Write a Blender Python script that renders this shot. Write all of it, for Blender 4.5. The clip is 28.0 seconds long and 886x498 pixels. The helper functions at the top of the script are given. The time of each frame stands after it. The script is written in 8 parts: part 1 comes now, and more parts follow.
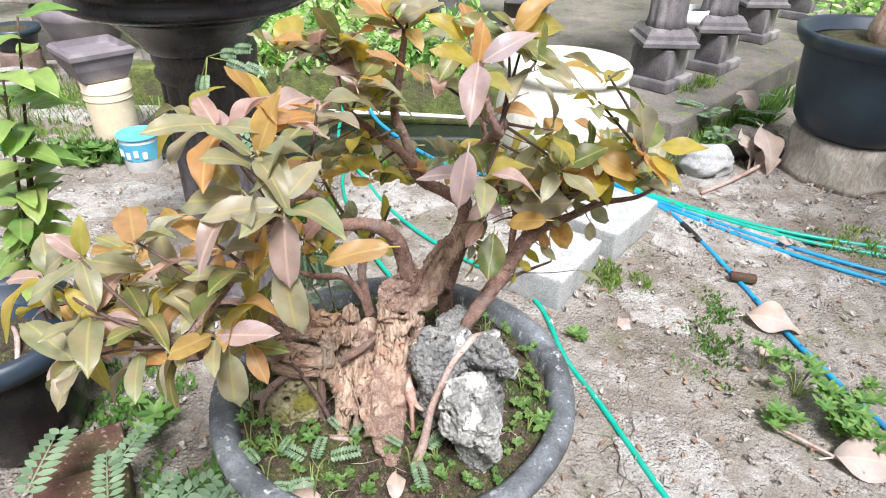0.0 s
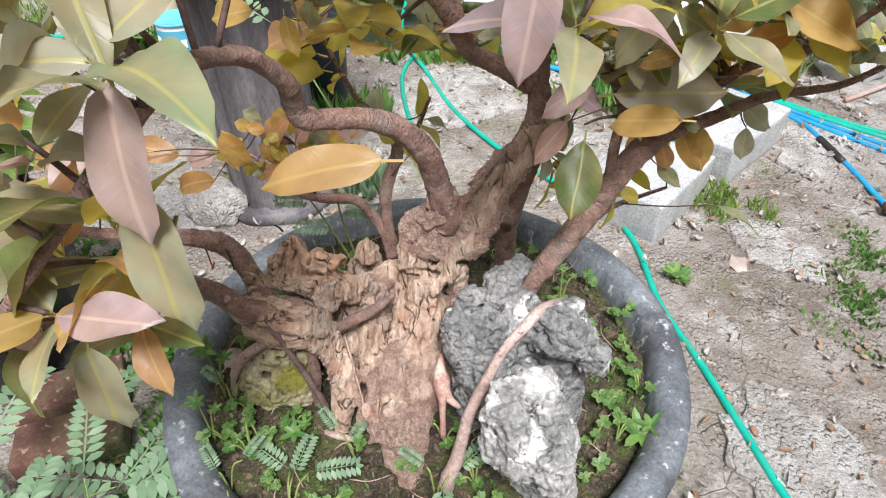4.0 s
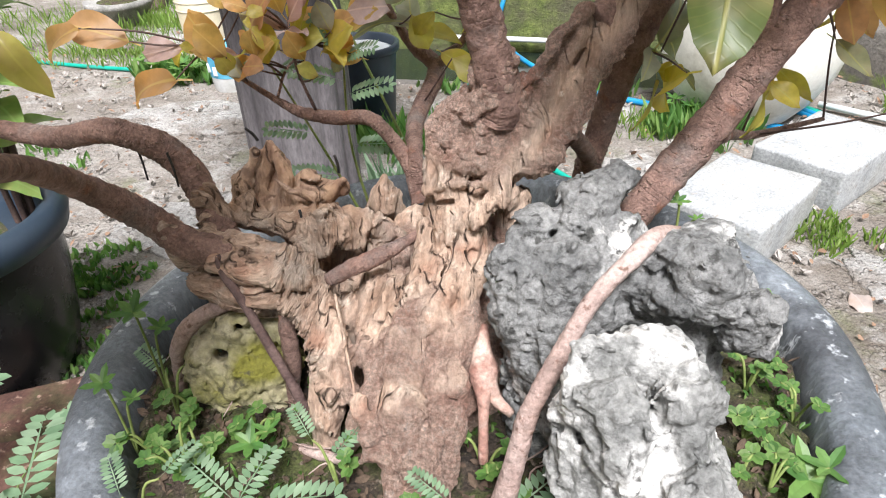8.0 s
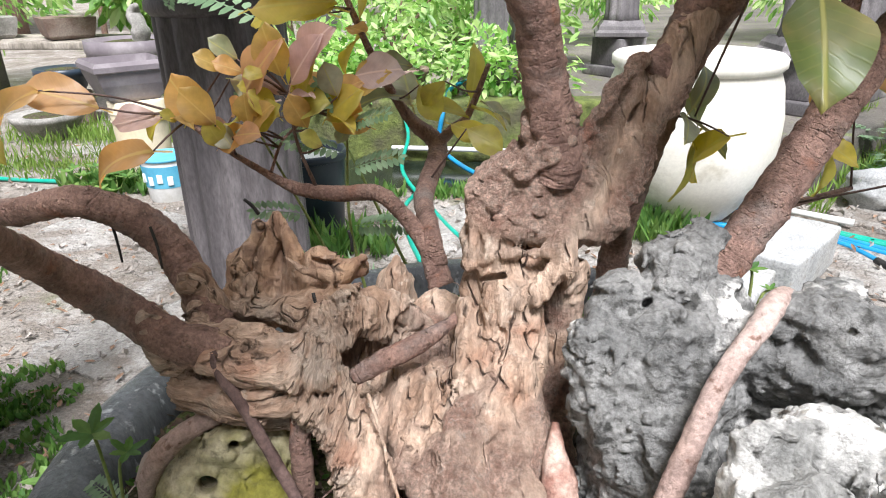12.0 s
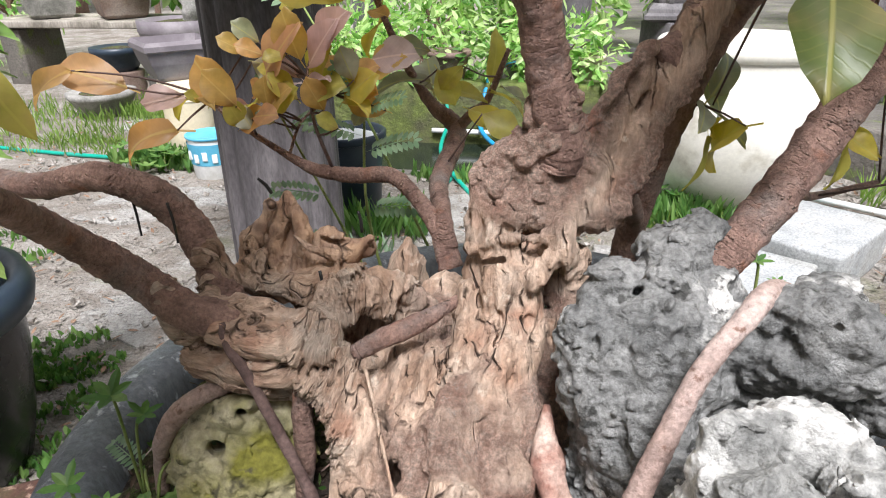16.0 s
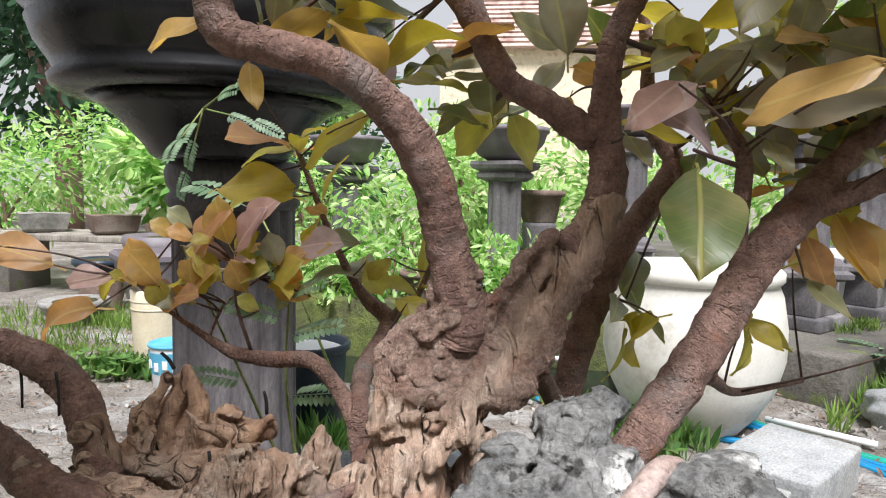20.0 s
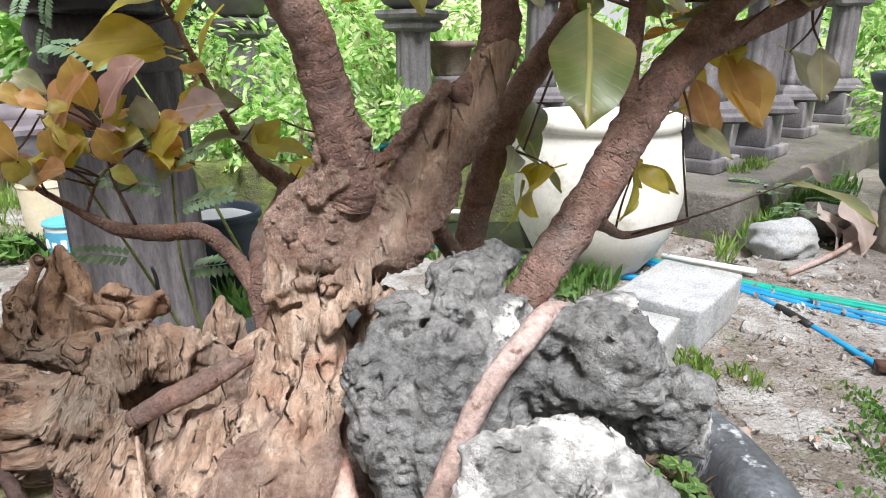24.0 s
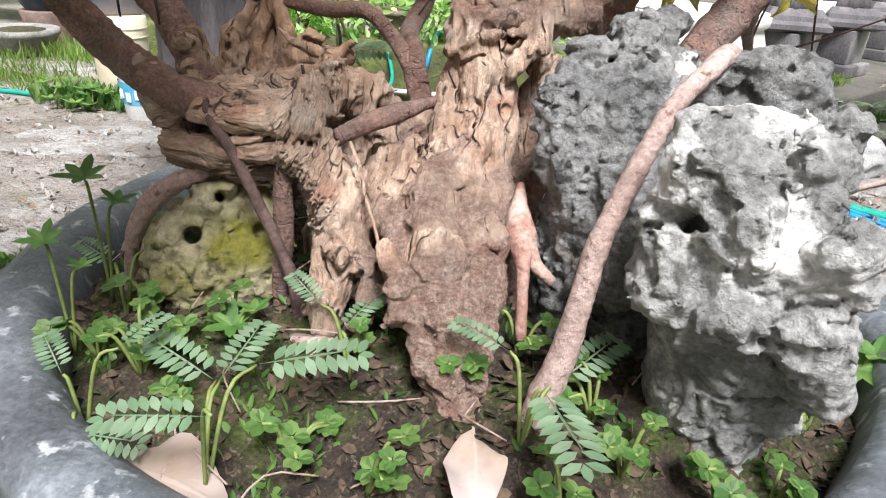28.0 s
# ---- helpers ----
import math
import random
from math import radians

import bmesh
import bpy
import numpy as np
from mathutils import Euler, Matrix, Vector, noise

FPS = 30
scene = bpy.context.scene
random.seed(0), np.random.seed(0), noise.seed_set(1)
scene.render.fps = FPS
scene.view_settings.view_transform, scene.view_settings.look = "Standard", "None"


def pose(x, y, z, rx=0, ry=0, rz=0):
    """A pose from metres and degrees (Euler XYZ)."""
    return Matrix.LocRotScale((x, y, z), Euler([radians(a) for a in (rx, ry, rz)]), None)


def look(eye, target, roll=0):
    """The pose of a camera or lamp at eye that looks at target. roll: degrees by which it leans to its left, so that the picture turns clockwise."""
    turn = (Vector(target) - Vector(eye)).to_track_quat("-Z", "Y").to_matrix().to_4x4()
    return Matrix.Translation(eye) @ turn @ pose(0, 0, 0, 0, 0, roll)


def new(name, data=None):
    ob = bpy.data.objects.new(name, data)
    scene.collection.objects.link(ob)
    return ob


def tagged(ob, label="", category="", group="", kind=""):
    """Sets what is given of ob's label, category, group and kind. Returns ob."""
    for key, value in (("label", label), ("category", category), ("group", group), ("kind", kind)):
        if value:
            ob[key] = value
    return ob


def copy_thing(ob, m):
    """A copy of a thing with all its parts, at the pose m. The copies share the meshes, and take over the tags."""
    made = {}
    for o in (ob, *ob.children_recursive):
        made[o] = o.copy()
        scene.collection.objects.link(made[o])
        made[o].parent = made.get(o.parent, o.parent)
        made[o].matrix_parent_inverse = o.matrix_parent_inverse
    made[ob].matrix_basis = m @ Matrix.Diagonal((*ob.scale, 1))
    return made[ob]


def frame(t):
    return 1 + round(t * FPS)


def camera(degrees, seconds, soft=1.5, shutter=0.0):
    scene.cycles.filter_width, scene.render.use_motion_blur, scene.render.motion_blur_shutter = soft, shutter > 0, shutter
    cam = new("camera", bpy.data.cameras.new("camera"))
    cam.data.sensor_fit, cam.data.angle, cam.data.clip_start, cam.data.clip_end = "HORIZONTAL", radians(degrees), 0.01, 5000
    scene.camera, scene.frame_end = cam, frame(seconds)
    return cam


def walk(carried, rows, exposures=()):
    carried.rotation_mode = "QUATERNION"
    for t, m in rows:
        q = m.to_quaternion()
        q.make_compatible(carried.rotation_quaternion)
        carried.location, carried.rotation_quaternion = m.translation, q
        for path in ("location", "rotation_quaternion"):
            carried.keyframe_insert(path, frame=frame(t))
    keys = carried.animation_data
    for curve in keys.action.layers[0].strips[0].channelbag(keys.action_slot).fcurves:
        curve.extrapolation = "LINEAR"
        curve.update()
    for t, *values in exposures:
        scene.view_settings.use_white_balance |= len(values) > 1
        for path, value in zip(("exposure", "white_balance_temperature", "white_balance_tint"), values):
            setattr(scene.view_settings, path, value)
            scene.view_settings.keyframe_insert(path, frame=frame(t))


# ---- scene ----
cam = camera(69.5, 28.0, soft=1.1)
PATH = [
    (0, (0.0096, 0.0399, 1.2992), (0.0224, 0.8879, 0.7693), 1.50),
    (0.5, (0.0169, 0.0844, 1.2889), (0.0206, 0.9233, 0.7446), 2.41),
    (1, (0.0274, 0.1205, 1.2801), (0.0155, 0.9447, 0.7139), 1.38),
    (1.5, (0.0291, 0.1707, 1.2634), (-0.0000, 0.9849, 0.6835), 1.53),
    (2, (0.0366, 0.2309, 1.2327), (0.0010, 1.0260, 0.6273), 1.41),
    (2.5, (0.0388, 0.2830, 1.1941), (-0.0026, 1.0654, 0.5727), 1.04),
    (3, (0.0311, 0.3218, 1.1581), (-0.0302, 1.0946, 0.5264), 0.97),
    (3.5, (0.0362, 0.3419, 1.1292), (-0.0489, 1.1063, 0.4901), -0.13),
    (5.5, (0.0273, 0.4180, 1.0370), (-0.1001, 1.1642, 0.3836), -1.98),
    (6, (0.0256, 0.4326, 1.0016), (-0.1172, 1.2066, 0.3847), -1.72),
    (6.5, (0.0256, 0.4498, 0.9681), (-0.1182, 1.2436, 0.3772), -1.60),
    (7, (0.0256, 0.4562, 0.9293), (-0.1263, 1.2724, 0.3719), -1.33),
    (7.5, (0.0259, 0.4713, 0.8907), (-0.1379, 1.2924, 0.3439), -1.25),
    (8, (0.0215, 0.4811, 0.8580), (-0.1668, 1.2944, 0.3074), -2.38),
    (8.5, (0.0142, 0.4762, 0.8370), (-0.1744, 1.3029, 0.3069), -3.00),
    (9, (0.0091, 0.4753, 0.7896), (-0.1689, 1.3253, 0.2940), -2.55),
    (9.5, (-0.0011, 0.4912, 0.7671), (-0.1661, 1.3244, 0.2394), -2.35),
    (10, (-0.0313, 0.5049, 0.7807), (-0.1561, 1.3473, 0.2566), -1.39),
    (10.5, (-0.0585, 0.5148, 0.7882), (-0.1705, 1.3680, 0.2789), -1.87),
    (11, (-0.0679, 0.5222, 0.7925), (-0.1791, 1.3780, 0.2871), -1.96),
    (11.5, (-0.0642, 0.5261, 0.7996), (-0.1675, 1.3958, 0.3171), -1.81),
    (12, (-0.0590, 0.5224, 0.8055), (-0.1514, 1.4343, 0.4058), -0.80),
    (12.5, (-0.0550, 0.5170, 0.8020), (-0.1534, 1.4455, 0.4440), -0.63),
    (13, (-0.0599, 0.5084, 0.7918), (-0.2357, 1.4289, 0.4427), -1.64),
    (13.5, (-0.0627, 0.5051, 0.7947), (-0.3050, 1.4098, 0.4442), -3.67),
    (15.5, (-0.0506, 0.5120, 0.8104), (-0.2625, 1.3863, 0.3736), -2.97),
    (16, (-0.0343, 0.5177, 0.8083), (-0.1905, 1.4105, 0.3858), -0.79),
    (16.5, (-0.0224, 0.5235, 0.8139), (-0.1425, 1.4355, 0.4217), -0.14),
    (17, (-0.0092, 0.5288, 0.8142), (-0.1151, 1.4481, 0.4353), 0.18),
    (17.5, (0.0078, 0.5354, 0.8170), (-0.0725, 1.4744, 0.4824), 0.91),
    (18, (0.0115, 0.5388, 0.8267), (-0.0645, 1.4840, 0.5093), 0.04),
    (18.5, (0.0106, 0.5324, 0.8347), (-0.1163, 1.4887, 0.5715), -0.53),
    (19, (0.0133, 0.5312, 0.8228), (-0.1208, 1.4980, 0.6054), 0.41),
    (19.5, (0.0094, 0.5282, 0.7978), (-0.1443, 1.5018, 0.6292), 0.95),
    (20, (0.0097, 0.5191, 0.7817), (-0.1275, 1.5055, 0.6906), 1.22),
    (20.5, (0.0127, 0.5138, 0.7755), (-0.1329, 1.5010, 0.7101), 2.05),
    (22.5, (0.0068, 0.5154, 0.8054), (-0.0221, 1.5134, 0.7484), 0.59),
    (23, (0.0146, 0.5178, 0.8069), (0.0345, 1.5114, 0.6964), -0.95),
    (23.5, (0.0258, 0.5266, 0.7905), (0.0604, 1.5038, 0.5809), -1.34),
    (24, (0.0235, 0.5314, 0.7800), (0.0185, 1.4834, 0.4740), -0.35),
    (24.5, (0.0014, 0.5165, 0.7659), (-0.0282, 1.4532, 0.4169), 1.55),
    (25, (-0.0248, 0.5041, 0.7606), (-0.0844, 1.4210, 0.3659), 1.90),
    (25.5, (-0.0429, 0.4934, 0.7536), (-0.1217, 1.3979, 0.3345), 1.20),
    (26, (-0.0587, 0.4805, 0.7434), (-0.1508, 1.3741, 0.3040), 0.95),
    (26.5, (-0.0650, 0.4650, 0.7370), (-0.1556, 1.3600, 0.3002), 1.55),
    (27, (-0.0655, 0.4512, 0.7263), (-0.1496, 1.3423, 0.2804), 2.12),
    (27.5, (-0.0572, 0.4477, 0.7159), (-0.1207, 1.3422, 0.2735), 3.16),
    (28, (-0.0512, 0.4475, 0.7084), (-0.1007, 1.3436, 0.2674), 4.14),
]
walk(cam, [(t, look(eye, target, roll)) for t, eye, target, roll in PATH],
     exposures=[(t, e + 0.05, 6200, 13) for t, e in ((0, 0.62), (1.5, 0.58), (3, 0.45), (6, 0.62), (8, 0.68), (11, 0.60), (13, 0.68), (17, 0.42), (18, 0.48), (20, 0.27), (22.5, 0.70), (23.5, 0.52), (24, 0.45), (25, 0.45), (27, 0.55), (28, 0.62))])

# ---- sky and light ----
SUN_EL, SUN_AZ = 58.0, 165.0
world = bpy.data.worlds.new("sky")
scene.world = world
world.use_nodes = True
wn = world.node_tree.nodes
wl = world.node_tree.links
sky = wn.new("ShaderNodeTexSky")
sky.sky_type = "NISHITA"
sky.sun_disc = False
sky.sun_elevation, sky.sun_rotation = radians(SUN_EL), radians(SUN_AZ)
sky.dust_density, sky.air_density = 6.0, 1.6
haze = wn.new("ShaderNodeMixRGB")
haze.inputs[0].default_value = 0.75
haze.inputs[2].default_value = (14.5, 14.5, 14.4, 1)
wl.new(sky.outputs[0], haze.inputs[1])
wl.new(haze.outputs[0], wn["Background"].inputs[0])
wn["Background"].inputs[1].default_value = 0.047
sun = new("sun", bpy.data.lights.new("sun", "SUN"))
sun.data.energy, sun.data.angle, sun.data.color = 5.0, radians(18), (1.0, 0.98, 0.955)
sun.matrix_world = look((0, 0, 10), Vector((0, 0, 10)) - Vector((math.sin(radians(SUN_AZ)) * math.cos(radians(SUN_EL)), math.cos(radians(SUN_AZ)) * math.cos(radians(SUN_EL)), math.sin(radians(SUN_EL)))))

# ---- materials ----
MATS = {}


def surf(name, c1, c2, scale=8.0, rough=0.8, bump=0.3, bscale=60.0, c3=None, s3=2.0, t3=0.6, detail=6.0, metal=0.0, spec=0.4, stretch=(1, 1, 1), rand=0.0, coat=0.0, c4=None, s4=25.0, t4=0.62, dist=0.004, w3=0.12, grain=0.28, gs=0.0):
    """Two colours mixed by noise, stains of a third and flecks of a fourth, and a fine relief."""
    m = bpy.data.materials.new(name)
    m.use_nodes = True
    n, l = m.node_tree.nodes, m.node_tree.links
    b = n["Principled BSDF"]
    tc = n.new("ShaderNodeTexCoord")
    mp = n.new("ShaderNodeMapping")
    mp.inputs["Scale"].default_value = stretch
    l.new(tc.outputs["Object"], mp.inputs[0])

    def nz(sc, det=detail, rg=0.6):
        t = n.new("ShaderNodeTexNoise")
        t.inputs["Scale"].default_value, t.inputs["Detail"].default_value, t.inputs["Roughness"].default_value = sc, det, rg
        l.new(mp.outputs[0], t.inputs["Vector"])
        return t.outputs["Fac"]

    def ramp(src, a, z):
        r = n.new("ShaderNodeMapRange")
        r.inputs[1].default_value, r.inputs[2].default_value = a, z
        l.new(src, r.inputs[0])
        return r.outputs[0]

    def mix(f, a, z):
        x = n.new("ShaderNodeMixRGB")
        l.new(f, x.inputs[0])
        for i, v in ((1, a), (2, z)):
            if isinstance(v, tuple):
                x.inputs[i].default_value = (*v, 1)
            else:
                l.new(v, x.inputs[i])
        return x.outputs[0]

    col = mix(ramp(nz(scale), 0.35, 0.65), c1, c2)
    if c3:
        col = mix(ramp(nz(s3), t3 - w3, t3 + w3 * 0.6), col, c3)
    if c4:
        col = mix(ramp(nz(s4, 4.0), t4 - 0.04, t4 + 0.04), col, c4)
    if grain:
        gh = n.new("ShaderNodeHueSaturation")
        gm = n.new("ShaderNodeMapRange")
        gm.inputs[1].default_value, gm.inputs[2].default_value, gm.inputs[3].default_value, gm.inputs[4].default_value = 0.32, 0.68, 1 - grain, 1 + grain
        l.new(nz(gs or bscale * 2.2, 3.0, 0.7), gm.inputs[0])
        l.new(gm.outputs[0], gh.inputs["Value"])
        l.new(col, gh.inputs["Color"])
        col = gh.outputs[0]
    if rand:
        oi = n.new("ShaderNodeObjectInfo")
        hs = n.new("ShaderNodeHueSaturation")
        v = n.new("ShaderNodeMapRange")
        v.inputs[3].default_value, v.inputs[4].default_value = 1 - rand, 1 + rand
        l.new(oi.outputs["Random"], v.inputs[0])
        l.new(v.outputs[0], hs.inputs["Value"])
        l.new(col, hs.inputs["Color"])
        col = hs.outputs[0]
    l.new(col, b.inputs["Base Color"])
    rr = n.new("ShaderNodeMapRange")
    rr.inputs[3].default_value, rr.inputs[4].default_value = max(rough - 0.12, 0.02), min(rough + 0.12, 1)
    l.new(nz(scale * 1.7), rr.inputs[0])
    l.new(rr.outputs[0], b.inputs["Roughness"])
    b.inputs["Metallic"].default_value = metal
    b.inputs["Specular IOR Level"].default_value = spec
    b.inputs["Coat Weight"].default_value = coat
    if bump:
        bp = n.new("ShaderNodeBump")
        bp.inputs["Strength"].default_value, bp.inputs["Distance"].default_value = bump, dist
        l.new(nz(bscale, 8.0, 0.65), bp.inputs["Height"])
        l.new(bp.outputs[0], b.inputs["Normal"])
    MATS[name] = m
    return m


def leafmat(name, cols, rough=0.42, trans=0.35, spread=1.0, vein=0.5, vcol=None):
    """A leaf: its colour runs through cols from leaf to leaf, with a pale midrib, gloss and light shining through."""
    m = bpy.data.materials.new(name)
    m.use_nodes = True
    n, l = m.node_tree.nodes, m.node_tree.links
    b = n["Principled BSDF"]
    oi, geo = n.new("ShaderNodeObjectInfo"), n.new("ShaderNodeNewGeometry")
    add = n.new("ShaderNodeMath")
    add.operation = "ADD"
    l.new(oi.outputs["Random"], add.inputs[0])
    l.new(geo.outputs["Random Per Island"], add.inputs[1])
    fr = n.new("ShaderNodeMath")
    fr.operation = "FRACT"
    l.new(add.outputs[0], fr.inputs[0])
    cr = n.new("ShaderNodeValToRGB")
    e = cr.color_ramp.elements
    for i, c in enumerate(cols):
        p = i / max(len(cols) - 1, 1)
        k = e[0] if i == 0 else (e[-1] if i == len(cols) - 1 else e.new(p))
        k.color = (*c, 1)
    l.new(fr.outputs[0], cr.inputs[0])
    tc = n.new("ShaderNodeTexCoord")
    tx = n.new("ShaderNodeTexNoise")
    tx.inputs["Scale"].default_value, tx.inputs["Detail"].default_value = 2.5, 4.0
    l.new(tc.outputs["Object"], tx.inputs["Vector"])
    hs = n.new("ShaderNodeHueSaturation")
    mr = n.new("ShaderNodeMapRange")
    mr.inputs[1].default_value, mr.inputs[2].default_value, mr.inputs[3].default_value, mr.inputs[4].default_value = 0.3, 0.7, 0.72, 1.25
    l.new(tx.outputs["Fac"], mr.inputs[0])
    l.new(mr.outputs[0], hs.inputs["Value"])
    l.new(cr.outputs[0], hs.inputs["Color"])
    col = hs.outputs[0]
    if vein:
        tw = n.new("ShaderNodeTexNoise")
        tw.inputs["Scale"].default_value, tw.inputs["Detail"].default_value = 1.6, 3.0
        off = n.new("ShaderNodeVectorMath")
        off.operation = "ADD"
        l.new(tc.outputs["Object"], off.inputs[0])
        l.new(oi.outputs["Location"], off.inputs[1])
        l.new(off.outputs[0], tw.inputs["Vector"])
        wr = n.new("ShaderNodeMapRange")
        wr.inputs[1].default_value, wr.inputs[2].default_value, wr.inputs[4].default_value = 0.48, 0.72, 0.40
        l.new(tw.outputs["Fac"], wr.inputs[0])
        wm = n.new("ShaderNodeMixRGB")
        wm.inputs[2].default_value = (0.42, 0.27, 0.15, 1)
        l.new(wr.outputs[0], wm.inputs[0])
        l.new(col, wm.inputs[1])
        col = wm.outputs[0]
        sep = n.new("ShaderNodeSeparateXYZ")
        l.new(tc.outputs["Object"], sep.inputs[0])
        ab = n.new("ShaderNodeMath")
        ab.operation = "ABSOLUTE"
        l.new(sep.outputs[0], ab.inputs[0])
        vr = n.new("ShaderNodeMapRange")
        vr.inputs[1].default_value, vr.inputs[2].default_value, vr.inputs[3].default_value, vr.inputs[4].default_value = 0.008, 0.022, vein, 0.0
        l.new(ab.outputs[0], vr.inputs[0])
        # side veins slant off the midrib
        sv = n.new("ShaderNodeMath")
        sv.operation = "MULTIPLY_ADD"
        sv.inputs[1].default_value = -0.9
        l.new(ab.outputs[0], sv.inputs[0])
        l.new(sep.outputs[1], sv.inputs[2])
        pp = n.new("ShaderNodeMath")
        pp.operation = "PINGPONG"
        pp.inputs[1].default_value = 0.045
        l.new(sv.outputs[0], pp.inputs[0])
        v2 = n.new("ShaderNodeMapRange")
        v2.inputs[1].default_value, v2.inputs[2].default_value, v2.inputs[3].default_value, v2.inputs[4].default_value = 0.0, 0.012, 0.07, 0.0
        l.new(pp.outputs[0], v2.inputs[0])
        mx = n.new("ShaderNodeMath")
        mx.operation = "MAXIMUM"
        l.new(vr.outputs[0], mx.inputs[0])
        l.new(v2.outputs[0], mx.inputs[1])
        vm = n.new("ShaderNodeMixRGB")
        vm.inputs[2].default_value = (*(vcol or (0.45, 0.42, 0.12)), 1)
        l.new(mx.outputs[0], vm.inputs[0])
        l.new(col, vm.inputs[1])
        col = vm.outputs[0]
        bp = n.new("ShaderNodeBump")
        bp.inputs["Strength"].default_value, bp.inputs["Distance"].default_value = 0.18, 0.006
        l.new(mx.outputs[0], bp.inputs["Height"])
        l.new(bp.outputs[0], b.inputs["Normal"])
    l.new(col, b.inputs["Base Color"])
    b.inputs["Roughness"].default_value = rough
    b.inputs["Specular IOR Level"].default_value = 0.5
    tr = n.new("ShaderNodeBsdfTranslucent")
    sat = n.new("ShaderNodeHueSaturation")
    sat.inputs["Saturation"].default_value, sat.inputs["Value"].default_value = 1.15, 1.5
    l.new(col, sat.inputs["Color"])
    l.new(sat.outputs[0], tr.inputs["Color"])
    mx2 = n.new("ShaderNodeMixShader")
    mx2.inputs[0].default_value = trans
    l.new(b.outputs[0], mx2.inputs[1])
    l.new(tr.outputs[0], mx2.inputs[2])
    l.new(mx2.outputs[0], n["Material Output"].inputs["Surface"])
    MATS[name] = m
    return m


def shader(name):
    """A new material with short helpers that add and link its nodes."""
    m = bpy.data.materials.new(name)
    m.use_nodes = True
    n, l = m.node_tree.nodes, m.node_tree.links

    def put(sock, v):
        if isinstance(v, bpy.types.NodeSocket):
            l.new(v, sock)
        elif isinstance(v, tuple):
            sock.default_value = (*v, 1) if len(sock.default_value) == 4 else v
        else:
            sock.default_value = v

    def noise_(vec, scale, detail=5.0, rough=0.6):
        t = n.new("ShaderNodeTexNoise")
        put(t.inputs["Vector"], vec)
        put(t.inputs["Scale"], scale)
        put(t.inputs["Detail"], detail)
        put(t.inputs["Roughness"], rough)
        return t.outputs["Fac"]

    def cells(vec, scale, feature="DISTANCE_TO_EDGE", out="Distance"):
        t = n.new("ShaderNodeTexVoronoi")
        t.feature = feature
        put(t.inputs["Vector"], vec)
        put(t.inputs["Scale"], scale)
        return t.outputs[out]

    def ramp(v, a, b, lo=0.0, hi=1.0):
        t = n.new("ShaderNodeMapRange")
        for i, x in enumerate((v, a, b, lo, hi)):
            put(t.inputs[i], x)
        return t.outputs[0]

    def mix(f, a, b, kind="MIX"):
        t = n.new("ShaderNodeMixRGB")
        t.blend_type = kind
        for i, x in enumerate((f, a, b)):
            put(t.inputs[i], x)
        return t.outputs[0]

    def calc(op, a, b=0.0, c=0.0):
        t = n.new("ShaderNodeMath")
        t.operation = op
        for i, x in enumerate((a, b, c)):
            put(t.inputs[i], x)
        return t.outputs[0]

    def stretch(vec, s):
        t = n.new("ShaderNodeMapping")
        put(t.inputs["Scale"], s)
        put(t.inputs[0], vec)
        return t.outputs[0]

    def attr(key):
        t = n.new("ShaderNodeAttribute")
        t.attribute_name = key
        return t.outputs["Fac"]

    def warped(vec, scale, amount):
        t = n.new("ShaderNodeTexNoise")
        put(t.inputs["Vector"], vec)
        put(t.inputs["Scale"], scale)
        put(t.inputs["Detail"], 3.0)
        a = n.new("ShaderNodeVectorMath")
        a.operation = "MULTIPLY_ADD"
        put(a.inputs[0], t.outputs["Color"])
        put(a.inputs[1], (amount, amount, amount))
        put(a.inputs[2], vec)
        return a.outputs[0]

    def finish(col, rough, height, strength, dist, spec=0.35):
        b = n["Principled BSDF"]
        put(b.inputs["Base Color"], col)
        put(b.inputs["Roughness"], rough)
        put(b.inputs["Specular IOR Level"], spec)
        bp = n.new("ShaderNodeBump")
        put(bp.inputs["Strength"], strength)
        put(bp.inputs["Distance"], dist)
        put(bp.inputs["Height"], height)
        put(b.inputs["Normal"], bp.outputs[0])
        MATS[name] = m
        return m

    tc = n.new("ShaderNodeTexCoord").outputs["Object"]
    return tc, noise_, cells, ramp, mix, calc, stretch, attr, warped, finish


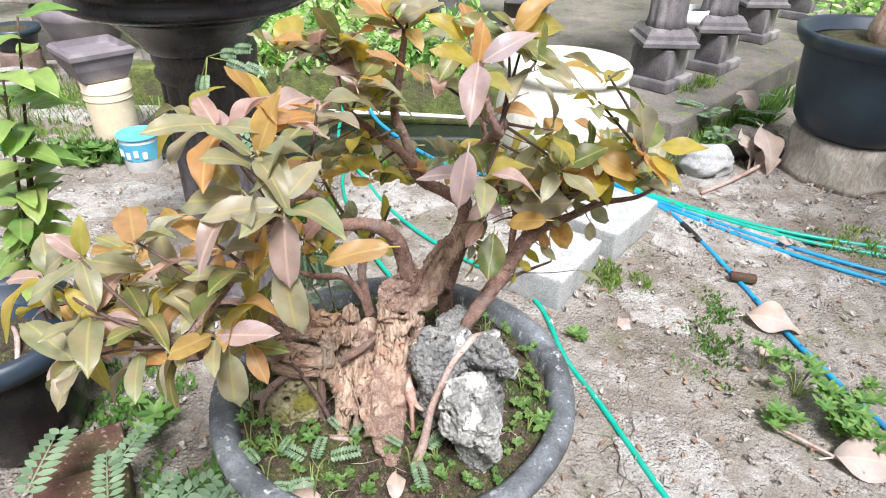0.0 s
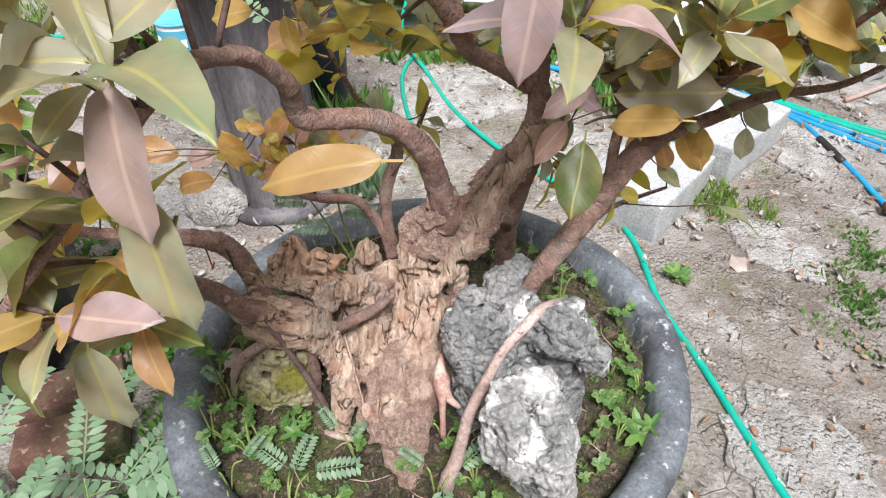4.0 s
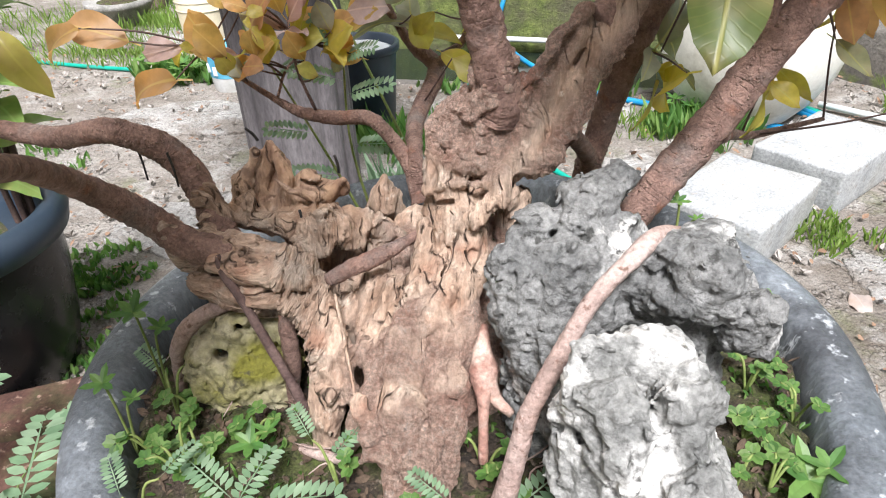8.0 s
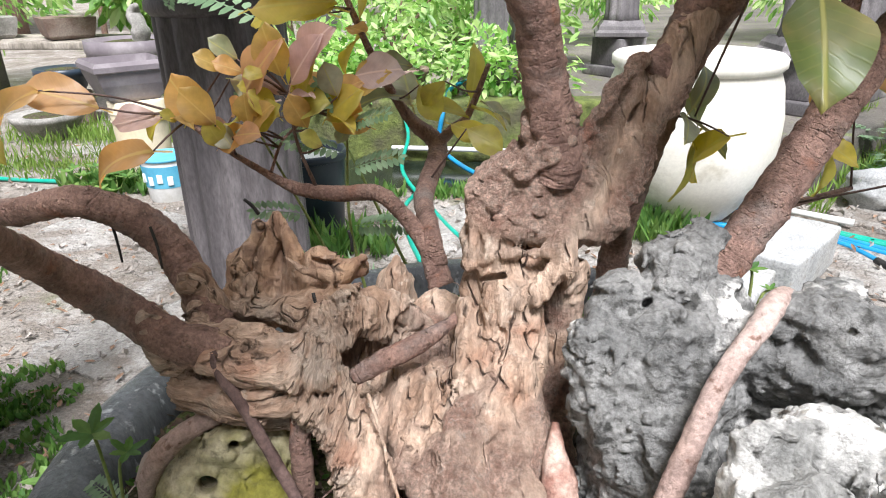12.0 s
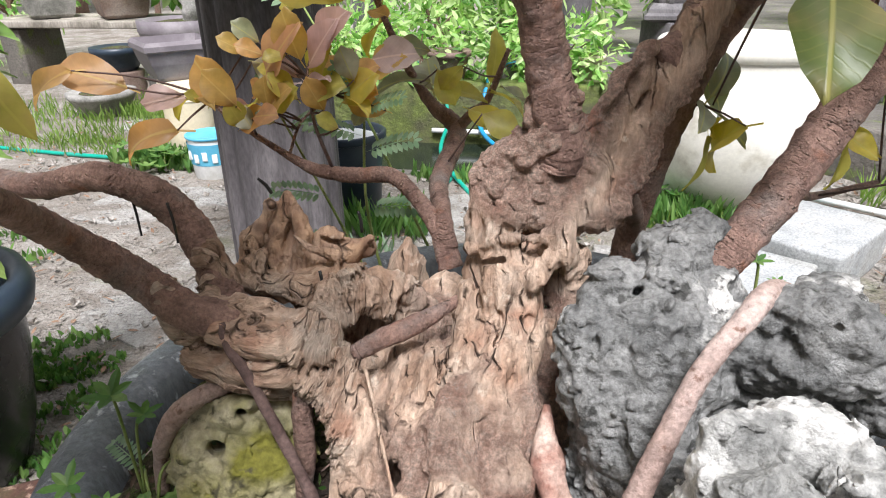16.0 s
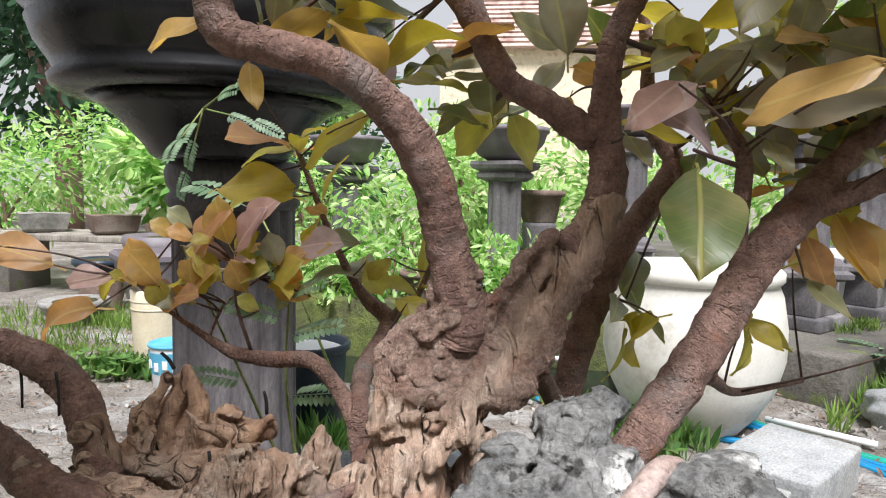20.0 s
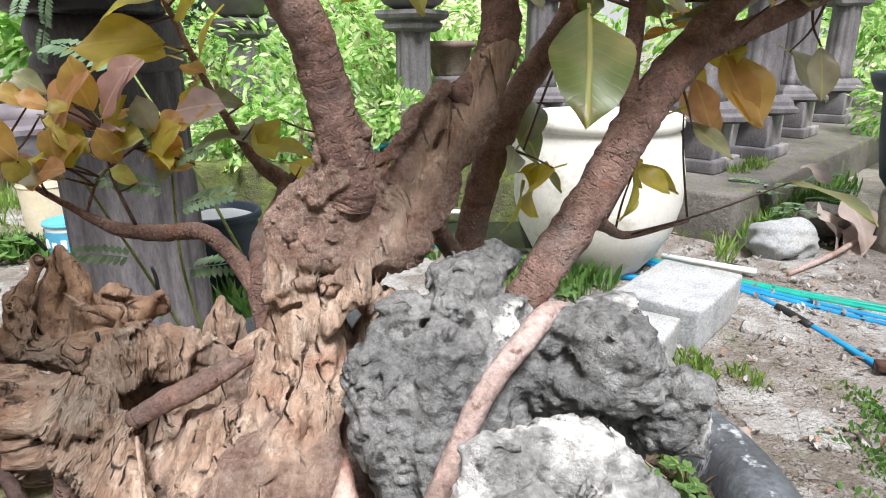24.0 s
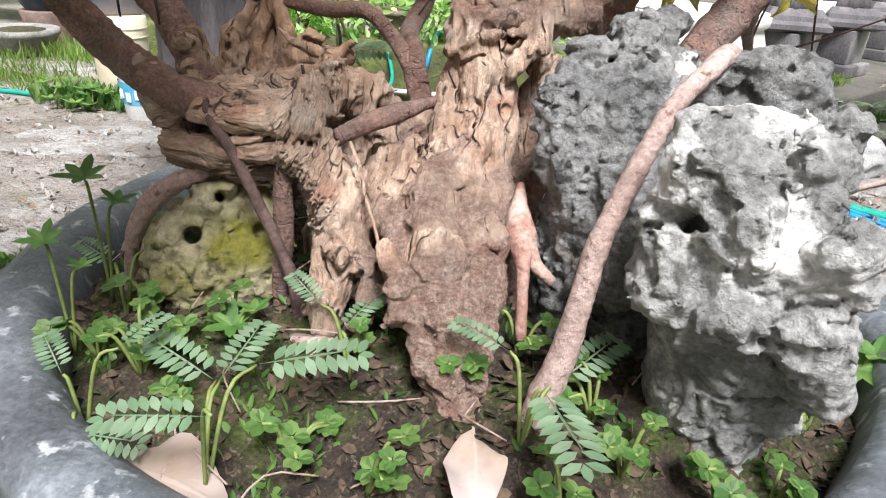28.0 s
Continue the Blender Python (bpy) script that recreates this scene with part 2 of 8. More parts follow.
def wood_material(name):
    """Bare weathered wood with fibres and splits; flaky reddish bark where the attribute bark is 1."""
    tc, nz, cells, ramp, mix, calc, stretch, attr, warped, finish = shader(name)
    bark, flow = attr("bark"), attr("flow")
    w = warped(tc, 45.0, 0.012)
    q = mix(flow, stretch(w, (1, 0.5, 0.16)), stretch(w, (0.16, 0.5, 1)))
    fibre = nz(q, 330.0, 5.0, 0.7)
    band = nz(q, 70.0, 4.0, 0.6)
    crack = calc("MULTIPLY", ramp(cells(q, 58.0), 0.0, 0.040, 1.0, 0.0), ramp(nz(tc, 46.0), 0.49, 0.60))
    wood = mix(ramp(band, 0.36, 0.64), (0.355, 0.235, 0.165), (0.60, 0.45, 0.345))
    wood = mix(ramp(nz(tc, 26.0, 6.0), 0.50, 0.66), wood, (0.45, 0.365, 0.295))
    wood = mix(ramp(nz(w, 17.0, 6.0), 0.56, 0.68), wood, (0.385, 0.22, 0.15))
    wood = mix(ramp(nz(tc, 55.0, 6.0, 0.7), 0.60, 0.70), wood, (0.70, 0.59, 0.48))
    wood = mix(1.0, wood, ramp(fibre, 0.30, 0.70, 0.62, 1.40), "MULTIPLY")
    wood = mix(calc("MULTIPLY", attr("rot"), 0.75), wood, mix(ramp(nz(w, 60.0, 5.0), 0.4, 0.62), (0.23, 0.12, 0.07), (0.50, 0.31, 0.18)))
    wood = mix(calc("MULTIPLY", crack, 0.75), wood, (0.07, 0.042, 0.030))
    flat = stretch(w, (1, 1, 1.5))
    fold = calc("ABSOLUTE", calc("SUBTRACT", nz(flat, 125.0, 5.0, 0.65), 0.5))
    crease = calc("MULTIPLY", ramp(fold, 0.0, 0.022, 1.0, 0.0), ramp(nz(tc, 70.0), 0.46, 0.60))
    skin = mix(ramp(nz(tc, 150.0, 6.0, 0.75), 0.38, 0.62), (0.45, 0.27, 0.205), (0.80, 0.59, 0.48))
    skin = mix(ramp(nz(tc, 26.0, 6.0), 0.54, 0.66), skin, (0.50, 0.265, 0.195))
    skin = mix(ramp(nz(tc, 75.0, 8.0, 0.75), 0.58, 0.68), skin, (0.72, 0.60, 0.53))
    skin = mix(calc("MULTIPLY", crease, 0.22), skin, (0.17, 0.092, 0.068))
    skin = mix(1.0, skin, ramp(nz(tc, 400.0, 3.0, 0.75), 0.3, 0.7, 0.55, 1.45), "MULTIPLY")
    hw = calc("SUBTRACT", calc("ADD", calc("MULTIPLY_ADD", fibre, 0.5, calc("MULTIPLY", band, 0.8)), calc("MULTIPLY", nz(w, 170.0, 5.0, 0.7), 0.4)), calc("MULTIPLY", crack, 0.9))
    hb = calc("ADD", calc("MULTIPLY_ADD", nz(tc, 140.0, 8.0, 0.82), 2.2, calc("MULTIPLY", nz(flat, 330.0, 4.0, 0.7), 0.5)), ramp(fold, 0.0, 0.06, 0.0, 0.10))
    return finish(mix(bark, wood, skin), ramp(fibre, 0.2, 0.8, 0.72, 0.95), mix(bark, hw, hb), 1.0, 0.0075)


def limb_material(name, dark, pale):
    """Brown limb bark with rings across the limb, raised pores and grey bloom."""
    tc, nz, cells, ramp, mix, calc, stretch, attr, warped, finish = shader(name)
    w = warped(tc, 70.0, 0.006)
    run = calc("MULTIPLY_ADD", nz(tc, 60.0, 3.0), 0.010, attr("run"))
    ring = calc("PINGPONG", calc("MULTIPLY", run, 1.0), 0.0021)
    ring = calc("MULTIPLY", ramp(ring, 0.0, 0.0007, 1.0, 0.0), ramp(nz(tc, 90.0), 0.48, 0.62))
    pores = cells(w, 300.0, "F1")
    pore = calc("MULTIPLY", ramp(pores, 0.16, 0.32, 1.0, 0.0), ramp(nz(tc, 110.0), 0.45, 0.60))
    col = mix(ramp(nz(tc, 70.0, 6.0, 0.7), 0.34, 0.66), dark, pale)
    col = mix(ramp(nz(tc, 24.0, 5.0), 0.54, 0.68), col, (0.27, 0.215, 0.19))
    col = mix(ramp(nz(w, 40.0, 6.0), 0.60, 0.70), col, (0.31, 0.15, 0.10))
    col = mix(calc("MULTIPLY", pore, 0.55), col, (0.50, 0.36, 0.28))
    col = mix(calc("MULTIPLY", ring, 0.18), col, (0.06, 0.035, 0.028))
    col = mix(1.0, col, ramp(nz(tc, 430.0, 3.0, 0.7), 0.3, 0.7, 0.68, 1.30), "MULTIPLY")
    h = calc("SUBTRACT", calc("ADD", calc("MULTIPLY", nz(w, 160.0, 6.0, 0.7), 1.1), calc("MULTIPLY", pore, 0.55)), calc("MULTIPLY", ring, 0.22))
    return finish(col, ramp(nz(tc, 80.0), 0.3, 0.7, 0.55, 0.85), h, 1.0, 0.0048)


def ground_material(name, mortar=False):
    """Trodden dirt and old cement with grit, stains, moss and a net of cracks; mortar: the paler worn skin."""
    tc, nz, cells, ramp, mix, calc, stretch, attr, warped, finish = shader(name)
    w = warped(tc, 7.0, 0.05)
    if mortar:
        col = mix(ramp(nz(tc, 14.0, 8.0, 0.7), 0.36, 0.64), (0.37, 0.345, 0.315), (0.56, 0.545, 0.52))
        col = mix(ramp(nz(w, 6.0, 6.0), 0.52, 0.64), col, (0.30, 0.265, 0.23))
    else:
        col = mix(ramp(nz(tc, 9.0, 9.0, 0.75), 0.36, 0.64), (0.24, 0.205, 0.172), (0.43, 0.395, 0.355))
        col = mix(ramp(nz(w, 2.0, 6.0), 0.50, 0.64), col, (0.20, 0.168, 0.135))
        col = mix(calc("MULTIPLY", ramp(nz(tc, 5.0, 8.0, 0.7), 0.54, 0.64), 0.8), col, (0.53, 0.505, 0.475))
        col = mix(calc("MULTIPLY", ramp(nz(w, 3.3, 8.0, 0.7), 0.56, 0.66), 0.55), col, (0.165, 0.19, 0.075))
    grit = cells(warped(tc, 60.0, 0.006), 75.0, "F1")
    tone = cells(warped(tc, 60.0, 0.006), 75.0, "F1", "Color")
    stony = calc("MULTIPLY", ramp(grit, 0.34, 0.50, 1.0, 0.0), ramp(nz(tc, 11.0), 0.44, 0.58, 0.15, 1.0))
    col = mix(calc("MULTIPLY", stony, 0.45), col, mix(tone, (0.30, 0.255, 0.215), (0.62, 0.585, 0.545)))
    net = calc("MULTIPLY", ramp(cells(w, 9.0), 0.0, 0.018, 1.0, 0.0), ramp(nz(tc, 3.0), 0.47, 0.58))
    col = mix(calc("MULTIPLY", net, 0.22), col, (0.13, 0.11, 0.085))
    col = mix(1.0, col, ramp(nz(tc, 170.0, 4.0, 0.75), 0.3, 0.7, 0.62, 1.30), "MULTIPLY")
    h = calc("SUBTRACT", calc("ADD", calc("MULTIPLY", nz(tc, 55.0, 8.0, 0.7), 1.0), calc("MULTIPLY", stony, 0.45)), calc("MULTIPLY", net, 0.25))
    return finish(col, 0.92, h, 1.0, 0.018, 0.25)


M_ground = ground_material("yard_ground")
M_grass = leafmat("grass_blades", [(0.10, 0.19, 0.03), (0.17, 0.27, 0.05), (0.25, 0.33, 0.09)], 0.6, 0.3, vein=0)
M_weed = leafmat("weed_leaf", [(0.06, 0.15, 0.035), (0.11, 0.225, 0.05), (0.18, 0.28, 0.08)], 0.5, 0.3, vein=0)
M_fern = leafmat("feather_leaf", [(0.13, 0.22, 0.12), (0.19, 0.29, 0.17), (0.25, 0.34, 0.22)], 0.5, 0.3, vein=0)
M_clover = leafmat("clover_leaf", [(0.055, 0.135, 0.03), (0.10, 0.20, 0.042), (0.17, 0.26, 0.08)], 0.5, 0.35, vein=0)
M_bushl = leafmat("bush_leaf", [(0.12, 0.28, 0.06), (0.28, 0.48, 0.14), (0.48, 0.65, 0.25), (0.68, 0.80, 0.44)], 0.45, 0.45, vein=0)
M_bushd = leafmat("dark_tree_leaf", [(0.02, 0.06, 0.025), (0.035, 0.09, 0.04), (0.06, 0.13, 0.06)], 0.5, 0.3, vein=0)
M_leaf = {
    "olive": leafmat("olive_leaf", [(0.21, 0.23, 0.12), (0.27, 0.28, 0.17), (0.33, 0.32, 0.24), (0.23, 0.24, 0.11), (0.29, 0.265, 0.20), (0.23, 0.27, 0.15)]),
    "orange": leafmat("orange_leaf", [(0.54, 0.28, 0.11), (0.55, 0.33, 0.12), (0.48, 0.34, 0.11), (0.52, 0.29, 0.16)], trans=0.52, vcol=(0.62, 0.48, 0.18)),
    "pink": leafmat("pink_leaf", [(0.41, 0.28, 0.25), (0.46, 0.35, 0.34), (0.39, 0.30, 0.27), (0.42, 0.26, 0.22), (0.39, 0.32, 0.34)], vcol=(0.66, 0.50, 0.42)),
    "green": leafmat("green_leaf", [(0.085, 0.125, 0.035), (0.13, 0.165, 0.05), (0.19, 0.215, 0.08)]),
    "yellow": leafmat("yellow_leaf", [(0.50, 0.40, 0.08), (0.44, 0.38, 0.08), (0.38, 0.36, 0.10)], trans=0.55),
}
M_dead = leafmat("dead_leaf", [(0.38, 0.30, 0.26), (0.46, 0.39, 0.355), (0.42, 0.34, 0.30)], 0.8, 0.15, vein=0.3, vcol=(0.58, 0.50, 0.44))
M_bark = limb_material("limb_bark", (0.175, 0.105, 0.085), (0.40, 0.255, 0.205))
M_trunk = wood_material("weathered_trunk")
M_twig = surf("dark_twig", (0.07, 0.045, 0.04), (0.14, 0.09, 0.075), 40.0, 0.75, 0.4, 150.0)
M_darkroot = surf("dark_root_bark", (0.10, 0.062, 0.055), (0.19, 0.125, 0.11), 40.0, 0.75, 0.8, 150.0)
M_root = surf("pale_root", (0.38, 0.27, 0.235), (0.56, 0.445, 0.40), 28.0, 0.55, 0.9, 150.0, (0.33, 0.20, 0.155), 14.0, 0.6, dist=0.004, c4=(0.22, 0.13, 0.1), s4=130.0, t4=0.64)
M_pinkroot = surf("pink_root", (0.29, 0.145, 0.11), (0.44, 0.28, 0.225), 40.0, 0.6, 0.8, 130.0, (0.64, 0.52, 0.44), 30.0, 0.60, dist=0.004)
M_rock = surf("grey_limestone", (0.155, 0.158, 0.155), (0.32, 0.32, 0.31), 26.0, 0.85, 1.0, 90.0, (0.74, 0.73, 0.70), 24.0, 0.64, c4=(0.085, 0.085, 0.08), s4=95.0, t4=0.62, dist=0.009, w3=0.06, grain=0.36, gs=260.0)
M_rockw = surf("white_crusted_limestone", (0.22, 0.222, 0.212), (0.40, 0.398, 0.378), 26.0, 0.85, 1.0, 90.0, (0.76, 0.75, 0.72), 17.0, 0.59, c4=(0.13, 0.128, 0.12), s4=85.0, t4=0.65, dist=0.007, w3=0.06, grain=0.30, gs=260.0)
M_smallrock = surf("mossy_limestone", (0.27, 0.24, 0.14), (0.48, 0.43, 0.30), 24.0, 0.88, 1.0, 70.0, (0.21, 0.20, 0.035), 13.0, 0.55, c4=(0.10, 0.09, 0.05), s4=50.0, t4=0.64, dist=0.005)
M_soil = surf("dark_potting_soil", (0.030, 0.022, 0.016), (0.085, 0.062, 0.044), 60.0, 0.95, 1.0, 150.0, (0.075, 0.095, 0.022), 26.0, 0.55, c4=(0.20, 0.155, 0.115), s4=190.0, t4=0.62, dist=0.010, grain=0.55, gs=420.0)
M_pot = surf("scuffed_grey_cement_pot", (0.11, 0.125, 0.14), (0.26, 0.285, 0.31), 12.0, 0.40, 0.7, 80.0, (0.075, 0.08, 0.088), 7.0, 0.57, c4=(0.40, 0.42, 0.44), s4=75.0, t4=0.64, dist=0.004, stretch=(1, 1, 0.4), grain=0.3, gs=220.0)
M_black = surf("black_plastic", (0.008, 0.008, 0.009), (0.018, 0.017, 0.018), 9.0, 0.26, 0.12, 60.0, (0.03, 0.03, 0.031), 3.0, 0.72, grain=0.06, spec=0.35)
M_navy = surf("navy_plastic", (0.018, 0.030, 0.048), (0.030, 0.045, 0.065), 7.0, 0.42, 0.1, 50.0, (0.12, 0.13, 0.14), 3.0, 0.72, grain=0.06)
M_column = surf("dark_grey_cement", (0.062, 0.057, 0.060), (0.135, 0.122, 0.127), 9.0, 0.5, 0.4, 70.0, (0.22, 0.205, 0.21), 4.0, 0.65, stretch=(1, 1, 0.25), spec=0.25)
M_greycol = surf("grey_painted_column", (0.10, 0.093, 0.098), (0.18, 0.168, 0.173), 9.0, 0.7, 0.4, 70.0, (0.36, 0.34, 0.34), 4.0, 0.62, stretch=(1, 1, 0.5))
M_cream = surf("cream_ceramic", (0.66, 0.57, 0.40), (0.76, 0.68, 0.52), 6.0, 0.6, 0.2, 40.0, (0.48, 0.40, 0.28), 5.0, 0.64, grain=0.06)
M_jar = surf("pale_cream_jar", (0.70, 0.68, 0.60), (0.80, 0.78, 0.71), 5.0, 0.5, 0.15, 40.0, (0.42, 0.38, 0.29), 7.0, 0.67, grain=0.06)
M_white = surf("white_plastic", (0.72, 0.74, 0.74), (0.82, 0.83, 0.82), 6.0, 0.5, 0.1, 40.0, (0.55, 0.55, 0.5), 7.0, 0.68, grain=0.06)
M_bluep = surf("blue_print", (0.08, 0.36, 0.55), (0.14, 0.46, 0.62), 10.0, 0.5, 0.1, 40.0, grain=0.06)
M_hoseg = surf("green_hose", (0.0, 0.30, 0.22), (0.01, 0.38, 0.28), 20.0, 0.35, 0.1, 60.0, (0.05, 0.24, 0.18), 9.0, 0.62, grain=0.06)
M_hoseb = surf("blue_hose", (0.01, 0.22, 0.48), (0.02, 0.30, 0.56), 20.0, 0.35, 0.1, 60.0, (0.04, 0.18, 0.33), 9.0, 0.62, grain=0.06)
M_block = surf("white_concrete_block", (0.31, 0.32, 0.32), (0.45, 0.46, 0.46), 8.0, 0.88, 0.6, 70.0, (0.33, 0.325, 0.30), 6.0, 0.62, c4=(0.30, 0.28, 0.25), s4=40.0, t4=0.66)
M_slab = ground_material("white_mortar_patch", True)
M_kerb = surf("old_concrete_kerb", (0.12, 0.108, 0.095), (0.22, 0.20, 0.175), 6.0, 0.92, 0.9, 40.0, (0.09, 0.085, 0.075), 3.0, 0.55, c4=(0.14, 0.16, 0.07), s4=10.0, t4=0.6, dist=0.01)
M_stump = surf("rough_pale_stump", (0.30, 0.27, 0.23), (0.44, 0.40, 0.35), 9.0, 0.92, 1.0, 40.0, (0.18, 0.16, 0.13), 6.0, 0.58, stretch=(1, 1, 0.3), dist=0.012)
M_brick = surf("mossy_red_brick", (0.075, 0.036, 0.027), (0.135, 0.068, 0.048), 16.0, 0.92, 0.8, 70.0, (0.06, 0.075, 0.03), 9.0, 0.56, rand=0.15, c4=(0.30, 0.20, 0.15), s4=60.0, t4=0.64)
M_moss = surf("mossy_wall", (0.07, 0.09, 0.025), (0.17, 0.205, 0.055), 18.0, 0.95, 1.0, 60.0, (0.09, 0.085, 0.05), 5.0, 0.58, dist=0.012)
M_water = surf("dark_pond_water", (0.010, 0.016, 0.012), (0.02, 0.028, 0.02), 3.0, 0.12, 0.05, 9.0, spec=0.6, grain=0.06)
M_rust = surf("rusty_brown_stoneware", (0.15, 0.10, 0.08), (0.25, 0.18, 0.15), 9.0, 0.75, 0.4, 60.0, (0.34, 0.30, 0.27), 5.0, 0.64)
M_mauve = surf("mauve_grey_ceramic", (0.15, 0.13, 0.145), (0.21, 0.185, 0.20), 6.0, 0.6, 0.2, 50.0, (0.30, 0.28, 0.29), 5.0, 0.66, grain=0.06)
M_greypot = surf("weathered_grey_pot", (0.25, 0.24, 0.225), (0.37, 0.355, 0.33), 9.0, 0.85, 0.5, 60.0, (0.14, 0.14, 0.125), 6.0, 0.6)
M_roof = surf("faded_red_roof_tiles", (0.50, 0.36, 0.31), (0.62, 0.50, 0.44), 7.0, 0.85, 0.3, 30.0, (0.30, 0.18, 0.15), 2.0, 0.6)
M_wire = surf("black_wire", (0.012, 0.012, 0.012), (0.03, 0.028, 0.028), 20.0, 0.5, 0.1, 60.0)
M_stem = surf("green_stem", (0.16, 0.24, 0.06), (0.24, 0.26, 0.09), 20.0, 0.6, 0.1, 60.0)

# ---- building helpers ----
BASE = {}


def thing(name, label, category, base=(0, 0, 0), group="", kind=""):
    ob = new(name)
    ob.location = base
    BASE[ob] = Vector(base)
    ob.empty_display_size = 0.05
    return tagged(ob, label, category, group, kind)


def mesh_of(name, bm, mat, smooth=True):
    me = bpy.data.meshes.new(name)
    bm.normal_update()
    bm.to_mesh(me)
    bm.free()
    me.materials.append(mat)
    if smooth:
        for p in me.polygons:
            p.use_smooth = True
    return me


def part(name, bm, mat, parent, label="", smooth=True):
    """One mesh under a thing or a part, given in the world's places."""
    me = bm if isinstance(bm, bpy.types.Mesh) else mesh_of(name, bm, mat, smooth)
    ob = new(name, me)
    b = BASE[parent]
    me.transform(Matrix.Translation(-b))
    ob.parent = parent
    BASE[ob] = b
    if label:
        ob["label"] = label
    return ob


def placed(name, me, parent, m, label=""):
    """An object on a shared mesh under a thing, at the world pose m."""
    ob = new(name, me)
    ob.parent = parent
    ob.matrix_basis = Matrix.Translation(-BASE[parent]) @ m
    if label:
        ob["label"] = label
    return ob


def single(name, bm, mat, label, category, kind="", group="", smooth=True):
    me = bm if isinstance(bm, bpy.types.Mesh) else mesh_of(name, bm, mat, smooth)
    return tagged(new(name, me), label, category, group, kind)


def box(bm, c, s, bev=0.0, rot=None, jit=0.0):
    m = Matrix.Translation(c) @ (rot.to_4x4() if rot else Matrix()) @ Matrix.Diagonal((*s, 1))
    r = bmesh.ops.create_cube(bm, size=1.0, matrix=m)
    if bev:
        es = list({e for v in r["verts"] for e in v.link_edges})
        bmesh.ops.bevel(bm, geom=es, offset=bev, segments=2, profile=0.6, affect="EDGES")
    return bm


def lathe(prof, seg=32, c=(0, 0, 0), flutes=0, depth=0.0, square=False, wob=0.0, cap=True):
    """A solid of revolution from (radius, height) pairs; flutes carve grooves, square makes it four-sided."""
    bm = bmesh.new()
    rings = []
    for r, z in prof:
        ring = []
        for i in range(seg):
            a = 2 * math.pi * i / seg
            k = 1 - depth * (0.5 - 0.5 * math.cos(flutes * a)) ** 2 if flutes else 1
            if square:
                k /= max(abs(math.cos(a + math.pi / 4)), abs(math.sin(a + math.pi / 4))) * 1.12
            if wob:
                k *= 1 + wob * noise.noise(Vector((2 * math.cos(a), 2 * math.sin(a), z * 7)))
            ring.append(bm.verts.new((c[0] + r * k * math.cos(a), c[1] + r * k * math.sin(a), c[2] + z)))
        rings.append(ring)
    for p, q in zip(rings, rings[1:]):
        for i in range(seg):
            bm.faces.new((p[i], p[(i + 1) % seg], q[(i + 1) % seg], q[i]))
    if cap:
        for ring in (rings[0], rings[-1]):
            if (ring[0].co - ring[seg // 2].co).length > 1e-4:
                bm.faces.new(ring)
    bmesh.ops.recalc_face_normals(bm, faces=bm.faces)
    return bm


def glide(pts, n):
    """A smooth line through points (of any width), n steps to each span."""
    P = np.array(pts, float)
    Q = np.vstack([2 * P[0] - P[1], P, 2 * P[-1] - P[-2]])
    out = []
    for i in range(1, len(Q) - 2):
        for u in np.linspace(0, 1, n, endpoint=False):
            a, b, c, d = Q[i - 1], Q[i], Q[i + 1], Q[i + 2]
            out.append(0.5 * (2 * b + (c - a) * u + (2 * a - 5 * b + 4 * c - d) * u * u + (3 * b - a - 3 * c + d) * u**3))
    out.append(P[-1])
    return np.array(out)


def tube(pts, sides=12, step=6, rough=0.0, freq=60.0, bm=None, knots=0.0):
    """A tapered limb through (x, y, z, radius); rough: its lumps as a share of the radius."""
    bm = bm or bmesh.new()
    run, far = bm.verts.layers.float.get("run") or bm.verts.layers.float.new("run"), 0.0
    P = glide(pts, step)
    up = Vector((0.3, 0.2, 1)).normalized()
    prev = None
    rings = []
    for i, (x, y, z, r) in enumerate(P):
        c = Vector((x, y, z))
        d = Vector(P[min(i + 1, len(P) - 1)][:3] - P[max(i - 1, 0)][:3]).normalized()
        u = (prev - d * prev.dot(d)) if prev else (up - d * up.dot(d))
        if u.length < 1e-4:
            u = Vector((1, 0, 0)) - d * d.x
        u.normalize()
        prev = u
        v = d.cross(u)
        r = max(r, 0.0004)
        ring = []
        for k in range(sides):
            a = 2 * math.pi * k / sides
            o = u * math.cos(a) + v * math.sin(a)
            rr = r
            if rough:
                q = c + o * r
                rr *= 1 + rough * (noise.noise(q * freq) + 0.6 * noise.noise(q * freq * 2.7))
            if knots:
                rr *= 1 + knots * max(0.0, math.sin(i * 1.9 + 0.6 * math.sin(k * 2.1)))
            ring.append(bm.verts.new(c + o * rr))
            ring[-1][run] = far
        far += float(np.linalg.norm(P[min(i + 1, len(P) - 1)][:3] - P[i][:3]))
        rings.append(ring)
    for p, q in zip(rings, rings[1:]):
        for k in range(sides):
            bm.faces.new((p[k], p[(k + 1) % sides], q[(k + 1) % sides], q[k]))
    bm.faces.new(rings[0][::-1])
    bm.faces.new(rings[-1])
    return bm


RNG = np.random.RandomState(7)
HASH = RNG.rand(64, 64, 64).astype(np.float32)


